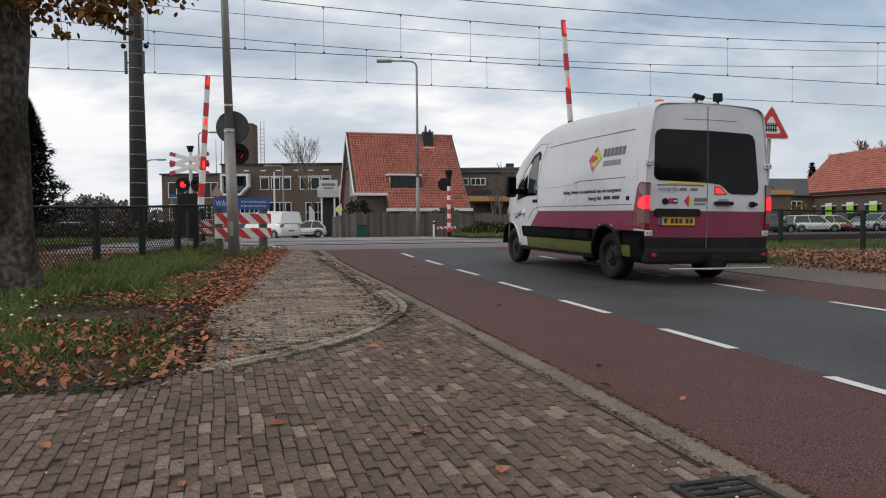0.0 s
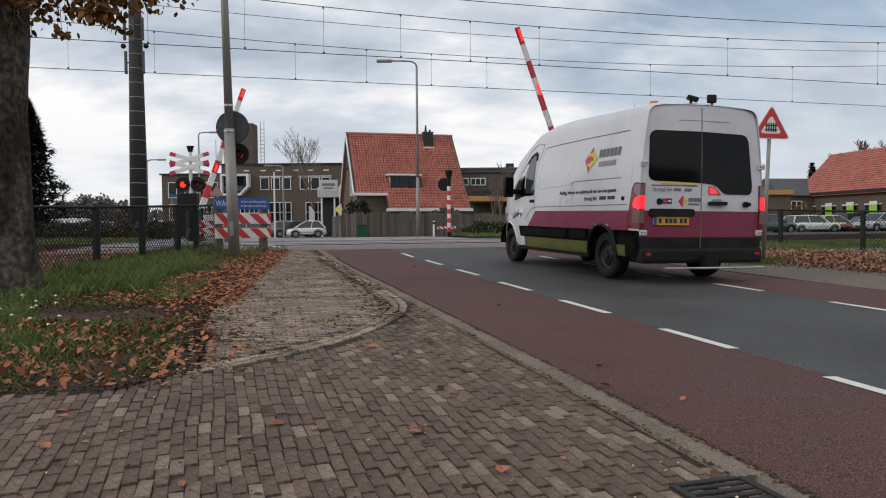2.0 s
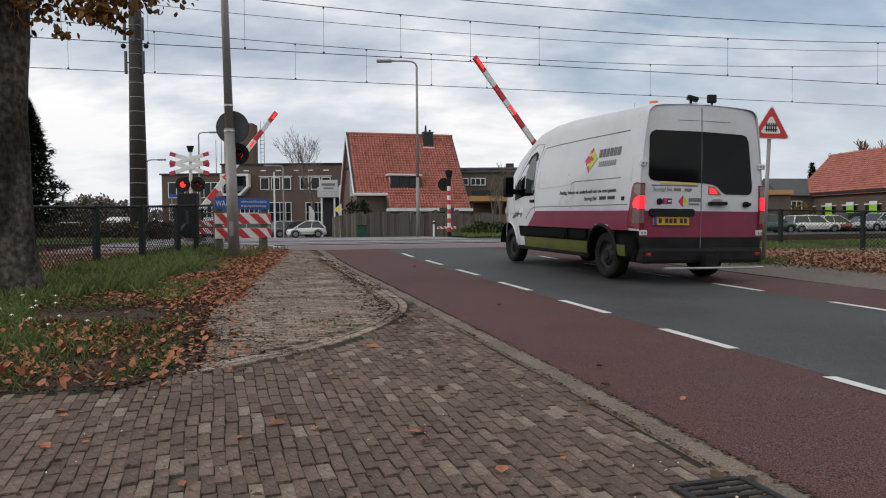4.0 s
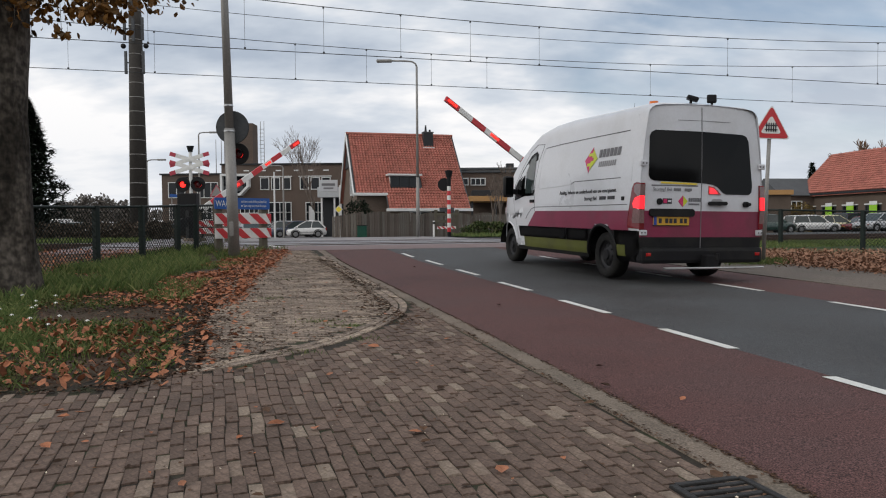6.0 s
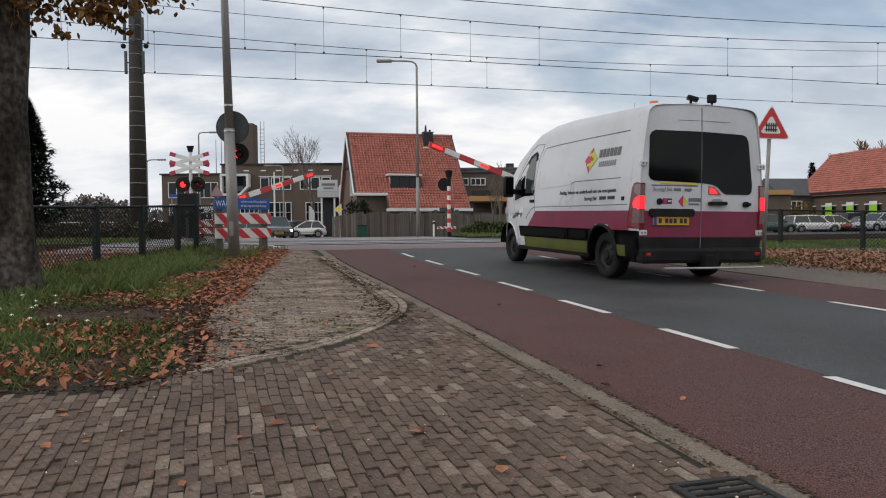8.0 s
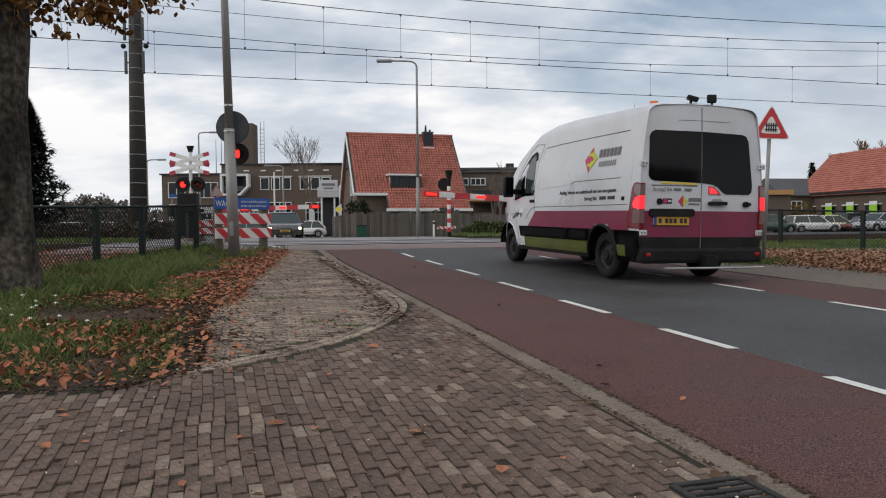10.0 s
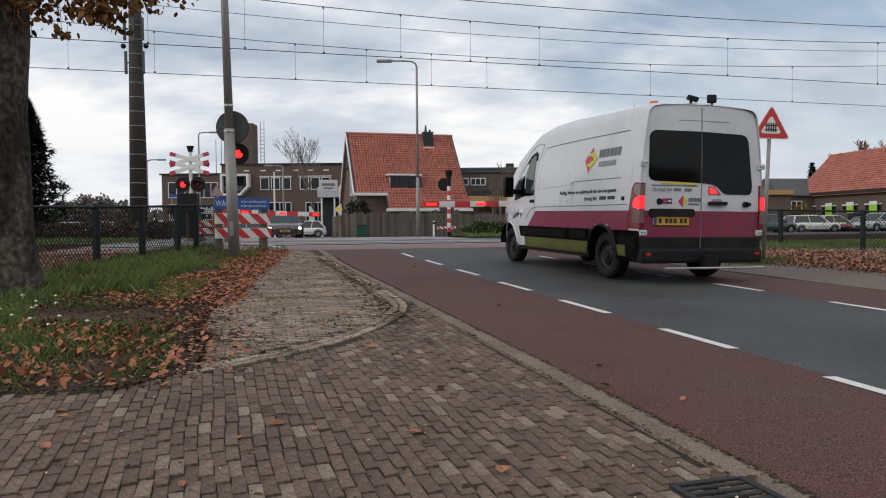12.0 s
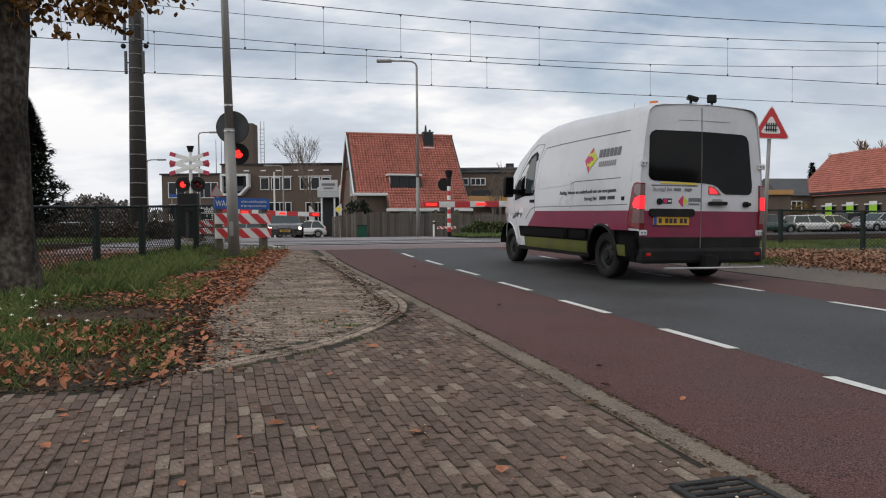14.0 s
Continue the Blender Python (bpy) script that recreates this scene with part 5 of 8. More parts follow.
def make_brown_building():
    x0, x1, d = -29.728, -10.573, 75.0
    xs = -23.368
    zl, zr = 6.594, 7.587
    b = thing("apartment_building", pose(0, d, 0), "long brown brick building with flat roof, tower and white window frames", "building")
    bm = BM()
    box(bm, ((x0 + xs) / 2, 5, zl / 2), (xs - x0, 10, zl))
    part("wing_wall", bm, BROWN_BRICK, b)
    bm = BM()
    box(bm, ((xs + x1 + 12) / 2, 5.2, zr / 2), (x1 + 12 - xs, 10.4, zr))
    part("main_wall", bm, BROWN_BRICK, b)
    bm = BM()
    box(bm, ((xs + x1 + 12) / 2, 5.2, zr + 0.08), (x1 + 12.3 - xs, 10.7, 0.16), bevel=0.02)
    part("roof_edge", bm, DARK_TRIM, b)
    bm = BM()
    box(bm, ((x0 + xs) / 2 - 0.1, 5, zl + 0.08), (xs - x0 + 0.2, 10.3, 0.16), bevel=0.02)
    part("roof_edge", bm, DARK_TRIM, b)
    bm = BM()
    tx0, tx1, tz = -23.11, -20.066, 12.025
    box(bm, ((tx0 + tx1) / 2, 1.2, tz / 2), (tx1 - tx0, 2.0, tz))
    part("tower", bm, BROWN_BRICK, b)
    # ladder cage on the tower
    for i in range(10):
        bm = BM()
        box(bm, (tx1 + 0.25, 3.0, zr + 0.4 + i * 0.42), (0.5, 0.04, 0.04))
        part("ladder_rung", bm, GALV, b)
    for dx in (0.12, 0.5):
        bm = BM()
        box(bm, (tx1 + dx, 3.0, (zr + tz) / 2 + 0.3), (0.05, 0.05, tz - zr + 0.6))
        part("ladder_rail", bm, GALV, b)
    def win(px0, px1, z0, z1, panes, rows=1, mm=None):
        window(b, (px0 + px1) / 2, -0.02, (z0 + z1) / 2, px1 - px0, z1 - z0, panes, 0.07, mm, rows)
    win(-29.035, -27.24, 4.155, 5.828, 2)
    win(-25.983, -23.769, 4.129, 5.801, 3)
    for wx in (-19.28, -15.091):
        for k, pw in ((0, 0.95), (1.15, 0.95), (2.3, 0.95)):
            win(wx + k, wx + k + pw, 4.95, 6.25, 1)
        bm = BM()
        box(bm, (wx + 1.62, -0.06, 6.36), (3.5, 0.12, 0.09), bevel=0.01)
        part("lintel", bm, WHITE_TRIM, b)
    win(-28.964, -26.568, 1.817, 3.493, 4, 2)
    win(-26.089, -24.411, 1.799, 3.355, 3, 2)
    win(-21.466, -19.489, 2.479, 3.197, 4)
    win(-18.471, -16.015, 1.495, 3.65, 4, 2)
    win(-14.518, -12.541, 1.466, 3.621, 3, 2)
    # boxed bay with a white surround
    bx0, bx1, bz0, bz1 = -23.29, -20.297, 4.343, 6.612
    bm = BM()
    o = [(bx0, bz0 + 0.0), (bx1 - 0.9, bz0), (bx1, bz0 + 0.9), (bx1, bz1), (bx0, bz1)]
    i_ = [(bx0 + 0.22, bz0 + 0.22), (bx1 - 1.0, bz0 + 0.22), (bx1 - 0.25, bz0 + 0.98), (bx1 - 0.25, bz1 - 0.22), (bx0 + 0.22, bz1 - 0.22)]
    for k in range(5):
        q = [o[k], o[(k + 1) % 5], i_[(k + 1) % 5], i_[k]]
        prism(bm, q, 1, -0.9, 0.05)
    part("bay_surround", bm, WHITE_TRIM, b)
    bm = BM()
    prism(bm, i_, 1, -0.35, -0.3)
    part("bay_glass", bm, WINDOW_GLASS, b)
    for k in range(3):
        bm = BM()
        box(bm, (bx0 + 0.9 + k * 0.75, -0.4, (bz0 + bz1) / 2 + 0.1), (0.09, 0.08, bz1 - bz0 - 0.6))
        part("mullion", bm, DARK_TRIM, b)
    bm = BM()
    box(bm, ((bx0 + bx1) / 2 - 0.2, -0.42, bz0 + 0.75), (bx1 - bx0 - 1.0, 0.06, 0.55))
    part("bay_panel", bm, GREY_ROOF, b)
    # small vents under the roof edge
    for px in (-20.748, -18.954, -17.339, -15.425, -13.93, -12.315):
        bm = BM()
        box(bm, (px, -0.03, zr - 0.6), (0.55, 0.08, 0.12))
        part("vent", bm, WHITE_TRIM, b)
    # rooftop aerials
    for px in (-25.2, -24.6, -16.0):
        bm = BM()
        tube(bm, (px, 4, zl), (px, 4, zr + 3.2), 0.05, 0.03, 6)
        part("aerial", bm, GALV, b)


make_brown_building()


def tiled_slope(parent, corner, e1, e2, run, length, rise_per, name="tile_field", tw=0.21, tl=0.25, skip=None):
    """Rows of curved tiles on a slope; e1 along the eaves, e2 down the slope (both unit, in space)."""
    n = e1.cross(e2).normalized()
    if n.z < 0:
        n = -n
    verts, faces = [], []
    rows, cols = int(length / tl), int(run / tw)
    for r in range(rows + 1):
        for c in range(cols):
            u0 = c * tw
            s0, s1 = r * tl, min((r + 1) * tl + 0.03, length + 0.04)
            if skip and skip(u0 + tw / 2, s0 + tl / 2):
                continue
            k = len(verts)
            jit = random.uniform(-0.006, 0.006)
            for s, lift in ((s0, 0.0), (s1, 0.07 + jit)):
                for j, hh in enumerate((0.03, -0.015, 0.0, 0.05, 0.065, 0.03)):
                    verts.append(tuple(corner + e1 * (u0 + tw * j / 5) + e2 * s + n * (hh + lift)))
            for j in range(5):
                faces.append((k + j, k + j + 1, k + 7 + j, k + 6 + j))
            base = len(verts)
            for j in range(6):
                p = Vector(verts[k + 6 + j]) - n * 0.05
                verts.append(tuple(p))
            for j in range(5):
                faces.append((k + 6 + j, k + 7 + j, base + j + 1, base + j))
    ob = raw(name, verts, faces, ROOF_TILE, parent)
    ob["kind"] = "stuff"
    return ob


def make_house():
    """A brick house with a long tiled roof; its ridge runs along the railway."""
    rx, ry = -7.189, 53
    h = thing("house", pose(rx, ry, 0, 0, 0, TRACK_TURN), "old brick house with steep red tiled roof, dormer and chimney", "house")
    # local: x along the ridge, -y down the near slope
    RZ, LEN, k = 7.9, 8.25, 1.175
    dn = Vector((0, -1, -k)).normalized()
    sl = math.sqrt(1 + k * k)
    def low(x):
        return 3.9 if x < 2.25 else 4.85
    tiled_slope(h, Vector((0.15, 0, RZ)), Vector((1, 0, 0)), dn, LEN - 0.2, 3.9 * sl, k, "near_roof_tiles",
                skip=lambda a, s: 2.5 < a < 4.75 and 2.7 * sl < s < 3.5 * sl)
    tiled_slope(h, Vector((2.3, -3.9, RZ - 3.9 * k)), Vector((1, 0, 0)), dn, LEN - 2.35, 0.95 * sl, k, "near_roof_tiles")
    # roof boards under the tiles, both slopes
    bm = BM()
    def slab(x0, x1, y0, y1, t=0.12):
        prism(bm, [(y0, RZ + (y0 if y0 < 0 else -y0) * k), (y1, RZ + (y1 if y1 < 0 else -y1) * k), (y1, RZ + (y1 if y1 < 0 else -y1) * k - t), (y0, RZ + (y0 if y0 < 0 else -y0) * k - t)], 0, x0, x1)
    slab(0, 2.25, 0, -3.9)
    slab(2.25, LEN, 0, -4.85)
    part("roof_near", bm, GREY_ROOF, h)
    bm = BM()
    slab(0, LEN, 0, 4.2)
    part("roof_back", bm, ROOF_TILE, h)
    bm = BM()
    pipe(bm, [(0.0, 0, RZ + 0.06), (LEN, 0, RZ + 0.06)], 0.11, 8)
    part("ridge", bm, ROOF_TILE, h)
    # barge boards, gutters
    for x in (-0.06,):
        for s, y1 in ((-1, -3.95 if x < 0 else -4.9), (1, 4.2)):
            bm = BM()
            y1 = abs(y1)
            prism(bm, [(0, RZ + 0.14), (s * y1, RZ - y1 * k + 0.14), (s * y1, RZ - y1 * k - 0.2), (0, RZ - 0.22)], 0, x, x + 0.07)
            part("barge_board", bm, WHITE_TRIM, h)
    for x0, x1, y in ((-0.1, 2.4, -3.98), (2.1, LEN + 0.1, -4.93)):
        bm = BM()
        box(bm, ((x0 + x1) / 2, y, RZ + y * k + 0.02), (x1 - x0, 0.16, 0.2), bevel=0.03)
        part("gutter", bm, WHITE_TRIM, h)
    # walls
    zl, zr = RZ - 3.9 * k, RZ - 4.85 * k
    bm = BM()
    prism(bm, [(-3.6, 0), (-3.6, zl + 0.1), (0, RZ - 0.3), (3.9, RZ - 3.9 * k - 0.1), (3.9, 0)], 0, 0.25, 2.4)
    part("gable_wall", bm, DARK_BRICK, h)
    bm = BM()
    prism(bm, [(-4.5, 0), (-4.5, zr + 0.1), (0, RZ - 0.3), (3.9, RZ - 3.9 * k - 0.1), (3.9, 0)], 0, 2.4, LEN - 0.2)
    part("house_wall", bm, DARK_BRICK, h)
    # gable boarding and window on the end
    gw = window(h, 0.22, -1.4, 4.0, 0.9, 1.5, 1, 0.1, None, 2, -90)
    bm = BM()
    prism(bm, [(-2.0, 5.4), (0, RZ - 0.55), (2.0, 5.4)], 0, 0.14, 0.24)
    part("gable_boarding", bm, DARK_TRIM, h)
    window(h, 4.6, -4.52, 1.5, 1.6, 1.1, 2)
    window(h, 6.9, -4.52, 1.5, 1.0, 1.1, 1)
    # dormer
    zd = RZ - 3.55 * k
    bm = BM()
    prism(bm, [(-3.5, zd - 0.02), (-3.5, zd + 0.84), (-2.6, zd + 0.92), (-2.6, zd + 0.75)], 0, 2.65, 4.75)
    part("dormer_cheek", bm, WHITE_TRIM, h)
    bm = BM()
    box(bm, (3.7, -3.15, zd + 0.93), (2.5, 1.1, 0.13), bevel=0.02)
    part("dormer_roof", bm, WHITE_TRIM, h)
    window(h, 3.7, -3.53, zd + 0.43, 2.1, 0.78, 3, 0.07, DARK_TRIM)
    # chimney
    bm = BM()
    box(bm, (6.15, -0.55, RZ - 0.48), (0.74, 0.55, 1.3), bevel=0.03)
    part("chimney", bm, DARK_TRIM, h)
    bm = BM()
    box(bm, (6.15, -0.55, RZ + 0.2), (0.82, 0.62, 0.09), bevel=0.02)
    part("chimney_cap", bm, GREY_ROOF, h)
    bm = BM()
    tube(bm, (6.0, -0.55, RZ + 0.2), (6.0, -0.55, RZ + 0.75), 0.1, 0.06, 10)
    tube(bm, (6.32, -0.55, RZ + 0.2), (6.32, -0.55, RZ + 0.42), 0.08, 0.08, 10)
    part("cowl", bm, DARK_TRIM, h)
    bm = BM()
    box(bm, (6.15, -0.88, RZ - 0.98), (0.9, 0.1, 0.1), pose(0, 0, 0))
    part("flashing", bm, WHITE_TRIM, h)


make_house()


def make_wood_fence():
    pts = [(-6.502, 41.5), (-4.718, 41), (-3.152, 42), (-1.594, 43.5), (-0.316, 45), (2.046, 45.5), (4.277, 46)]
    f = thing("board_fence", pose(*pts[0], land(*pts[0])), "weathered grey vertical board fence round the house", "fence")
    inv = f.matrix_basis.inverted()
    rnd = random.Random(5)
    base = BM()
    box(base, (0, 0, 0), (0.145, 0.028, 1.0), bevel=0.004)
    me = bpy.data.meshes.new("board")
    base.to_mesh(me)
    base.free()
    me.materials.append(BOARDS)
    pos = 0
    for (xa, ya), (xb, yb) in zip(pts, pts[1:]):
        L = math.hypot(xb - xa, yb - ya)
        a = math.degrees(math.atan2(yb - ya, xb - xa))
        n = int(L / 0.155)
        for i in range(n):
            t = (i + 0.5) / n
            x, y = xa + (xb - xa) * t, ya + (yb - ya) * t
            z = land(x, y)
            # each bay of boards has a bowed top
            ph = (pos % 12) / 12
            top = 1.36 + 0.16 * math.sin(math.pi * ph) + rnd.uniform(-0.015, 0.015)
            if pos < 12:
                top = 1.25 + 0.02 * pos
            o = new("board", me)
            o.parent = f
            o.matrix_basis = inv @ pose(x, y, z + top / 2, rnd.uniform(-0.8, 0.8), rnd.uniform(-0.5, 0.5), a) @ Matrix.Diagonal((1, 1, top, 1))
            pos += 1
        bm = BM()
        p0, p1 = inv @ Vector((xa, ya, land(xa, ya) + 0.95)), inv @ Vector((xb, yb, land(xb, yb) + 0.95))
        tube(bm, p0 + Vector((0, 0.06, 0)), p1 + Vector((0, 0.06, 0)), 0.04, n=4)
        part("rail", bm, BOARDS, f)
    # green bin before it
    x, y = -4.605, 40.3
    b = thing("utility_box", pose(x, y, land(x, y), 0, 0, 5), "dark green utility box before the board fence", "utility box")
    bm = BM()
    box(bm, (0, 0, 0.33), (0.55, 0.35, 0.66), bevel=0.02)
    part("case", bm, mat("bottle_green_paint", (0.012, 0.06, 0.04), 0.5, var=0.15, bump=0.05), b)
    bm = BM()
    box(bm, (0, 0, 0.68), (0.6, 0.4, 0.05), bevel=0.015)
    part("lid", bm, DARK_GREEN, b)


make_wood_fence()


def loft(name, sections, material, parent, smooth=True, caps=True):
    """sections: lists of points, all of one length, closed round."""
    bm = BM()
    rows = [[bm.verts.new(p) for p in s] for s in sections]
    n = len(rows[0])
    for a, b in zip(rows, rows[1:]):
        for i in range(n):
            bm.faces.new((a[i], a[(i + 1) % n], b[(i + 1) % n], b[i]))
    if caps:
        bm.faces.new(rows[0][::-1])
        bm.faces.new(rows[-1])
    bmesh.ops.recalc_face_normals(bm, faces=bm.faces[:])
    return part(name, bm, material, parent, smooth=smooth)


def make_car(name, m, label, paint, L=4.0, W=1.72, H=1.46, kind="hatch", category="car", lit=False, group="parked cars"):
    """A car that points along its local +x, standing on z = 0."""
    c = thing(name, m, label, category, group)
    p = paint
    hb = H * 0.58
    nose = {"hatch": 0.74, "wagon": 0.74, "saloon": 0.74, "van": 0.86}[kind]
    f, r = L / 2, -L / 2
    def ring(x, w, z0, z1):
        return [(x, -w * 0.93, z0), (x, -w, z0 + 0.2), (x, -w, z1 - 0.14), (x, -w * 0.9, z1), (x, w * 0.9, z1), (x, w, z1 - 0.14), (x, w, z0 + 0.2), (x, w * 0.93, z0)]
    w = W / 2
    hood = hb * (0.93 if kind != "van" else 1.05)
    back = hb * (1.0 if kind != "saloon" else 0.98)
    loft("body", [ring(f, w * 0.72, 0.3, hood * 0.72), ring(f - 0.12, w * 0.88, 0.22, hood * 0.88), ring(f - 0.5, w * 0.98, 0.2, hood * 0.97), ring(f - 1.0, w, 0.2, hb), ring(0, w, 0.2, hb * 1.03), ring(r + 0.5, w, 0.2, hb * 1.04), ring(r + 0.12, w * 0.95, 0.24, back), ring(r, w * 0.84, 0.32, back * 0.85)], p, c)
    xa = f - L * {"hatch": 0.2, "van": 0.2}.get(kind, 0.27)
    xb = xa - {"hatch": 0.95, "van": 0.5, "saloon": 0.85}.get(kind, 0.72)
    xd = {"hatch": r + 0.6, "wagon": r + 0.28, "saloon": r + 1.15, "van": r + 0.1}[kind]
    xe = {"hatch": r + 0.1, "wagon": r + 0.06, "saloon": r + 0.5, "van": r + 0.03}[kind]
    def cab(x, wz, z):
        return [(x, -wz, z), (x, wz, z)]
    wt = w * 0.76
    zb = hb * 0.98
    # glasshouse as one tapered cabin, with pillars and roof over it
    bm = BM()
    lo = [bm.verts.new(q) for q in ((xa, -w * 0.93, zb), (xa, w * 0.93, zb), (xe, w * 0.93, zb), (xe, -w * 0.93, zb))]
    hi = [bm.verts.new(q) for q in ((xb, -wt, H - 0.06), (xb, wt, H - 0.06), (xd, wt, H - 0.08), (xd, -wt, H - 0.08))]
    for i in range(4):
        bm.faces.new((lo[i], lo[(i + 1) % 4], hi[(i + 1) % 4], hi[i]))
    bm.faces.new(hi)
    bmesh.ops.recalc_face_normals(bm, faces=bm.faces[:])
    part("glasshouse", bm, CLEAR_GLASS if kind != "van" else p, c)
    loft("roof", [[(xb + 0.05, -wt * 0.9, H - 0.075), (xb + 0.05, -wt * 0.9, H - 0.05), (xb + 0.05, wt * 0.9, H - 0.05), (xb + 0.05, wt * 0.9, H - 0.075)],
                  [(xb - 0.2, -wt - 0.02, H - 0.09), (xb - 0.2, -wt * 0.8, H - 0.005), (xb - 0.2, wt * 0.8, H - 0.005), (xb - 0.2, wt + 0.02, H - 0.09)],
                  [((xb + xd) / 2, -wt - 0.02, H - 0.08), ((xb + xd) / 2, -wt * 0.8, H + 0.01), ((xb + xd) / 2, wt * 0.8, H + 0.01), ((xb + xd) / 2, wt + 0.02, H - 0.08)],
                  [(xd, -wt - 0.02, H - 0.1), (xd, -wt * 0.8, H - 0.03), (xd, wt * 0.8, H - 0.03), (xd, wt + 0.02, H - 0.1)]], p, c)
    for s in (-1, 1):
        for (x0, x1, r_) in ((xa, xb, 0.03), (xe, xd, 0.06 if kind != "saloon" else 0.04), ((xa + xe) / 2 - 0.1, (xb + xd) / 2, 0.025)):
            bm = BM()
            tube(bm, (x0, s * w * 0.93, zb), (x1, s * wt, H - 0.07), r_, n=6)
            part("pillar", bm, p, c)
    if kind == "van":
        bm = BM()
        q = [(xa - 0.02, -w * 0.86, zb + 0.05), (xa - 0.02, w * 0.86, zb + 0.05), (xb + 0.06, wt * 0.95, H - 0.2), (xb + 0.06, -wt * 0.95, H - 0.2)]
        fc = bm.faces.new([bm.verts.new((a + 0.05, b, d)) for a, b, d in q])
        bmesh.ops.solidify(bm, geom=[fc], thickness=0.01)
        part("windscreen", bm, CAR_GLASS, c)
        for s in (-1, 1):
            bm = BM()
            box(bm, (xb - 0.45, s * (w * 0.9), zb + 0.28), (0.8, 0.06, 0.5), bevel=0.02)
            part("cab_window", bm, CAR_GLASS, c)
    # wheels
    for x in (f - 0.78, r + 0.72):
        for s in (-1, 1):
            wh = new("wheel")
            wh.parent = c
            wh.matrix_basis = pose(x, s * (w - 0.09), 0.31)
            bm = BM()
            tube(bm, (0, -0.1, 0), (0, 0.1, 0), 0.31, n=22)
            part("tyre", bm, TYRE, wh)
            bm = BM()
            tube(bm, (0, s * 0.09, 0), (0, s * 0.112, 0), 0.205, 0.19, n=16)
            part("rim", bm, CAR_RIM, wh)
            bm = BM()
            pts = [(x + 0.37 * math.cos(radians(t)), s * (w + 0.004), 0.31 + 0.37 * math.sin(radians(t))) for t in range(-10, 191, 20)]
            pipe(bm, pts, 0.03, 5)
            part("arch", bm, BLACK_PLASTIC, c)
    for s in (-1, 1):
        bm = BM()
        box(bm, (f - 0.14, s * w * 0.66, hood * 0.70), (0.2, w * 0.42, 0.14), bevel=0.04)
        part("headlamp", bm, HEAD_LIT if lit else LAMP_CLEAR, c)
        bm = BM()
        box(bm, (r + 0.06, s * w * 0.78, back * 0.82), (0.12, w * 0.3, 0.24), bevel=0.04)
        part("tail_lamp", bm, LAMP_RED, c)
        bm = BM()
        box(bm, (xa - 0.25, s * (w + 0.07), zb + 0.08), (0.14, 0.16, 0.12), bevel=0.03)
        part("door_mirror", bm, p if kind != "van" else BLACK_PLASTIC, c)
        bm = BM()
        box(bm, (0, s * (w + 0.005), hb * 0.56), (L * 0.42, 0.02, 0.03), bevel=0.006)
        part("side_moulding", bm, BLACK_PLASTIC, c)
        bm = BM()
        box(bm, (0, s * w * 0.965, 0.24), (L * 0.56, 0.06, 0.1), bevel=0.02)
        part("sill", bm, BLACK_PLASTIC, c)
    bm = BM()
    box(bm, (f - 0.03, 0, hood * 0.52), (0.1, w * 0.72, 0.3 if lit else 0.14), bevel=0.03)
    part("grille", bm, BLACK_PLASTIC, c)
    if lit:
        for k in range(4):
            bm = BM()
            box(bm, (f + 0.022, 0, hood * 0.52 - 0.1 + k * 0.065), (0.012, w * 0.66, 0.012))
            part("grille_bar", bm, CHROME, c)
    bm = BM()
    box(bm, (f - 0.08, 0, 0.3), (0.16, w * 1.5, 0.16), bevel=0.04)
    part("front_bumper", bm, BLACK_PLASTIC if kind != "saloon" else p, c)
    for x in (f + 0.01 + (0.03 if lit else 0.0), r - 0.012):
        bm = BM()
        box(bm, (x, 0, 0.42 if x > 0 else 0.6), (0.014, 0.5, 0.11), bevel=0.004)
        pl = part("number_plate", bm, PLATE_YELLOW, c)
        bm = BM()
        box(bm, (x + (0.009 if x > 0 else -0.009), 0, 0.42 if x > 0 else 0.6), (0.004, 0.38, 0.05))
        part("bar", bm, INK, pl)
    return c


HEAD_LIT = mat("lit_headlamp", (1.0, 0.9, 0.7), 0.2, var=0.02, bump=0, emit=6.0)


def on_land(x, y, turn):
    return pose(x, y, land(x, y) + 0.005, 0, 0, turn)


WHITE = car_paint("white", (0.74, 0.74, 0.73))
make_car("hatchback", on_land(-11.607, 60, 193), "white three-door hatchback parked beyond the crossing", WHITE, 3.35, 1.62, 1.45, "hatch")
make_car("parked_car", on_land(-13.346, 63, 205), "dark blue car parked behind a white hatchback", car_paint("dark_blue", (0.02, 0.03, 0.06)), 4.3, 1.76, 1.46, "saloon")
make_car("parked_car", on_land(-15.3, 66, 205), "silver car parked in the row beyond the crossing", car_paint("silver", (0.42, 0.43, 0.44)), 4.3, 1.76, 1.5, "wagon")
make_car("parked_car", on_land(-17.884, 68, 200), "dark grey car parked in the row beyond the crossing", car_paint("dark_grey", (0.09, 0.095, 0.1)), 4.2, 1.74, 1.5, "hatch")
make_car("parked_car", on_land(-18.942, 66, 200), "silver car parked in the row beyond the crossing", car_paint("silver", (0.42, 0.43, 0.44)), 4.2, 1.74, 1.5, "hatch")
make_car("parked_car", on_land(3.369, 50, 25), "silver grey car parked behind the board fence", car_paint("silver", (0.42, 0.43, 0.44)), 4.2, 1.74, 1.5, "saloon")
make_car("estate_car", on_land(31.301, 60, 8), "white estate car in the car park", WHITE, 4.5, 1.78, 1.5, "wagon")
make_car("parked_car", on_land(33.677, 61, 10), "cream small car in the car park", car_paint("cream", (0.62, 0.58, 0.36)), 3.8, 1.68, 1.5, "hatch")
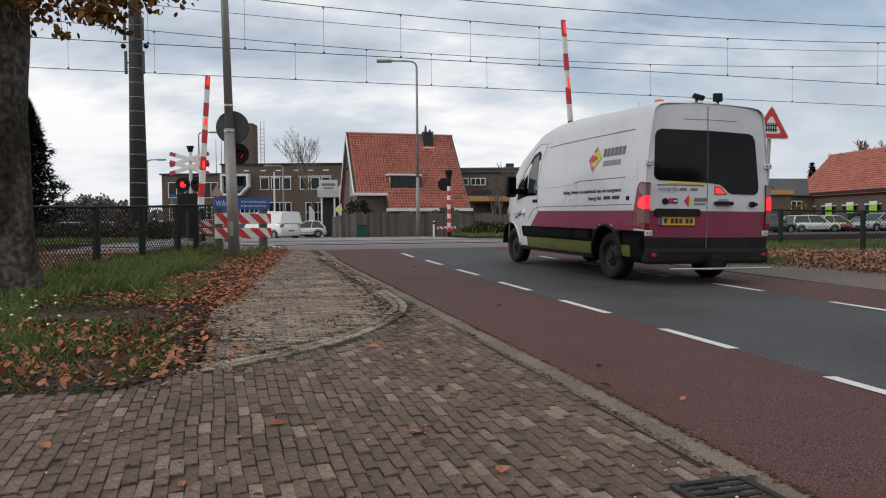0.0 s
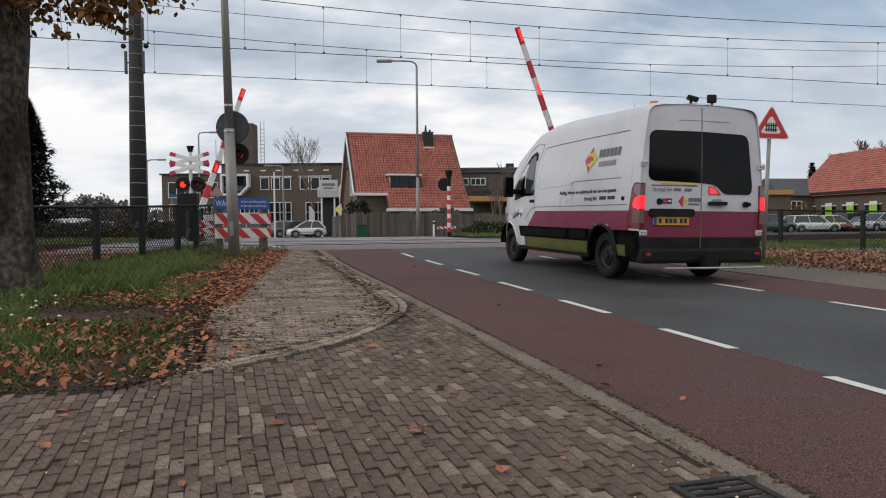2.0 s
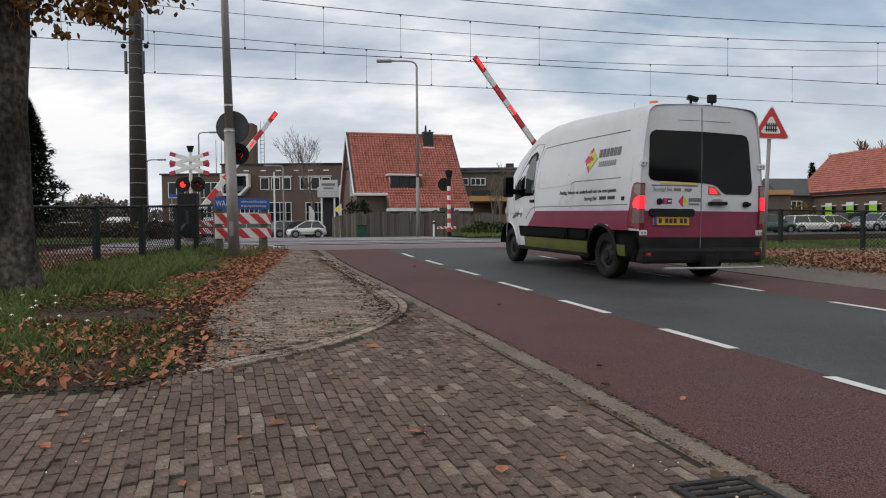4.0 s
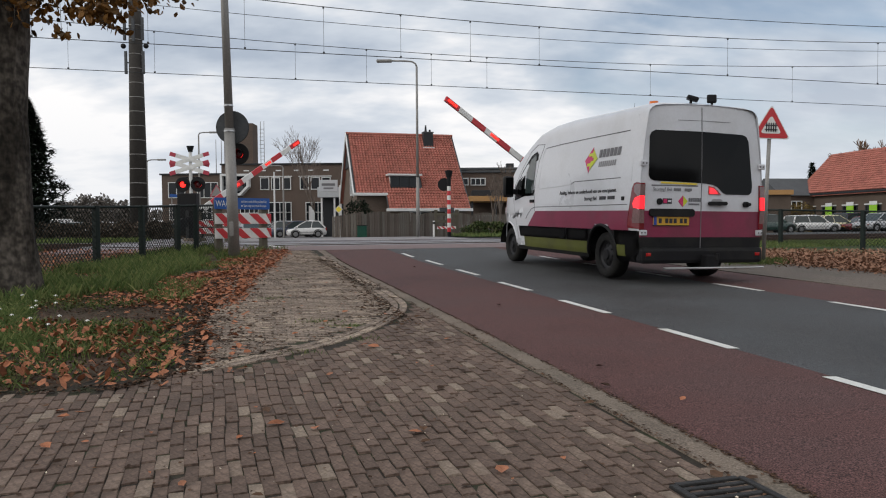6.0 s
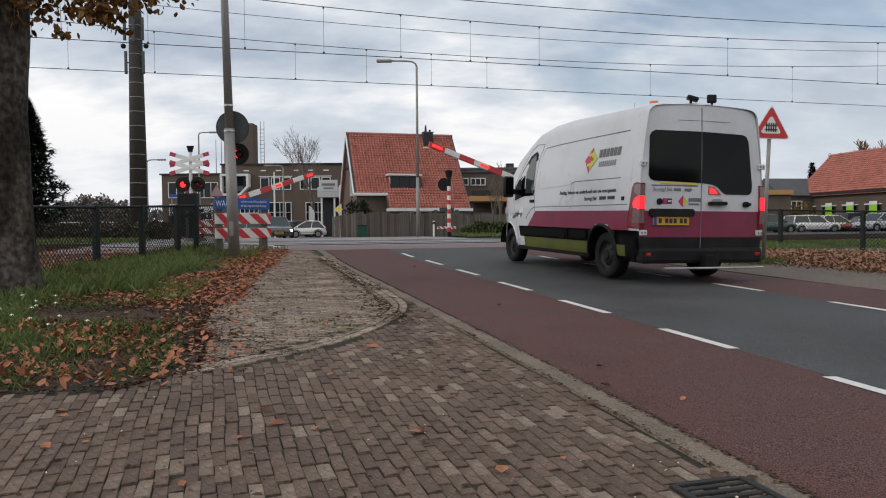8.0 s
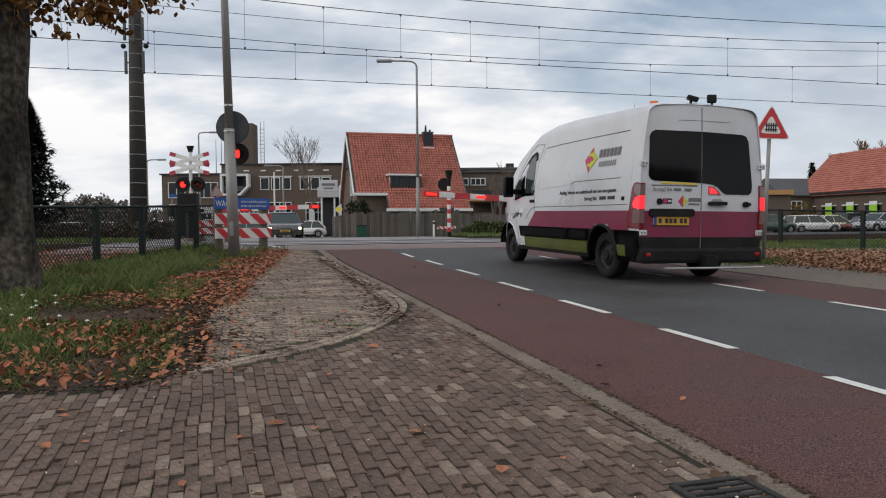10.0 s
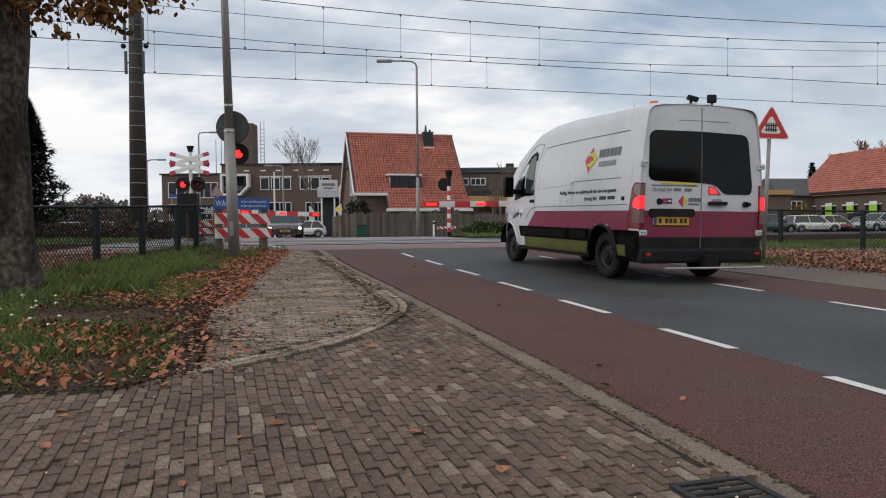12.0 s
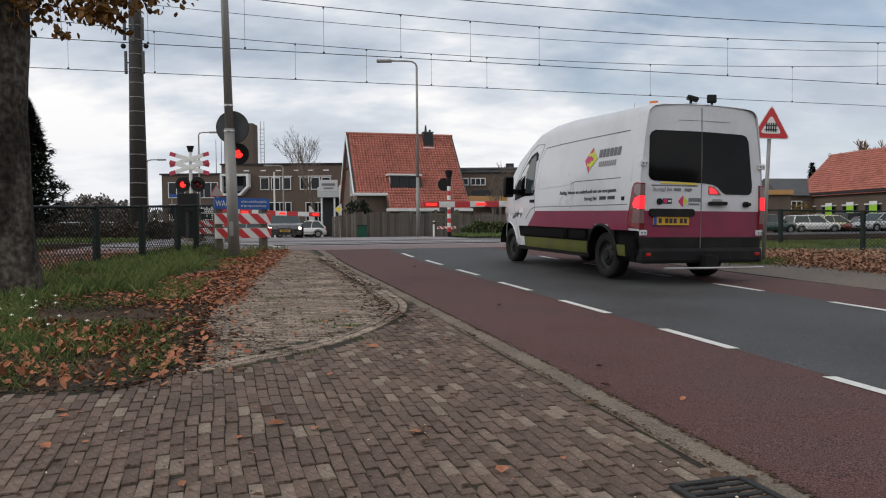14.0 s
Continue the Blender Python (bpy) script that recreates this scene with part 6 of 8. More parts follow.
make_car("parked_car", on_land(37.278, 64, 25), "dark blue people carrier in the car park", car_paint("dark_blue", (0.02, 0.03, 0.06)), 4.5, 1.82, 1.75, "wagon")
make_car("parked_car", on_land(26.825, 58, 15), "dark green car in the car park", car_paint("dark_green", (0.015, 0.05, 0.04)), 4.2, 1.74, 1.55, "wagon")
make_car("parked_car", on_land(34.588, 56, 200), "silver car in the car park", car_paint("silver", (0.42, 0.43, 0.44)), 4.3, 1.76, 1.5, "hatch")
make_car("parked_car", on_land(35.714, 60, 190), "dark red car in the car park", car_paint("dark_red", (0.16, 0.015, 0.02)), 4.0, 1.7, 1.35, "hatch")
for px, lab, key, rgb in ((140, "silver car parked beyond the railings", "silver", (0.42, 0.43, 0.44)), (195, "white car parked beyond the railings", "white", (0.74, 0.74, 0.73))):
    x = (px - 784) / 1250 * 62
    make_car("parked_car", on_land(x, 62, 5), lab, car_paint(key, rgb), 4.4, 1.76, 1.5, "wagon")


AUDI = make_car("saloon_car", on_land(-10.262, 46, 285), "dark grey-brown saloon with lit headlamps at the barrier", car_paint("bronze_grey", (0.05, 0.045, 0.042)), 4.95, 1.92, 1.46, "saloon", lit=True, group="moving cars")
LEAVING_VAN = make_car("small_van", on_land(-12.556, 52, 70), "white box van driving off beyond the crossing", WHITE, 4.6, 1.85, 1.95, "van", "van", group="moving cars")
PASSING_VAN = make_car("small_van", on_land(-15.189, 72, 0), "white van passing behind the parked cars", WHITE, 4.6, 1.85, 1.95, "van", "van", group="moving cars")


def make_showroom():
    x0, x1, d = -10.913, -7.334, 64
    s = thing("showroom", pose(0, d, 0), "low grey showroom with white canopy", "building")
    zt = 3.886
    bm = BM()
    box(bm, ((x0 + x1) / 2, 4, zt / 2), (x1 - x0, 7, zt))
    part("wall", bm, DARK_TRIM, s)
    bm = BM()
    box(bm, ((x0 + x1) / 2 - 0.1, 3.4, zt + 0.2), (x1 - x0 + 0.4, 8, 0.9), bevel=0.03)
    part("canopy", bm, mat("pale_panel", (0.45, 0.47, 0.48), 0.5, var=0.1), s, "pale grey canopy fascia")
    for x in (x0 + 0.05, x0 + 1.2):
        bm = BM()
        tube(bm, (x, -0.4, 0), (x, -0.4, zt), 0.09, n=8)
        part("column", bm, WHITE_TRIM, s)
    # pylon sign with unreadable brand panel
    x, y = -8.378, 58
    p = thing("pylon_sign", pose(x, y, land(x, y)), "white pylon with a pale grey sign panel", "sign")
    H = 4.396 - land(x, y)
    bm = BM()
    box(bm, (0, 0, H / 2), (0.2, 0.15, H), bevel=0.02)
    part("post", bm, WHITE_TRIM, p)
    bm = BM()
    box(bm, (-0.95, -0.05, H - 0.05), (1.5, 0.14, 0.95), bevel=0.03)
    part("panel", bm, mat("pale_sign", (0.5, 0.52, 0.54), 0.5, var=0.06), p)
    for zz, w_, h_ in ((0.1, 1.1, 0.2), (-0.2, 0.8, 0.12)):
        bm = BM()
        box(bm, (-0.95, -0.13, H - 0.05 + zz), (w_, 0.01, h_))
        part("bar", bm, GREY_INK, p)
    x, y = -6.462, 44
    q = thing("priority_sign", pose(x, y, land(x, y)), "yellow diamond priority sign on a thin post", "road sign")
    H = 2.07 - land(x, y)
    bm = BM()
    tube(bm, (0, 0, 0), (0, 0, H), 0.03, n=8)
    part("post", bm, GALV, q)
    for e, yy, mm in ((0.36, -0.04, STRIPE_WHITE), (0.28, -0.055, YELLOW_FILM)):
        bm = BM()
        box(bm, (0, 0, 0), (e, 0.02, e), pose(0, yy, H, 0, 45, 0))
        part("plate", bm, mm, q)
    # beach flag
    x, y = -12.485, 66
    fl = thing("flag_banner", pose(x, y, land(x, y)), "white feather flag banner on a pole", "banner")
    bm = BM()
    tube(bm, (0, 0, 0), (0, 0, 2.9), 0.025, n=6)
    part("pole", bm, GALV, fl)
    bm = BM()
    prism(bm, [(0, 0.7), (0.5, 0.9), (0.55, 2.2), (0.35, 2.75), (0, 2.9)], 1, -0.01, 0.01)
    part("cloth", bm, WHITE_TRIM, fl)
    # flag poles and street lamps before the brown building
    for px, top, lamp in ((487, 305, 0), (503, 298, 1), (355, 240, 1), (263, 288, 2)):
        d = 60.0
        x = (px - 784) / 1250 * d
        z1 = 1 + (400 - 0.00785 * (px - 784) - top) / 1250 * d
        t = thing("street_lamp" if lamp else "flag_pole", pose(x, d, land(x, d)), "pale grey street lamp before the buildings" if lamp else "pale flag pole before the brown building", "street lamp" if lamp else "flag pole")
        Hh = z1 - land(x, d)
        bm = BM()
        tube(bm, (0, 0, 0), (0, 0, Hh), 0.09, 0.06, 8)
        part("column", bm, GALV if lamp else WHITE_TRIM, t)
        if lamp:
            sg = 1 if px != 503 else -1
            bm = BM()
            pipe(bm, [(0, 0, Hh), (0.1 * sg, 0, Hh + 0.15), (0.4 * sg, 0, Hh + 0.2), (1.0 * sg, 0, Hh + 0.2)], 0.05, 6)
            part("arm", bm, GALV, t)
            bm = BM()
            box(bm, (1.25 * sg, 0, Hh + 0.2), (0.7, 0.25, 0.14), bevel=0.04)
            part("lantern", bm, GALV, t)


make_showroom()


def make_warning_back():
    # back of a triangular sign across the rails
    x, y = -9.562, 30
    s = thing("road_sign", pose(x, y, land(x, y)), "grey back of a triangular sign across the rails", "road sign")
    H = 2.33 - land(x, y)
    bm = BM()
    tube(bm, (0, 0, 0), (0, 0, H + 0.3), 0.03, n=8)
    part("post", bm, GALV, s)
    bm = BM()
    prism(bm, [(-0.27, H), (0.27, H), (0, H + 0.48)], 1, -0.05, -0.03)
    part("plate", bm, GALV, s)
    bm = BM()
    for a, b in (((-0.27, H), (0.27, H)), ((0.27, H), (0, H + 0.48)), ((0, H + 0.48), (-0.27, H))):
        tube(bm, (a[0], -0.04, a[1]), (b[0], -0.04, b[1]), 0.018, n=6)
    part("rim", bm, FADED_RED, s)
    # small blue sign on the far kerb
    x, y = -15.307, 40
    s = thing("road_sign", pose(x, y, land(x, y)), "small blue street sign across the rails", "road sign")
    bm = BM()
    tube(bm, (0, 0, 0), (0, 0, 2.6), 0.03, n=8)
    part("post", bm, GALV, s)
    bm = BM()
    box(bm, (0, -0.04, 2.5), (0.55, 0.02, 0.16), pose(0, 0, 0, 0, 4, 0))
    part("plate", bm, SIGN_BLUE, s)


make_warning_back()


def make_mast():
    x, y = -25.738, 60
    z0 = land(x, y)
    m = thing("telecom_mast", pose(x, y, z0), "tall dark telecom mast with strap rings and antenna panels", "mast")
    bm = BM()
    tube(bm, (0, 0, 0), (0, 0, 22), 0.78, 0.46, 20)
    part("shaft", bm, mat("dark_mast", (0.04, 0.036, 0.032), 0.75, var=0.3, scale=1.2, fine=10, bump=0.2), m, smooth=True)
    for i in range(15):
        z = 3.5 + i * 1.2
        r = 0.78 - 0.32 * z / 22 + 0.012
        bm = BM()
        tube(bm, (0, 0, z), (0, 0, z + 0.05), r, n=20)
        part("strap", bm, GALV, m)
    for z, dx in ((14.8, -0.72), (14.8, 0.74), (17.6, -0.78), (17.6, 0.72), (17.4, 0.1)):
        bm = BM()
        box(bm, (dx, -0.3 if abs(dx) > 0.3 else -0.66, z), (0.22, 0.16, 1.9), bevel=0.03)
        part("antenna_panel", bm, GREY_ROOF, m)
        bm = BM()
        tube(bm, (dx * 0.7, -0.2, z), (dx, -0.3, z), 0.05, n=6)
        part("antenna_bracket", bm, BLACK_METAL, m)
    for dx in (-0.95, 0.95):
        bm = BM()
        bmesh.ops.create_uvsphere(bm, u_segments=10, v_segments=8, radius=0.22, matrix=Matrix.Translation((dx, -0.2, 16.2)))
        part("dish", bm, BLACK_METAL, m)


make_mast()


def make_right_buildings():
    # barn-like shop with a red roof; its long side runs towards the railway
    px, py = 43.0, 85
    b = thing("shop_building", pose(px, py, 0, 0, 0, -80), "long low shop with red tiled roof and green banners", "building")
    ze, zr = 4.384, 9.185
    hw, ln = 4.4, 34
    bm = BM()
    prism(bm, [(0, 0), (0, ze), (hw, zr - 0.4), (2 * hw, ze), (2 * hw, 0)], 0, 0, ln)
    part("wall", bm, DARK_BRICK, b)
    rise = zr - ze
    bm = BM()
    for y0, y1 in ((-0.5, hw), (2 * hw + 0.5, hw)):
        prism(bm, [(y0, ze - 0.1), (y1, zr), (y1, zr - 0.2), (y0, ze - 0.3)], 0, -0.3, ln + 0.3)
    part("roof", bm, ROOF_TILE, b)
    tiled_slope(b, Vector((-0.3, hw, zr + 0.08)), Vector((1, 0, 0)), Vector((0, -hw - 0.5, -rise)).normalized(), ln, math.hypot(hw + 0.5, rise), 1, "roof_tiles", 0.3, 0.36)
    bm = BM()
    box(bm, (ln / 2, -0.55, ze - 0.08), (ln + 0.6, 0.18, 0.2), bevel=0.03)
    part("gutter", bm, DARK_TRIM, b)
    for i in range(9):
        x = 1.6 + i * 3.25
        window(b, x, -0.02, ze - 2.3, 2.1, 1.5, 2, 0.1, DARK_TRIM)
        bm = BM()
        box(bm, (x, -0.06, ze - 1.45), (2.3, 0.14, 0.13))
        part("lintel", bm, WHITE_TRIM, b)
    for x in (5.25, 8.5, 11.75, 15.0):
        f = new("banner")
        f.parent = b
        f.matrix_basis = pose(x, -0.4, ze - 1.75)
        bm = BM()
        box(bm, (0, 0, -0.4), (1.05, 0.03, 1.2), bevel=0.005)
        part("green_cloth", bm, BANNER_GREEN, f)
        bm = BM()
        box(bm, (0, 0, 0.4), (1.05, 0.03, 0.38), bevel=0.005)
        part("white_top", bm, WHITE_TRIM, f)
    # hut with a larch fascia
    x0, x1 = 29.973, 32.503
    h = thing("flat_roofed_hut", pose(0, 66, 0), "brown flat-roofed building with a pale wooden fascia", "building")
    zt = 3.652
    bm = BM()
    box(bm, ((x0 + x1) / 2 - 4, 3, zt / 2), (x1 - x0 + 8, 6, zt))
    part("wall", bm, DARK_BRICK, h)
    bm = BM()
    box(bm, ((x0 + x1) / 2 - 4, 2.9, zt + 0.22), (x1 - x0 + 8.2, 6.4, 0.45), bevel=0.02)
    part("fascia", bm, ORANGE_WOOD, h)
    # grey-roofed house behind
    x, y = 38.222, 82
    h = thing("house", pose(x, y, 0, 0, 0, 8), "distant house with dark grey gabled roof", "house")
    zr, ze = 6.382, 4.293
    bm = BM()
    box(bm, (3.6, 3, ze / 2), (7.2, 6, ze))
    part("wall", bm, BROWN_BRICK, h)
    bm = BM()
    prism(bm, [(-0.4, ze - 0.1), (3, zr), (6.4, ze - 0.1)], 0, 0.8, 8)
    part("roof", bm, GREY_ROOF, h)
    window(h, 3.0, -0.02, ze - 1.3, 1.4, 1.2, 2)
    # brown building with flat roofs behind the red house
    x0, x1 = 1.856, 9.385
    h = thing("workshop_building", pose(0, 80, 0), "brown brick workshop with stepped flat roofs", "building")
    z1, z2 = 6.962, 7.455
    bm = BM()
    box(bm, ((x0 + x1) / 2 + 2, 4, z1 / 2), (x1 - x0 + 4, 8, z1))
    part("wall", bm, BROWN_BRICK, h)
    bm = BM()
    box(bm, ((x0 + x1) / 2 + 2, 6, z2 / 2), (x1 - x0 + 2, 8, z2))
    part("rear_block", bm, DARK_BRICK, h)
    for zz, yy in ((z1, 4), (z2, 6)):
        bm = BM()
        box(bm, ((x0 + x1) / 2 + 2, yy, zz + 0.12), (x1 - x0 + 4.4, 8.4, 0.24), bevel=0.02)
        part("roof_edge", bm, GREY_ROOF, h)
    window(h, 4.017, -0.02, 5.945, 1.7, 0.85, 3, 0.1)
    window(h, 2.549, -0.02, 5.957, 0.8, 0.85, 1, 0.1)
    bm = BM()
    box(bm, (7.985, 4, 7.95), (0.9, 0.9, 0.7), bevel=0.05)
    part("roof_unit", bm, DARK_TRIM, h)
    x0, x1 = 2.461, 7.47
    h = thing("carport", pose(0, 66, 0), "low carport with a pale wooden fascia and a dark roof", "carport")
    zt = 3.282
    for x in (x0 + 0.3, (x0 + x1) / 2, x1 - 0.3):
        bm = BM()
        box(bm, (x, 0.1, zt / 2), (0.18, 0.18, zt))
        part("post", bm, DARK_TRIM, h)
    bm = BM()
    box(bm, ((x0 + x1) / 2, 2, zt + 0.22), (x1 - x0, 4.4, 0.5), pose(0, 0, 0), bevel=0.02)
    part("fascia", bm, ORANGE_WOOD, h)
    bm = BM()
    box(bm, ((x0 + x1) / 2, 4.3, zt * 0.5), (x1 - x0, 0.15, zt))
    part("back_wall", bm, DARK_BRICK, h)
    bm = BM()
    box(bm, ((x0 + x1) / 2, 2.2, zt + 0.75), (x1 - x0 - 0.6, 4, 0.55), bevel=0.03)
    part("roof", bm, DARK_TRIM, h)


make_right_buildings()



# ---- trees, grass, leaves ----
LEAF_FALL = mat("fallen_leaf", (0.50, 0.195, 0.10), 0.8, var=0.4, scale=25, fine=80, bump=0.1, rnd=0.6, stain=(0.2, 0.088, 0.05), split=(0.2, 0.9))
LEAF_DRY = mat("dry_leaf", (0.48, 0.27, 0.175), 0.85, var=0.4, scale=25, fine=80, bump=0.1, rnd=0.65, stain=(0.14, 0.072, 0.045), split=(0.2, 0.9))
LEAF_TREE = mat("autumn_leaf", (0.22, 0.1, 0.018), 0.6, var=0.2, bump=0.1, rnd=0.55, stain=(0.045, 0.026, 0.01))
GRASS = mat("grass_blade", (0.095, 0.15, 0.04), 0.7, var=0.2, bump=0, rnd=0.45, stain=(0.14, 0.155, 0.055))
WEED = mat("weed_leaf", (0.062, 0.095, 0.02), 0.75, var=0.2, bump=0, rnd=0.5, stain=(0.075, 0.07, 0.025))
PETAL = mat("white_petal", (0.75, 0.75, 0.7), 0.7, var=0.05, bump=0)
LITTER = mat("dark_litter", (0.062, 0.037, 0.024), 0.95, var=0.4, bump=0.2, rnd=0.5, stain=(0.09, 0.05, 0.03))
RND = random.Random(11)

GRASS_EDGE = [(3.7, -9.0), (3.82, -2.5), (3.95, -1.95), (4.48, -1.64), (5.35, -1.87), (6.14, -2.17), (8.0, -2.65), (10.15, -3.13), (15.41, -3.87), (18.3, -4.3)]
KERB_ARC = [(4.42, -1.66), (4.62, -1.43), (4.98, -1.15), (5.48, -0.86), (6.15, -0.62), (7.0, -0.46), (7.6, -0.47), (8.2, -0.59), (9.4, -0.92), (12.0, -1.655), (17.5, -3.19)]


def along(table, y):
    if y <= table[0][0]:
        return table[0][1]
    for (a, xa), (b, xb) in zip(table, table[1:]):
        if y <= b:
            return xa + (xb - xa) * (y - a) / (b - a)
    return table[-1][1]


def edge_x(y):
    return along(GRASS_EDGE, y) + 0.05 * noise.noise(Vector((y * 2.2, 0, 3)))


sheet("verge", [[(edge_x(y) + 0.06 - (edge_x(y) + 14.5) * (1 - k), y) for k in (0, 0.25, 0.5, 0.65, 0.78, 0.87, 0.93, 0.97, 1)] for y in steps(3.72, 17.2, 0.25)], SOIL, -0.012,
      "bare soil of the verge under grass and leaves", "verge")
sheet("verge", [[road(w, y) for w in (10.3, 11.2, 12.2, 13.5, 16, 24, 40)] for y in steps(2, 16.5, 0.5)], SOIL, -0.02, "bare soil of the verge under leaves", "verge")


def bare(x, y):
    """The trodden patch of soil before the tree."""
    return ((x + 3.25) / 0.75) ** 2 + ((y - 6.75) / 0.5) ** 2 < 1 + 0.5 * noise.noise(Vector((x * 3, y * 3, 0)))


def leaf_quads(verts, faces, c, size, tilt, rnd):
    """A curled leaf: six points, four triangles."""
    a = rnd.uniform(0, 2 * math.pi)
    ca, sa = math.cos(a), math.sin(a)
    w = size * rnd.uniform(0.28, 0.42)
    curl = size * rnd.uniform(0.05, 0.28)
    tx, ty = rnd.gauss(0, tilt), rnd.gauss(0, tilt)
    k = len(verts)
    for u, v, z in ((-0.5, 0, 0.25), (-0.15, -1, 0.7), (0.2, -0.8, 0.6), (0.5, 0, 0.3), (0.2, 0.8, 0.9), (-0.15, 1, 0.7), (0, 0, 0)):
        x, y = u * size, v * w
        verts.append((c[0] + x * ca - y * sa, c[1] + x * sa + y * ca, c[2] + z * curl + 0.003 + abs(tx * size * 0.3) + x * tx + y * ty))
    faces += [(k, k + 1, k + 6), (k + 1, k + 2, k + 6), (k + 2, k + 3, k + 6), (k + 3, k + 4, k + 6), (k + 4, k + 5, k + 6), (k + 5, k, k + 6)]


def fallen_leaves():
    verts, faces = [], []
    # along the edge of the footpath
    for i in range(17000):
        y = 4.0 + 13.2 * RND.random() ** 0.85
        d = max(-0.12, RND.gauss(0.6, 0.6)) if RND.random() < 0.75 else RND.uniform(0, 4.0)
        if y < 7.6 and RND.random() < 0.88:
            if RND.random() < 0.72:
                continue
            d = 0.1 + 2.9 * RND.random() ** 1.3
        x = edge_x(y) + 0.12 + abs(RND.gauss(0, 0.1)) - d
        if noise.noise(Vector((x * 1.3, y * 0.9, 0.7))) < -0.12 and d > 0.5:
            continue
        if bare(x, y) and RND.random() < 0.85:
            continue
        leaf_quads(verts, faces, (x, y, land(x, y) + RND.uniform(0, 0.035)), (0.02 + 0.06 * RND.random() ** 2) if y > 7.6 else RND.uniform(0.025, 0.07), 0.25, RND)
    # beyond the fence
    for i in range(3000):
        y = RND.uniform(9.5, 17)
        x = -6.4 - 5 * RND.random() ** 1.5
        leaf_quads(verts, faces, (x, y, land(x, y) + RND.uniform(0, 0.03)), RND.uniform(0.03, 0.08), 0.3, RND)
    # larger leaves strewn over the weeds beside the forecourt
    for i in range(1900):
        y = 3.9 + 2.4 * RND.random() ** 1.2
        x = edge_x(y) + 0.05 - 3.2 * RND.random() ** 0.75
        if noise.noise(Vector((x * 1.6, y * 1.8, 2.2))) < 0.0 or bare(x, y):
            continue
        leaf_quads(verts, faces, (x, y, land(x, y) + RND.uniform(0.01, 0.07)), 0.02 + 0.05 * RND.random() ** 1.4, 0.6, RND)
    ob = raw("fallen_leaves", verts, faces, LEAF_FALL)
    tagged(ob, "brown autumn leaves lying on the grass verge", "leaves", kind="stuff")
    verts, faces = [], []
    for i in range(30000):
        y = RND.uniform(8.0, 17.6)
        w = 10.55 + RND.gauss(0, 0.35) if RND.random() < 0.3 else 10.4 + abs(RND.gauss(0, 2.8))
        x = w - 0.28 * y
        if NX * x + NY * y > 16.3 and RND.random() < 0.8:
            continue
        leaf_quads(verts, faces, (x, y, land(x, y) + RND.uniform(0, 0.06)), 0.03 + 0.05 * RND.random() ** 2, 0.45, RND)
    ob = raw("fallen_leaves", verts, faces, LEAF_DRY)
    tagged(ob, "thick bed of brown leaves beside the pavement", "leaves", kind="stuff")
    verts, faces = [], []
    # strays on the bricks and road
    for i in range(150):
        y = RND.uniform(2.3, 16)
        x = RND.uniform(edge_x(y) if y > 3.9 else -3, 1.9 - 0.28 * y + (1.5 if RND.random() < 0.1 else 0))
        leaf_quads(verts, faces, (x, y, land(x, y) + 0.008), RND.uniform(0.035, 0.075), 0.1, RND)
    for i in range(1400):
        # drifts on the footpath beside the verge
        y = RND.uniform(5.0, 13)
        if noise.noise(Vector((y * 1.7, 0.0, 4.0))) < 0.0:
            continue
        x = edge_x(y) + abs(RND.gauss(0.1, 0.4))
        leaf_quads(verts, faces, (x, y, land(x, y) + 0.005), RND.uniform(0.012, 0.04), 0.2, RND)
    for i in range(1500):
        # litter that gathered along the kerb and in the elbow of the arc
        y = RND.uniform(6.2, 15)
        w = 1.62 + RND.gauss(0, 0.10)
        if y < 9:
            w = 1.55 - abs(RND.gauss(0, 0.16))
        x = w - 0.28 * y
        leaf_quads(verts, faces, (x, y, land(x, y) + 0.004), RND.uniform(0.012, 0.045), 0.15, RND)
    for i in range(900):
        y = 4.0 + 10 * RND.random() ** 1.4
        x = edge_x(y) + abs(RND.gauss(0, 0.14))
        leaf_quads(verts, faces, (x, y, land(x, y) + 0.004), RND.uniform(0.012, 0.04), 0.15, RND)
    for i in range(5200):
        # dirt along both edges of the gutter
        y = 2.0 + 13 * RND.random() ** 1.3
        w = RND.choice((1.968, 1.968, 1.81)) + RND.gauss(0, 0.014) - 0.03 * ease((y - 8) / 6)
        x = w - 0.28 * y
        leaf_quads(verts, faces, (x, y, land(x, y) + 0.004), RND.uniform(0.006, 0.02), 0.1, RND)
    for i in range(2600):
        # crumbs caught in the joints of the footpath
        y = RND.uniform(4.8, 15)
        x = RND.uniform(edge_x(y), along(KERB_ARC, y))
        if noise.noise(Vector((x * 2.0, y * 3.1, 6.0))) < 0.0:
            continue
        leaf_quads(verts, faces, (x, y, land(x, y) + 0.003), RND.uniform(0.01, 0.04), 0.08, RND)
    for i in range(2600):
        y = RND.uniform(2.2, 15)
        x = RND.uniform(edge_x(y) if y > 3.9 else -2.8, 1.7 - 0.28 * y)
        leaf_quads(verts, faces, (x, y, land(x, y) + 0.004), RND.uniform(0.006, 0.024), 0.1, RND)
    for i in range(9000):
        # crumbs on the bare soil
        y = RND.uniform(3.75, 8.5)
        x = edge_x(y) + 0.08 - 3.0 * RND.random() ** 1.8
        leaf_quads(verts, faces, (x, y, land(x, y) + 0.002), RND.uniform(0.01, 0.035), 0.25, RND)
    ob = raw("leaf_litter", verts, faces, LITTER)
    tagged(ob, "dark leaf litter and twigs on the brick path", "leaf litter", kind="stuff")
    verts, faces = [], []
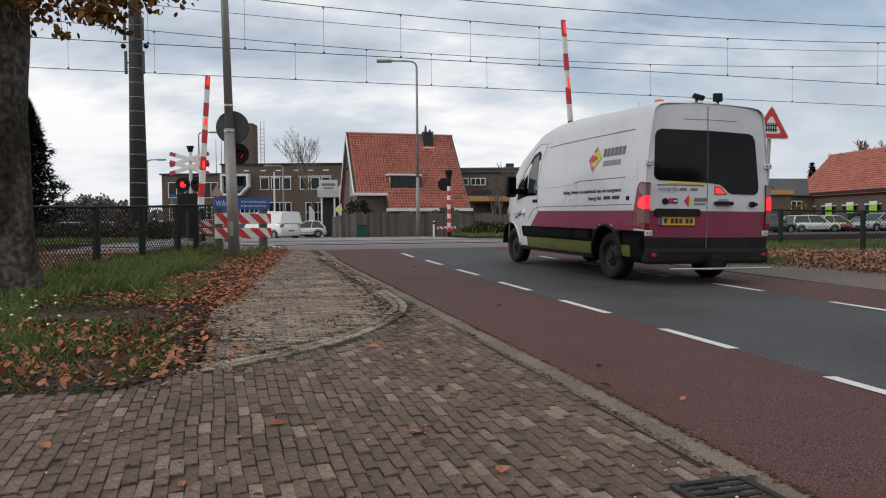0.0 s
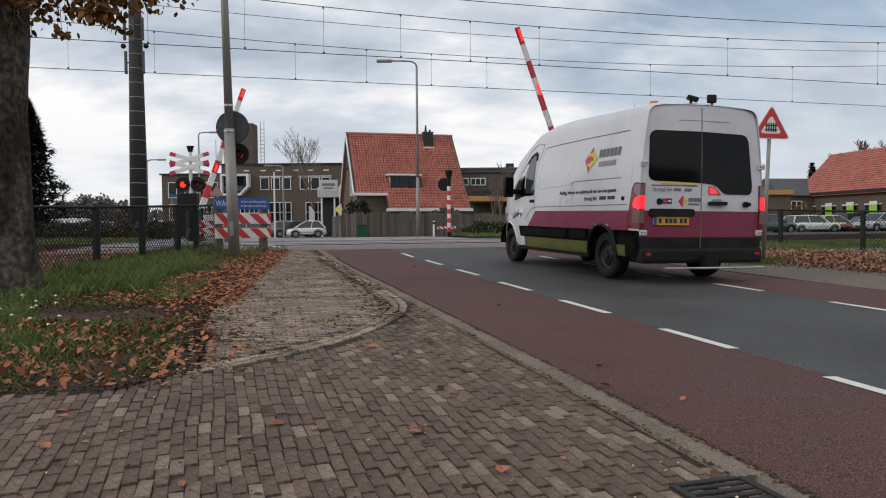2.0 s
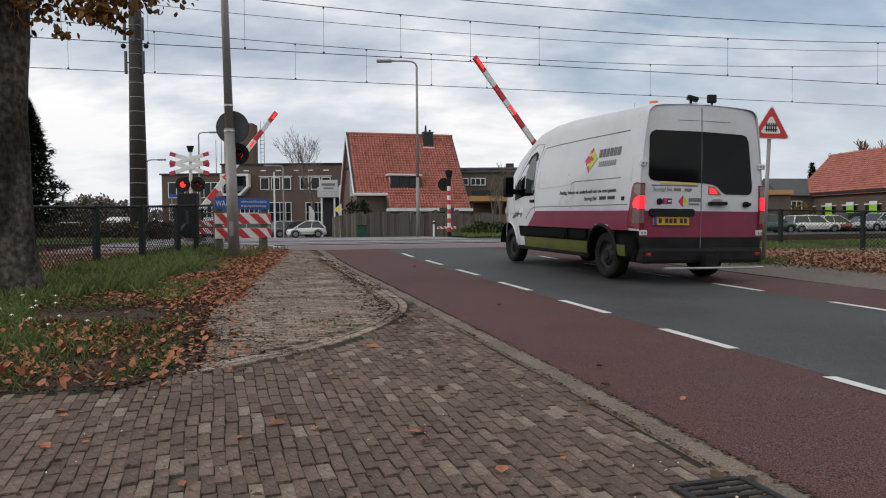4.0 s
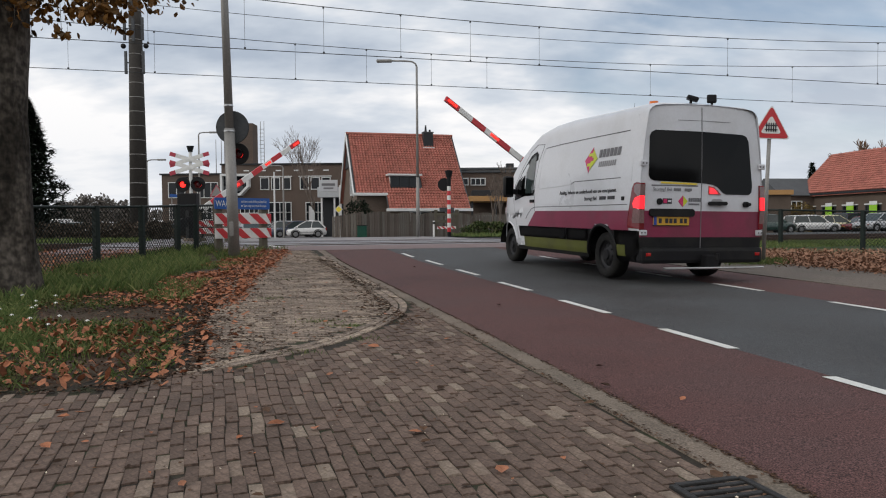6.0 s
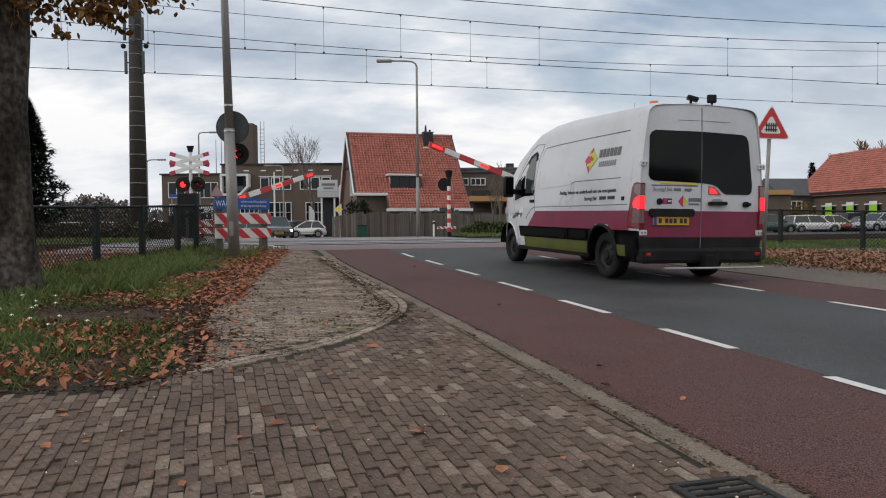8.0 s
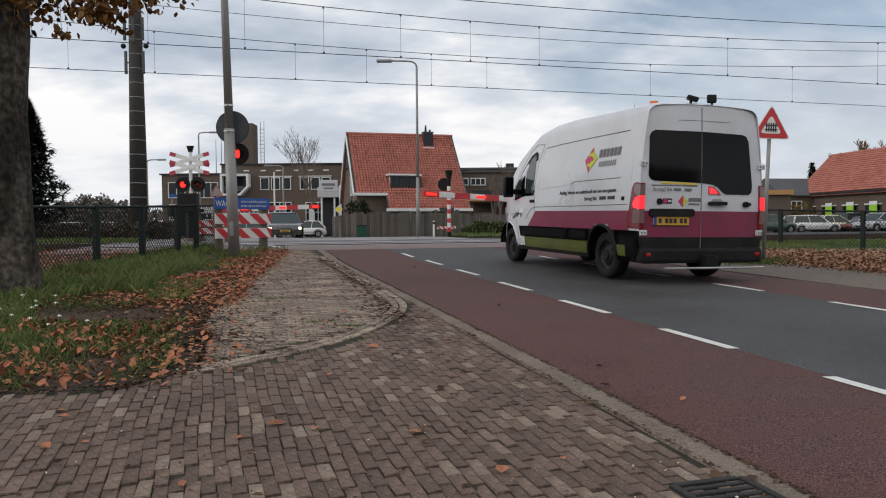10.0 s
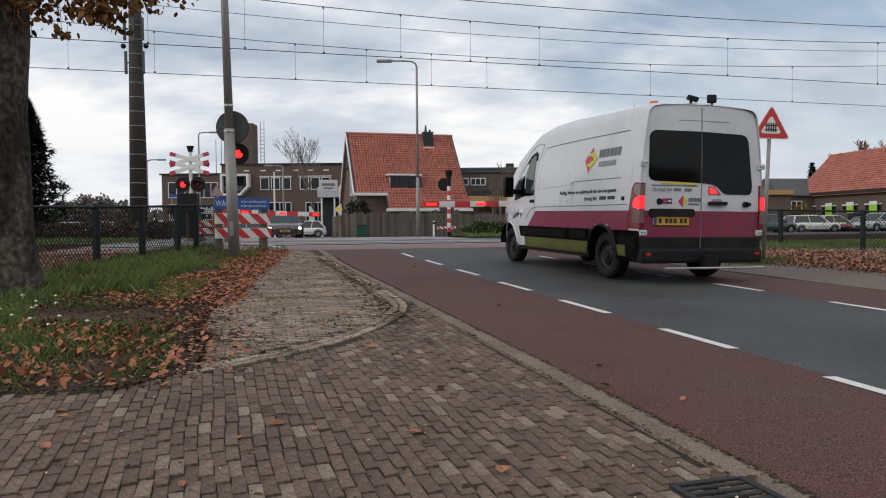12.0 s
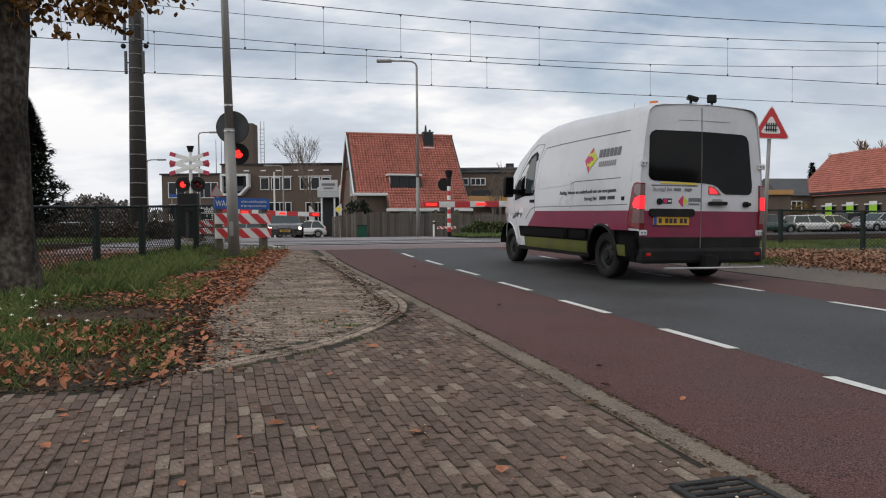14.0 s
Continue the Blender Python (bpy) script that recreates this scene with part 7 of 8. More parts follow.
    for i in range(60):
        y = RND.uniform(2.4, 12)
        x = RND.uniform(-2.0, 1.4 - 0.28 * y)
        leaf_quads(verts, faces, (x, y, land(x, y) + 0.008), 0.015 + 0.07 * RND.random() ** 2, 0.1, RND)
    for x, y, size in ((0.22, 2.68, 0.075), (-1.69, 2.96, 0.06), (0.03, 5.5, 0.1), (-0.52, 5.2, 0.1), (-0.6, 5.25, 0.07), (1.26, 3.7, 0.05), (-0.7, 4.3, 0.06), (-1.85, 3.4, 0.06), (-0.96, 2.55, 0.04)):
        leaf_quads(verts, faces, (x, y, land(x, y) + 0.008), size, 0.15, RND)
    ob = raw("fallen_leaves", verts, faces, LEAF_FALL)
    tagged(ob, "single orange leaves lying on the bricks", "leaves", kind="stuff")
    verts, faces = [], []
    for i in range(170):
        y = 2.2 + 5 * RND.random() ** 1.5
        x = RND.uniform(-0.6 * y, 1.75 - 0.28 * y)
        if y > 3.7 and x < edge_x(y):
            continue
        leaf_quads(verts, faces, (x, y, land(x, y) + 0.006), RND.uniform(0.005, 0.014), 0.3, RND)
    ob = raw("pale_crumbs", verts, faces, mat("pale_crumb", (0.5, 0.44, 0.34), 0.8, var=0.3, rnd=0.4))
    tagged(ob, "small pale crumbs and seeds on the bricks", "litter", kind="stuff")


fallen_leaves()


def grass_and_weeds():
    verts, faces = [], []

    def blade(x, y, h, w, lean):
        a = RND.uniform(0, 2 * math.pi)
        z = land(x, y) - 0.01
        dx, dy = math.cos(a) * w, math.sin(a) * w
        lx, ly = RND.gauss(0, lean) * h, RND.gauss(0, lean) * h
        k = len(verts)
        verts.extend([(x - dx, y - dy, z), (x + dx, y + dy, z), (x + dx * 0.7 + lx * 0.4, y + dy * 0.7 + ly * 0.4, z + h * 0.6), (x + lx, y + ly, z + h)])
        faces.append((k, k + 1, k + 2))
        faces.append((k, k + 2, k + 3))
    for i in range(60000):
        y = RND.uniform(4.1, 17.5)
        x = edge_x(y) - 0.25 - RND.random() ** 1.1 * 5.2
        n = noise.noise(Vector((x * 0.9, y * 0.6, 5.0)))
        if y < 7.5 and n < 0.08 or x < -6.45 or bare(x, y):
            continue
        if n < -0.25:
            continue
        blade(x, y, RND.uniform(0.06, 0.17) * (1.3 if y > 7.5 and x < edge_x(y) - 0.9 else 0.65), RND.uniform(0.003, 0.006), 0.35)
    for i in range(16000):
        v = RND.uniform(9, 24)
        u = RND.uniform(15.8, 18.2)
        x, y = uv(u, v)
        blade(x, y, RND.uniform(0.03, 0.09), 0.007, 0.4)
    for i in range(9000):
        v, u = RND.uniform(-14, -4.9), RND.uniform(17.2, 19.2)
        x, y = uv(u, v)
        blade(x, y, RND.uniform(0.06, 0.2), 0.008, 0.35)
    for i in range(6000):
        v, u = RND.uniform(9.1, 18), RND.uniform(28.7, 33)
        x, y = uv(u, v)
        blade(x, y, RND.uniform(0.05, 0.25), 0.015, 0.35)
    for i in range(9000):
        v, u = RND.uniform(-16, -3.9), RND.uniform(26.4, 30.8)
        x, y = uv(u, v)
        blade(x, y, RND.uniform(0.05, 0.2), 0.014, 0.35)
    # longer grass round the foot of the tree, and thin tufts between the weeds
    for i in range(7000):
        y = RND.uniform(5.2, 7.9)
        x = -0.575 * y - 0.05 - abs(RND.gauss(0, 0.5))
        if not bare(x, y):
            blade(x, y, RND.uniform(0.03, 0.11), RND.uniform(0.002, 0.004), 0.5)
    for i in range(7000):
        y = RND.uniform(3.95, 6.6)
        x = edge_x(y) - 0.12 - RND.random() * 2.6
        if noise.noise(Vector((x * 2.4, y * 2.4, 1.0))) > 0.08 and not bare(x, y):
            blade(x, y, RND.uniform(0.02, 0.08), 0.003, 0.7)
    # tufts round posts and in the joints of the path
    for cx, cy, n, s in ((6.1, 13.45, 500, 0.28), (-4.46, 15.08, 300, 0.25), (-5.28, 16.6, 300, 0.3), (-4.42, 17.37, 200, 0.3), (-1.15, 6.45, 120, 0.10), (-0.85, 6.2, 100, 0.08), (-2.0, 8.2, 80, 0.1), (-1.0, 5.0, 70, 0.09), (-0.6, 5.55, 60, 0.08), (-2.3, 10.5, 90, 0.12), (5.6, 13.2, 200, 0.35)):
        for i in range(n):
            x, y = cx + RND.gauss(0, s), cy + RND.gauss(0, s * 0.6)
            blade(x, y, RND.uniform(0.04, 0.16) if n > 150 else RND.uniform(0.015, 0.04), 0.004, 0.5)
    ob = raw("grass", verts, faces, GRASS)
    tagged(ob, "rough green grass on the verges", "grass", kind="stuff")
    verts, faces = [], []
    for i in range(34000):
        y = RND.uniform(3.76, 8.8)
        x = edge_x(y) - 0.16 - RND.random() * 3.2 - (0.3 * RND.random())
        if noise.noise(Vector((x * 1.4, y * 1.4, 9.0))) < 0.02 or RND.random() < 0.75 * (1 - ease((y - 3.8) / 0.9)) or bare(x, y):
            continue
        leaf_quads(verts, faces, (x, y, land(x, y) + RND.uniform(0.0, 0.06)), RND.uniform(0.01, 0.026), 0.7, RND)
    ob = raw("weeds", verts, faces, WEED)
    tagged(ob, "low green weeds and clover on the soil", "weeds", kind="stuff")
    for i in range(16):
        y = RND.uniform(5.4, 7.2)
        x = -0.585 * y + RND.gauss(-0.05, 0.28)
        f = thing("wild_flower", pose(x, y, land(x, y)), "small white wild flower on a thin stalk", "flower", "white flowers")
        h = RND.uniform(0.10, 0.19)
        bm = BM()
        tube(bm, (0, 0, 0), (0.01, 0, h), 0.002, n=4)
        part("stalk", bm, GRASS, f)
        bm = BM()
        for k in range(5):
            t = 2 * math.pi * k / 5
            bm.faces.new([bm.verts.new(q) for q in ((0.01, 0, h + 0.012), (0.01 + 0.014 * math.cos(t - 0.5), 0.014 * math.sin(t - 0.5), h + 0.004), (0.01 + 0.02 * math.cos(t), 0.02 * math.sin(t), h - 0.006), (0.01 + 0.014 * math.cos(t + 0.5), 0.014 * math.sin(t + 0.5), h + 0.004))])
        part("bloom", bm, PETAL, f)


grass_and_weeds()


def make_near_tree():
    x, y = (-5.259), 8.3
    z0 = land(x, y)
    t = thing("street_tree", pose(x, y, z0), "old street tree with rough grey trunk and yellow-brown leaves", "tree")
    bm = BM()
    n, rows = 72, []
    hs = [-0.1, 0.0, 0.05] + [0.1 + 0.1 * i for i in range(42)]
    for h in hs:
        r = 0.352 + 0.20 * math.exp(-max(0, h) * 1.7) + 0.06 * max(0, h - 2.2)
        ring = []
        for j in range(n):
            a = 2 * math.pi * j / n
            rr_ = r * (1 + 0.05 * math.sin(5 * a + 1) * math.exp(-max(0, h)) + 0.05 * noise.noise(Vector((math.cos(a) * 1.5, math.sin(a) * 1.5, h * 1.2))) + 0.035 * noise.noise(Vector((math.cos(a) * 6, math.sin(a) * 6, h * 2.2))) + 0.018 * noise.noise(Vector((math.cos(a) * 16, math.sin(a) * 16, h * 5))))
            cx = 0.01 * math.sin(h * 1.1)
            ring.append(bm.verts.new((cx + rr_ * math.cos(a), rr_ * math.sin(a), h)))
        rows.append(ring)
    for a, b in zip(rows, rows[1:]):
        for j in range(n):
            bm.faces.new((a[j], a[(j + 1) % n], b[(j + 1) % n], b[j]))
    part("trunk", bm, mat("dark_bark", (0.03, 0.025, 0.0195), 0.95, speckle=(14, 0.45), var=0.7, scale=2.2, fine=24, bump=0.8, bdist=0.03, stretch=(1, 1, 0.4), stain=(0.075, 0.065, 0.054)), t, smooth=True)
    tips = []
    limbs = [[(0.1, 0, 3.6), (0.7, -0.2, 4.3), (1.4, -0.4, 4.6), (2.3, -0.3, 4.55)], [(-0.1, 0, 3.8), (-0.4, 0.3, 5.2), (-0.6, 0.4, 6.8)], [(0.1, 0.1, 3.8), (0.6, 0.8, 5.0), (1.0, 1.4, 6.2)], [(0.0, -0.1, 3.8), (0.2, -0.9, 4.9), (0.4, -1.6, 5.8)], [(0.1, 0.1, 4.0), (0.3, 0.2, 5.6), (0.5, 0.2, 7.5)]]
    for i, l in enumerate(limbs):
        bm = BM()
        pipe(bm, l, 0.14, 8, 0.03)
        part("limb", bm, BARK, t, smooth=True)
        tips += l[1:]
    # twigs and leaves
    tw = BM()
    verts, faces = [], []
    def cluster(c, spread, count, size):
        for i in range(count):
            p = (c[0] + RND.gauss(0, spread[0]), c[1] + RND.gauss(0, spread[1]), c[2] + RND.gauss(0, spread[2]))
            k0 = len(verts)
            leaf_quads(verts, faces, (0, 0, 0), RND.uniform(size * 0.7, size * 1.2), 0.2, RND)
            # leaves hang: turn them on edge
            m = Euler((RND.uniform(-0.6, 0.6) + 1.4, RND.uniform(-0.5, 0.5), RND.uniform(0, 6.28))).to_matrix()
            for j in range(k0, len(verts)):
                verts[j] = tuple(m @ Vector(verts[j]) + Vector(p))
    # hanging sprays over the verge, in the camera's upper left
    for c, s, n_ in (((0.55, -0.2, 3.62), 0.13, 30), ((0.75, -0.3, 3.55), 0.12, 22), ((1.0, -0.2, 3.57), 0.13, 40), ((1.25, -0.3, 3.52), 0.13, 40), ((1.45, -0.3, 3.42), 0.10, 44), ((1.5, -0.3, 3.27), 0.055, 14), ((1.7, -0.25, 3.52), 0.10, 26), ((1.95, -0.3, 3.56), 0.08, 14), ((2.2, -0.3, 3.6), 0.07, 9), ((0.32, -0.2, 3.5), 0.08, 12), ((0.45, -0.25, 3.3), 0.035, 4), ((1.0, -0.3, 3.12), 0.035, 5), ((2.35, -0.3, 3.62), 0.05, 5), ((1.98, -0.3, 3.42), 0.02, 2)):
        c = (c[0], c[1], c[2] - 0.13)
        cluster(c, (s * 1.15, 0.18, s), int(n_ * 2.6), 0.095)
        top = (c[0] * 0.95, c[1], 4.5)
        tube(tw, top, (c[0], c[1], c[2]), 0.006, 0.003, 4)
    for px, pz in ((2.5, 3.5), (1.9, 3.38), (2.75, 3.55)):
        pipe(tw, [(px - 0.25, -0.3, 4.2), (px - 0.2, -0.3, pz + 0.1), (px, -0.3, pz), (px + 0.22, -0.3, pz + 0.06)], 0.004, 4, 0.002)
    for l in tips:
        for i in range(3):
            cluster((l[0] + RND.gauss(0, 0.5), l[1] + RND.gauss(0, 0.5), l[2] + RND.uniform(0.35, 0.9)), (0.4, 0.4, 0.25), 60, 0.12)
    part("twigs", tw, BARK, t)["kind"] = "stuff"
    raw("crown", verts, faces, LEAF_TREE, t)["kind"] = "stuff"


make_near_tree()


def bare_tree(name, x, y, tall, label, seed, spread=0.32, trunk=0.16, fork=0.3, material=None, depth=5, twig=0.012):
    rnd = random.Random(seed)
    t = thing(name, pose(x, y, land(x, y)), label, "tree", "bare trees")
    bm, bt = BM(), BM()

    def grow(p, d, length, r, lev):
        q = p + d * length
        q += Vector((rnd.gauss(0, 0.03), rnd.gauss(0, 0.03), 0)) * length
        tube(bm if lev < 2 else bt, p, q, max(r, twig), max(r * 0.68, twig * 0.8), 8 if lev < 2 else 4, False)
        if lev == depth:
            return
        for k in range(rnd.choice((2, 3, 3)) if lev else 4):
            a = rnd.uniform(0, 2 * math.pi)
            s = spread * rnd.uniform(0.6, 1.3)
            nd = (d + Vector((math.cos(a) * s, math.sin(a) * s, rnd.uniform(-0.05, 0.2)))).normalized()
            grow(p.lerp(q, rnd.uniform(0.55, 1.0)), nd, length * rnd.uniform(0.62, 0.82), r * 0.6, lev + 1)
    grow(Vector((0, 0, -0.05)), Vector((0, 0, 1)), tall * fork, trunk, 0)
    part("trunk", bm, material or TWIG, t)
    part("crown", bt, material or TWIG, t)["kind"] = "stuff"


bare_tree("bare_tree", -12.0, 66, 16.3, "leafless young tree before the brown building", 3, 0.42, 0.085, 0.23, None, 6, 0.008)
for i, (px, d, h) in enumerate(((884, 42, 5.0), (905, 43, 5.4), (872, 44, 4.4))):
    bare_tree("sapling", (px - 784) / 1250 * d, d, h, "leafless sapling beside the board fence", 20 + i, 0.2, 0.05, 0.3, None, 5, 0.010)
bare_tree("bare_tree", 59.6, 95, 15.5, "wide leafless tree behind the shop", 8, 0.5, 0.35, 0.28, mat("russet_twigs", (0.2, 0.13, 0.09), 0.9, bump=0), 6, 0.055)
bare_tree("bare_tree", 53.773, 110, 9.5, "distant leafless tree behind the roofs", 12, 0.5, 0.3, 0.28, None, 5, 0.04)


def conifer(x, y, tall, wide, label, seed, blade=0.28, rows=1500):
    rnd = random.Random(seed)
    t = thing("conifer", pose(x, y, land(x, y)), label, "tree")
    bm = BM()
    tube(bm, (0, 0, 0), (0, 0, tall * 0.95), 0.2, 0.03, 8)
    part("trunk", bm, BARK, t)
    verts, faces = [], []
    for i in range(rows):
        h = rnd.random() ** 0.8
        r = wide * (1 - h) ** 0.8 * math.sqrt(rnd.random()) 
        a = rnd.uniform(0, 6.283)
        r *= 1 + 0.55 * noise.noise(Vector((h * 7, math.cos(a) * 2, math.sin(a) * 2 + seed)))
        c = Vector((math.cos(a) * r, math.sin(a) * r, 0.3 + h * (tall - 0.3)))
        for j in range(4):
            d = Vector((math.cos(a) + rnd.gauss(0, 0.6), math.sin(a) + rnd.gauss(0, 0.6), rnd.uniform(-0.5, 0.5))).normalized() * blade * rnd.uniform(0.6, 1.2)
            s = d.cross(Vector((0, 0, 1))).normalized() * blade * 0.25
            k = len(verts)
            verts += [tuple(c - s), tuple(c + s), tuple(c + d)]
            faces.append((k, k + 1, k + 2))
    raw("crown", verts, faces, CONIFER, t)["kind"] = "stuff"


conifer(-20.05, 34, 6.9, 2.2, "dark evergreen conifer beyond the railway", 4, 0.3, 6000)
conifer(-22.266, 36, 7.6, 2.2, "dark evergreen conifer beyond the railway", 6, 0.3, 6000)
conifer(62.596, 120, 11.0, 2.2, "distant dark conifer behind the shop", 5, 0.6, 700)
conifer(66.503, 125, 9.0, 2.4, "distant dark conifer behind the shop", 9, 0.6, 700)


def bush(x, y, w, d, h, label, seed, material, leaf=0.07, count=2500, name="shrub"):
    rnd = random.Random(seed)
    t = thing(name, pose(x, y, land(x, y)), label, "shrub", "shrubs")
    bm = BM()
    for i in range(7):
        a = rnd.uniform(0, 6.28)
        tube(bm, (0, 0, 0), (math.cos(a) * w * 0.3, math.sin(a) * d * 0.3, h * rnd.uniform(0.5, 0.85)), 0.02, 0.008, 5)
    part("stems", bm, BARK, t)["kind"] = "stuff"
    verts, faces = [], []
    for i in range(count):
        a, e = rnd.uniform(0, 6.283), rnd.random()
        k = 0.55 + 0.45 * rnd.random() + 0.25 * noise.noise(Vector((math.cos(a) * 2, math.sin(a) * 2, e * 3 + seed)))
        c = (math.cos(a) * w / 2 * k * math.sqrt(1 - e * e * 0.8), math.sin(a) * d / 2 * k * math.sqrt(1 - e * e * 0.8), h * e * (0.7 + 0.4 * k))
        leaf_quads(verts, faces, c, leaf * rnd.uniform(0.7, 1.3), 0.7, rnd)
    raw("foliage", verts, faces, material, t)["kind"] = "stuff"


bush(2.064, 33, 2.6, 1.4, 0.62, "low green shrub on the far verge", 1, SHRUB, 0.08, 3000)
bush(-5.238, 44, 2.2, 1.2, 2.2, "dark shrub behind the board fence", 2, CONIFER, 0.1, 2500)
bush(33.478, 66, 3.2, 2.0, 2.6, "yellowing shrub beside the hut", 3, mat("yellow_shrub", (0.17, 0.12, 0.04), 0.85, var=0.4, rnd=0.4), 0.12, 2000)
for i, (px, w, h) in enumerate(((70, 4, 0.75), (130, 4, 0.7), (190, 4, 0.8), (240, 3, 0.7), (290, 3, 0.75))):
    d = 33.0
    bush((px - 784) / 1250 * d, d, w, 1.6, h, "dark bare hedge beyond the railings", 30 + i, mat("dark_hedge", (0.085, 0.066, 0.05), 0.9, var=0.4, rnd=0.4) if i == 0 else bpy.data.materials["dark_hedge"], 0.1, 2200, "hedge")
# far bare woods along the horizon
for i, (px, d, w, h) in enumerate(((165, 110, 9, 5.6), (205, 115, 8, 5.0), (130, 120, 8, 5.2), (40, 120, 14, 6))):
    bush((px - 784) / 1250 * d, d, w, 5, h, "distant grey copse of leafless trees", 50 + i, FAR_SCRUB, 0.35, 2600, "copse")


def far_woods():
    verts, faces = [], []
    for i in range(9000):
        x = RND.uniform(-420, 420)
        y = 330 + RND.uniform(0, 60)
        h = 7 + 4 * noise.noise(Vector((x * 0.03, 0, 2)))
        leaf_quads(verts, faces, (x, y, RND.random() ** 0.7 * h), RND.uniform(1.5, 3.5), 0.8, RND)
    ob = raw("far_woods", verts, faces, FAR_SCRUB)
    tagged(ob, "far leafless woods along the horizon", "woods", kind="stuff")


far_woods()



# ---- brick paving, gutter, kerb, drain: the pieces last ----
def paving():
    rnd = random.Random(21)
    bed = sheet("paving_bed", [[(-9 + (1.83 - 0.28 * y + 9) * k, y) for k in (0, 0.2, 0.4, 0.55, 0.7, 0.8, 0.9, 1)] if y < 3.8 else
                               [(edge_x(y) - 0.3 + (1.83 - 0.28 * y - edge_x(y) + 0.3) * k, y) for k in (0, 0.2, 0.4, 0.55, 0.7, 0.8, 0.9, 1)] for y in steps(-6, 17.6, 0.2)],
                JOINT, -0.003, "sand bed and joints of the brick paving", "paving bed")
    fore = tagged(new("forecourt_paving"), "brown clay brick paving laid along the road", "brick paving", kind="structure")
    path = tagged(new("footpath_paving"), "worn grey-brown brick footpath laid across", "brick paving", kind="structure")

    def brick_verts(l, w, h, ch=0.003):
        a, b = l / 2, w / 2
        v = [(-a, -b, -0.03), (a, -b, -0.03), (a, b, -0.03), (-a, b, -0.03), (-a, -b, h - ch), (a, -b, h - ch), (a, b, h - ch), (-a, b, h - ch),
             (-a + ch, -b + ch, h), (a - ch, -b + ch, h), (a - ch, b - ch, h), (-a + ch, b - ch, h)]
        f = [(8, 9, 10, 11)]
        for i in range(4):
            j = (i + 1) % 4
            f += [(i, j, 4 + j, 4 + i), (4 + i, 4 + j, 8 + j, 8 + i)]
        return v, f
    LX, WX = 0.182, 0.0595
    fore_list, path_list = [], []

    def keep(x, y):
        w = x + 0.28 * y
        if w > 1.79 or y < -3.0 or x < -5.2:
            return None
        if y > 3.75 and x < edge_x(y) + 0.02:
            return None
        if y < 4.42:
            return "fore"
        xa = along(KERB_ARC, y)
        lean = 0.68 if y < 5.6 else 0.9
        if abs(x - xa) * lean < 0.125 or (y > 8.2 and x > xa):
            return None
        return "path" if x < xa else "fore"

    def course(q):
        """How far a course of bricks that starts at q leans to the side: the courses fan out."""
        return -0.268 - 0.037 * min(2.3, max(0.0, 0.95 - q))
    for i in range(-100, 60):
        q = i * WX
        k = course(q)
        n = math.hypot(k, 1)
        off = LX / 2 if i % 2 else 0
        off += rnd.gauss(0, 0.018)
        for j in range(-36, 40):
            y = 3.0 + (j * LX + off) / n
            x = q + k * (y - 3.0) + 0.014 * math.sin(y * 1.9 + i * 0.05) + 0.006 * math.sin(y * 5.3 + i * 0.31)
            if keep(x, y) == "fore":
                wide = 1 + (0.037 if q > -1.35 and q < 0.95 else 0) * (y - 3.0)
                fore_list.append((x, y, math.degrees(math.atan2(1, k)) + rnd.gauss(0, 1.3), wide))
    for i in range(15, 330):
        for j in range(-40, 22):
            sx = j * LX + (LX / 2 if i % 2 else 0) + 0.02 * math.sin(i * 1.7)
            y = i * WX + 0.045 * sx + 0.016 * math.sin(sx * 2.3 + i * 0.03)
            x = sx - 0.24 * y
            if keep(x, y) == "path":
                path_list.append((x, y, 2.6 + rnd.gauss(0, 1.4), 1.0))
    meshes = {}
    for nm, mm in (("fore", BRICK), ("path", BRICK_GREY)):
        for k in range(6):
            v, f = brick_verts(LX - 0.007 - 0.003 * (k % 3), WX - 0.0048 - 0.001 * (k % 2), 0.002 * (k - 2.5) / 2.5 + 0.003)
            v = [(a + rnd.gauss(0, 0.0012), b + rnd.gauss(0, 0.0012), z + (rnd.gauss(0, 0.0012) if z > 0 else 0)) for a, b, z in v]
            me = bpy.data.meshes.new("brick")
            me.from_pydata(v, [], f)
            me.materials.append(mm)
            meshes[nm, k] = me
    for nm, lst, parent, mm in (("fore", fore_list, fore, BRICK), ("path", path_list, path, BRICK_GREY)):
        lst.sort(key=lambda q: q[1] if q[1] > 2.3 and -1.8 < q[0] < 1.4 else q[1] + 50)
        for x, y, a, wide in lst[:300]:
            o = new("brick", meshes[nm, rnd.randrange(6)])
            o.parent = parent
            o.matrix_basis = pose(x, y, land(x, y) + rnd.gauss(0, 0.0016), rnd.gauss(0, 0.7), rnd.gauss(0, 0.5), a) @ Matrix.Diagonal((1, wide, 1, 1))
        verts, faces = [], []
        for x, y, a, wide in lst[300:]:
            v, f = brick_verts(LX - 0.007 - 0.004 * rnd.random(), (WX - 0.0048 - 0.0015 * rnd.random()) * wide, 0.003)
            m = pose(x, y, land(x, y) + rnd.gauss(0, 0.0016), rnd.gauss(0, 0.7), rnd.gauss(0, 0.5), a)
            k = len(verts)
            verts += [tuple(m @ Vector(q)) for q in v]
            faces += [tuple(k + q for q in ff) for ff in f]
        ob = raw("bricks", verts, faces, mm, parent)
        ob["kind"] = "stuff"


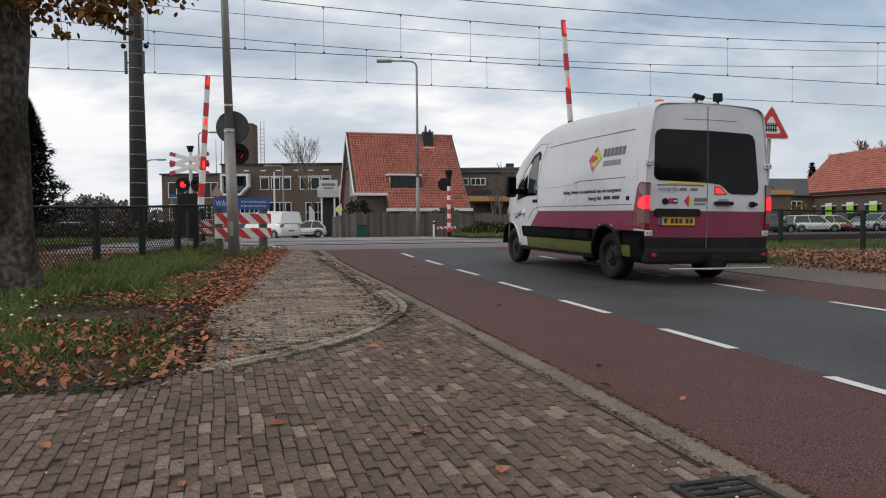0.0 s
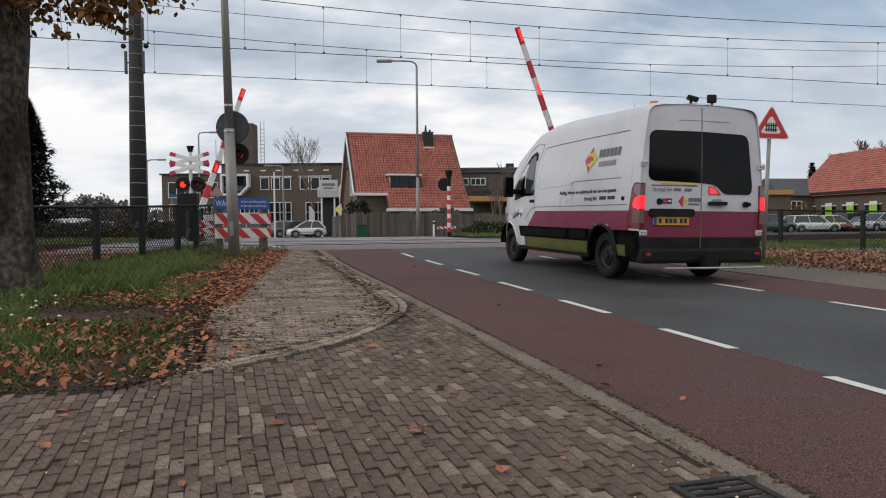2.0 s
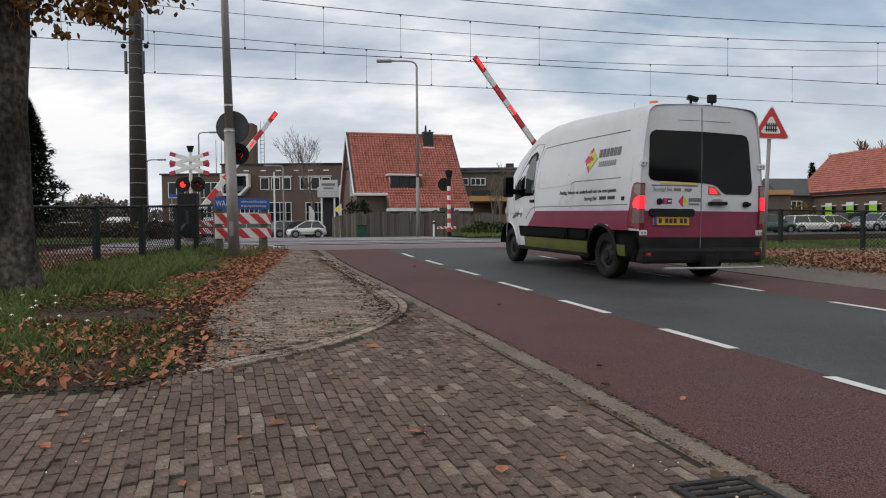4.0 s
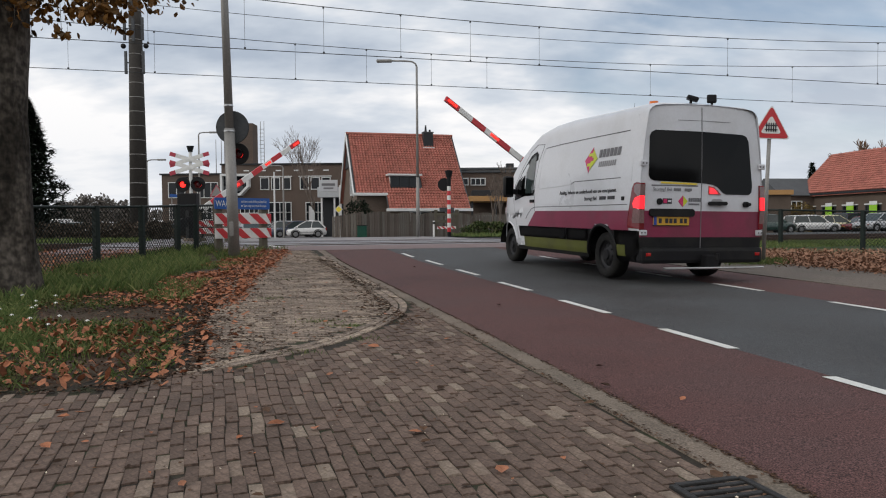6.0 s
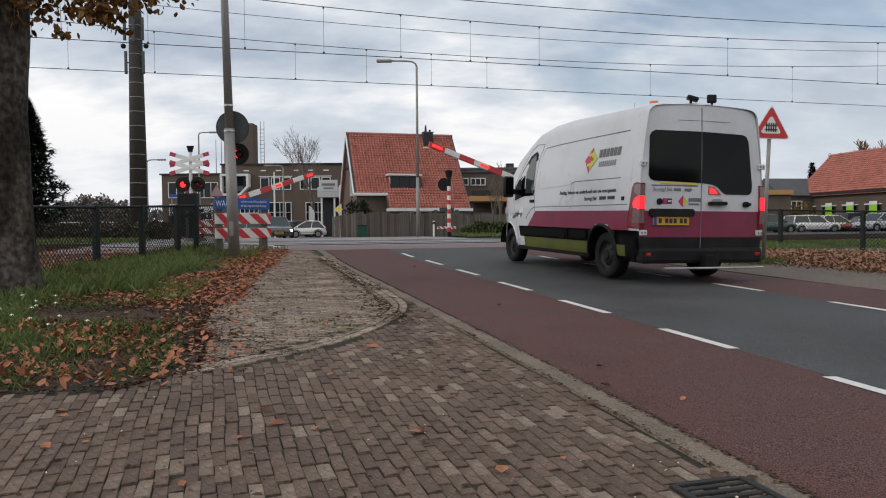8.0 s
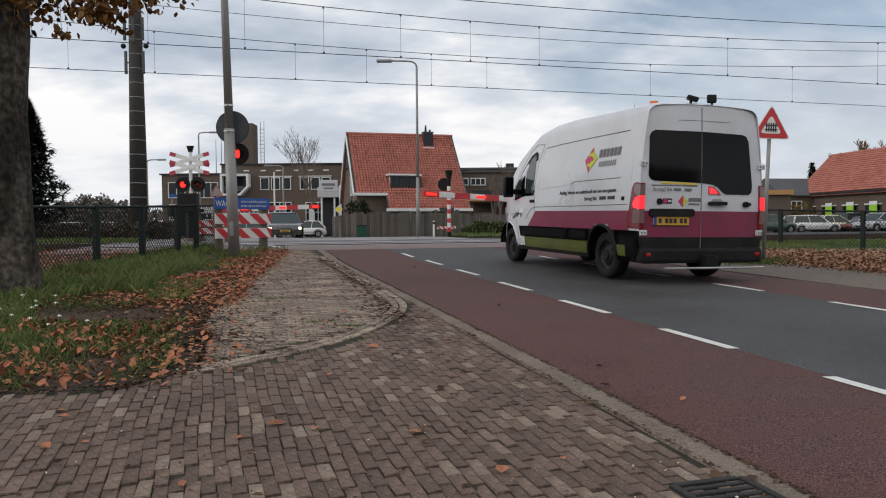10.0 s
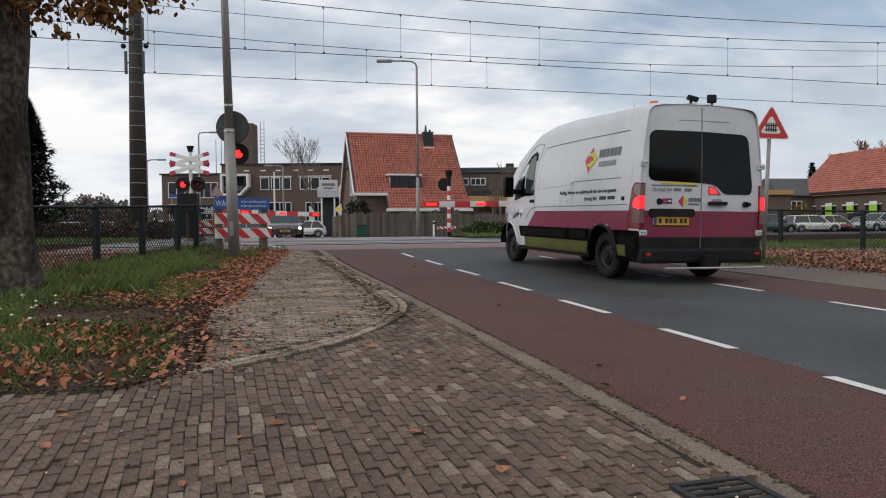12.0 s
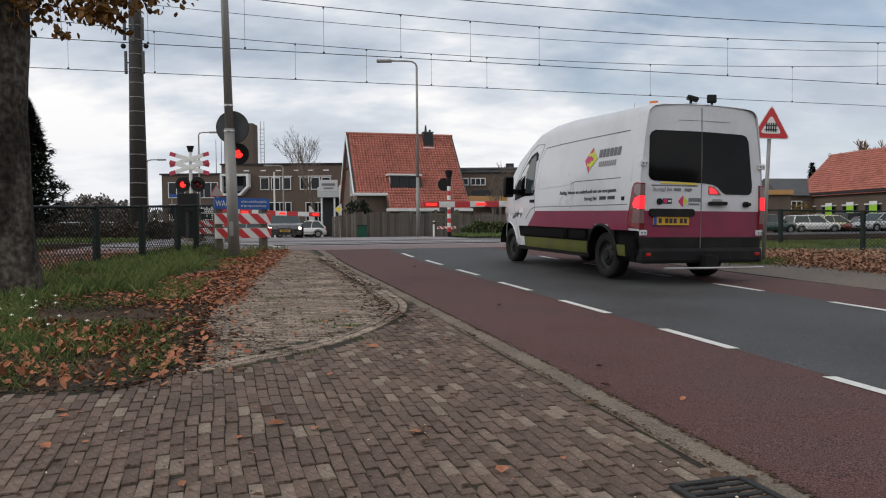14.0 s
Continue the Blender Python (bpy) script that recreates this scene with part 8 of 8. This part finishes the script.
def slab_run(parent, name, pts, width, gap, material, lift=0.006, length=0.5, rnd=None):
    """Flat stones one after the other along plan points."""
    rnd = rnd or random.Random(3)
    cum = [0.0]
    P = [Vector((x, y, 0)) for x, y in pts]
    for a, b in zip(P, P[1:]):
        cum.append(cum[-1] + (b - a).length)

    def at(s):
        for i in range(len(P) - 1):
            if s <= cum[i + 1] or i == len(P) - 2:
                t = (s - cum[i]) / (cum[i + 1] - cum[i])
                return P[i].lerp(P[i + 1], t), (P[i + 1] - P[i]).normalized()
    s = 0.0
    while s < cum[-1] - length * 0.5:
        (p, _), (q, _) = at(s + gap / 2), at(min(cum[-1], s + length - gap / 2))
        e = (q - p).normalized()
        nrm = Vector((-e.y, e.x, 0)) * width / 2
        bm = BM()
        z = rnd.gauss(0, 0.002)
        mid = (p + q) / 2
        z0 = land(mid.x, mid.y)
        vs = []
        for dz, k in ((-0.06, 1.0), (lift - 0.005, 1.0), (lift, 0.985)):
            for o in (p - nrm * k, q - nrm * k, q + nrm * k, p + nrm * k):
                o = mid + (o - mid) * k
                vs.append(bm.verts.new((o.x - mid.x, o.y - mid.y, land(o.x, o.y) - z0 + dz + z)))
        bm.faces.new(vs[8:12])
        for r in (0, 4):
            for i in range(4):
                j = (i + 1) % 4
                bm.faces.new((vs[r + i], vs[r + j], vs[r + 4 + j], vs[r + 4 + i]))
        bmesh.ops.recalc_face_normals(bm, faces=bm.faces[:])
        part(name, bm, material, parent, m=pose(mid.x, mid.y, z0))
        s += length


def kerbs():
    g = tagged(new("gutter"), "grey concrete gutter along the cycle lane", "gutter", kind="structure")
    slab_run(g, "gutter_slab", [road(1.888 - 0.03 * ease((y - 8) / 6), y) for y in steps(-5.0, 18.0, 0.5)], 0.165, 0.006, CONCRETE, 0.005, 0.98)
    k = tagged(new("kerb_arc"), "double row of worn kerb stones curving out of the gutter", "kerb", kind="structure")
    for off in (-0.05, 0.045):
        pts = []
        tab = [(x, y) for y, x in KERB_ARC]
        fine = []
        for i in range(len(tab) - 1):
            for t in range(6):
                fine.append((tab[i][0] + (tab[i + 1][0] - tab[i][0]) * t / 6, tab[i][1] + (tab[i + 1][1] - tab[i][1]) * t / 6))
        for _ in range(5):
            fine = [fine[0]] + [((a[0] + b[0] + e[0]) / 3, (a[1] + b[1] + e[1]) / 3) for a, b, e in zip(fine, fine[1:], fine[2:])] + [fine[-1]]
        for a, b in zip(fine, fine[1:]):
            e = Vector((b[0] - a[0], b[1] - a[1], 0)).normalized()
            pts.append((a[0] - e.y * off, a[1] + e.x * off))
        slab_run(k, "kerb_stone", pts, 0.08, 0.008, BRICK_GREY, 0.007, 0.3)


def drain():
    x, y = 1.02, 2.365
    a = math.degrees(math.atan2(0.963, -0.2696))
    d = thing("drain_grate", pose(x, y, land(x, y) + 0.004, 0, 0, a), "dark cast iron drain grate in the gutter", "drain")
    iron = mat("cast_iron", (0.035, 0.034, 0.033), 0.6, 0.4, var=0.3, bump=0.4)
    bm = BM()
    for s in (-1, 1):
        box(bm, (0, s * 0.145, 0), (0.42, 0.03, 0.03), bevel=0.005)
        box(bm, (s * 0.21, 0, 0), (0.03, 0.26, 0.029), bevel=0.005)
    part("frame", bm, iron, d)
    for i in range(8):
        bm = BM()
        box(bm, (-0.17 + i * 0.0486, 0, -0.002), (0.026, 0.26, 0.024), bevel=0.006)
        part("slat", bm, iron, d)
    # a thin black plate under the slats stands in for the hole's shade
    bm = BM()
    box(bm, (0, 0, -0.014), (0.4, 0.26, 0.004))
    part("pit_shade", bm, BLACK_METAL, d)


kerbs()
drain()
paving()



# ---- what moves ----
def motions():
    walk(VAN, [(0.0, van_pose(-0.127)), (0.1, van_pose(-0.089)), (0.2, van_pose(-0.052)), (0.3, van_pose(-0.023)), (0.4, van_pose(-0.007)), (0.5, van_pose(0.0)), (0.7, van_pose(0.0)), (14.0, van_pose(0.0))])

    # booms: angle over the level, falling
    for boom, tall, rows in (
            (BOOM_R, TALL_R, [(0, 84.5), (0.5, 84.0), (1.0, 77.8), (1.5, 70.3), (2, 65.3), (2.5, 60.3), (3, 55.1), (3.8, 48), (4.6, 41), (5.5, 33.5), (6, 30), (6.5, 26.5), (7, 23.2), (7.5, 19.7), (8, 15.8), (8.6, 11.5), (9.3, 6.7), (10, 2.0), (10.4, 0), (10.6, -0.7), (14, -1)]),
            (BOOM_L, TALL_L, [(0, 85.8), (0.5, 85.3), (1.0, 80.3), (1.5, 74.2), (2, 69.3), (2.5, 64.7), (3, 60.2), (3.8, 53.2), (4.6, 46.2), (5.5, 38.5), (6, 34.6), (6.5, 30.7), (7, 26.7), (7.5, 22.4), (8, 18), (8.6, 13), (9.3, 7.5), (10, 2.4), (10.5, -0.3), (10.8, -1.5), (14, -1.5)])):
        walk(boom, [(t, pose(0, 0, tall, 0, -a, 0)) for t, a in rows])
    # cars: the saloon comes up to the barrier, a van drives off, another passes behind
    walk(AUDI, [(t, on_land(x, y, a)) for t, x, y, a in ((0, -42, 95, 300), (4, -21, 66, 300), (5.3, -16.5, 58, 298), (6, -14.7, 54.5, 297), (6.5, -13.57, 52, 296), (7, -12.57, 50, 295), (7.5, -11.8, 48.3, 293), (8, -10.95, 45.9, 290), (9, -9.5, 41.8, 287), (10, -8.95, 39.6, 285), (10.5, -8.87, 39.2, 285), (14, -8.87, 39.2, 285))])
    lx, ly = -12.113, 50
    go = Vector((-0.75, 0.66))
    walk(LEAVING_VAN, [(t, on_land(lx + go.x * d, ly + go.y * d, 138.7)) for t, d in ((0, 0), (0.2, 0.5), (0.5, 1.6), (1, 4.0), (2, 10), (4, 24), (8, 54), (14, 100))])
    qx, qy = -15.019, 74
    walk(PASSING_VAN, [(t, on_land(qx + 6.6 * (t - 5.3), qy + 0.8 * (t - 5.3), 7)) for t in (0, 4, 5, 6, 7, 10, 14)])
    # flashers: each lens turns its bright face forward and back again
    for lens, period, start, lit in ((FLASH_A, 0.6634, -0.18, 0.369), (FLASH_B, 0.6634, 0.189, 0.294), (FLASH_C, 0.6519, 0.13, 0.25)):
        rows, on, t, turn = [], False, 0.0, 180
        rows = []
        last = None
        for f in range(0, 421):
            t = f / 30
            want = ((t - start) % period) < lit
            if last is None:
                turn = 0 if want else 180
                goal = turn
            elif want != last:
                goal += 180
            if turn < goal:
                rows.append((t, turn))
                turn += 60
                rows.append((t + 1 / 30, turn)) if turn == goal else None
            elif f in (0, 420):
                rows.append((t, turn))
            last = want
        seen = {}
        for t, a in rows:
            seen[round(t * 30)] = a
        walk(lens, [(f / 30, pose(0, 0.02, 0, 0, 0, a)) for f, a in sorted(seen.items()) if f <= 420])


motions()
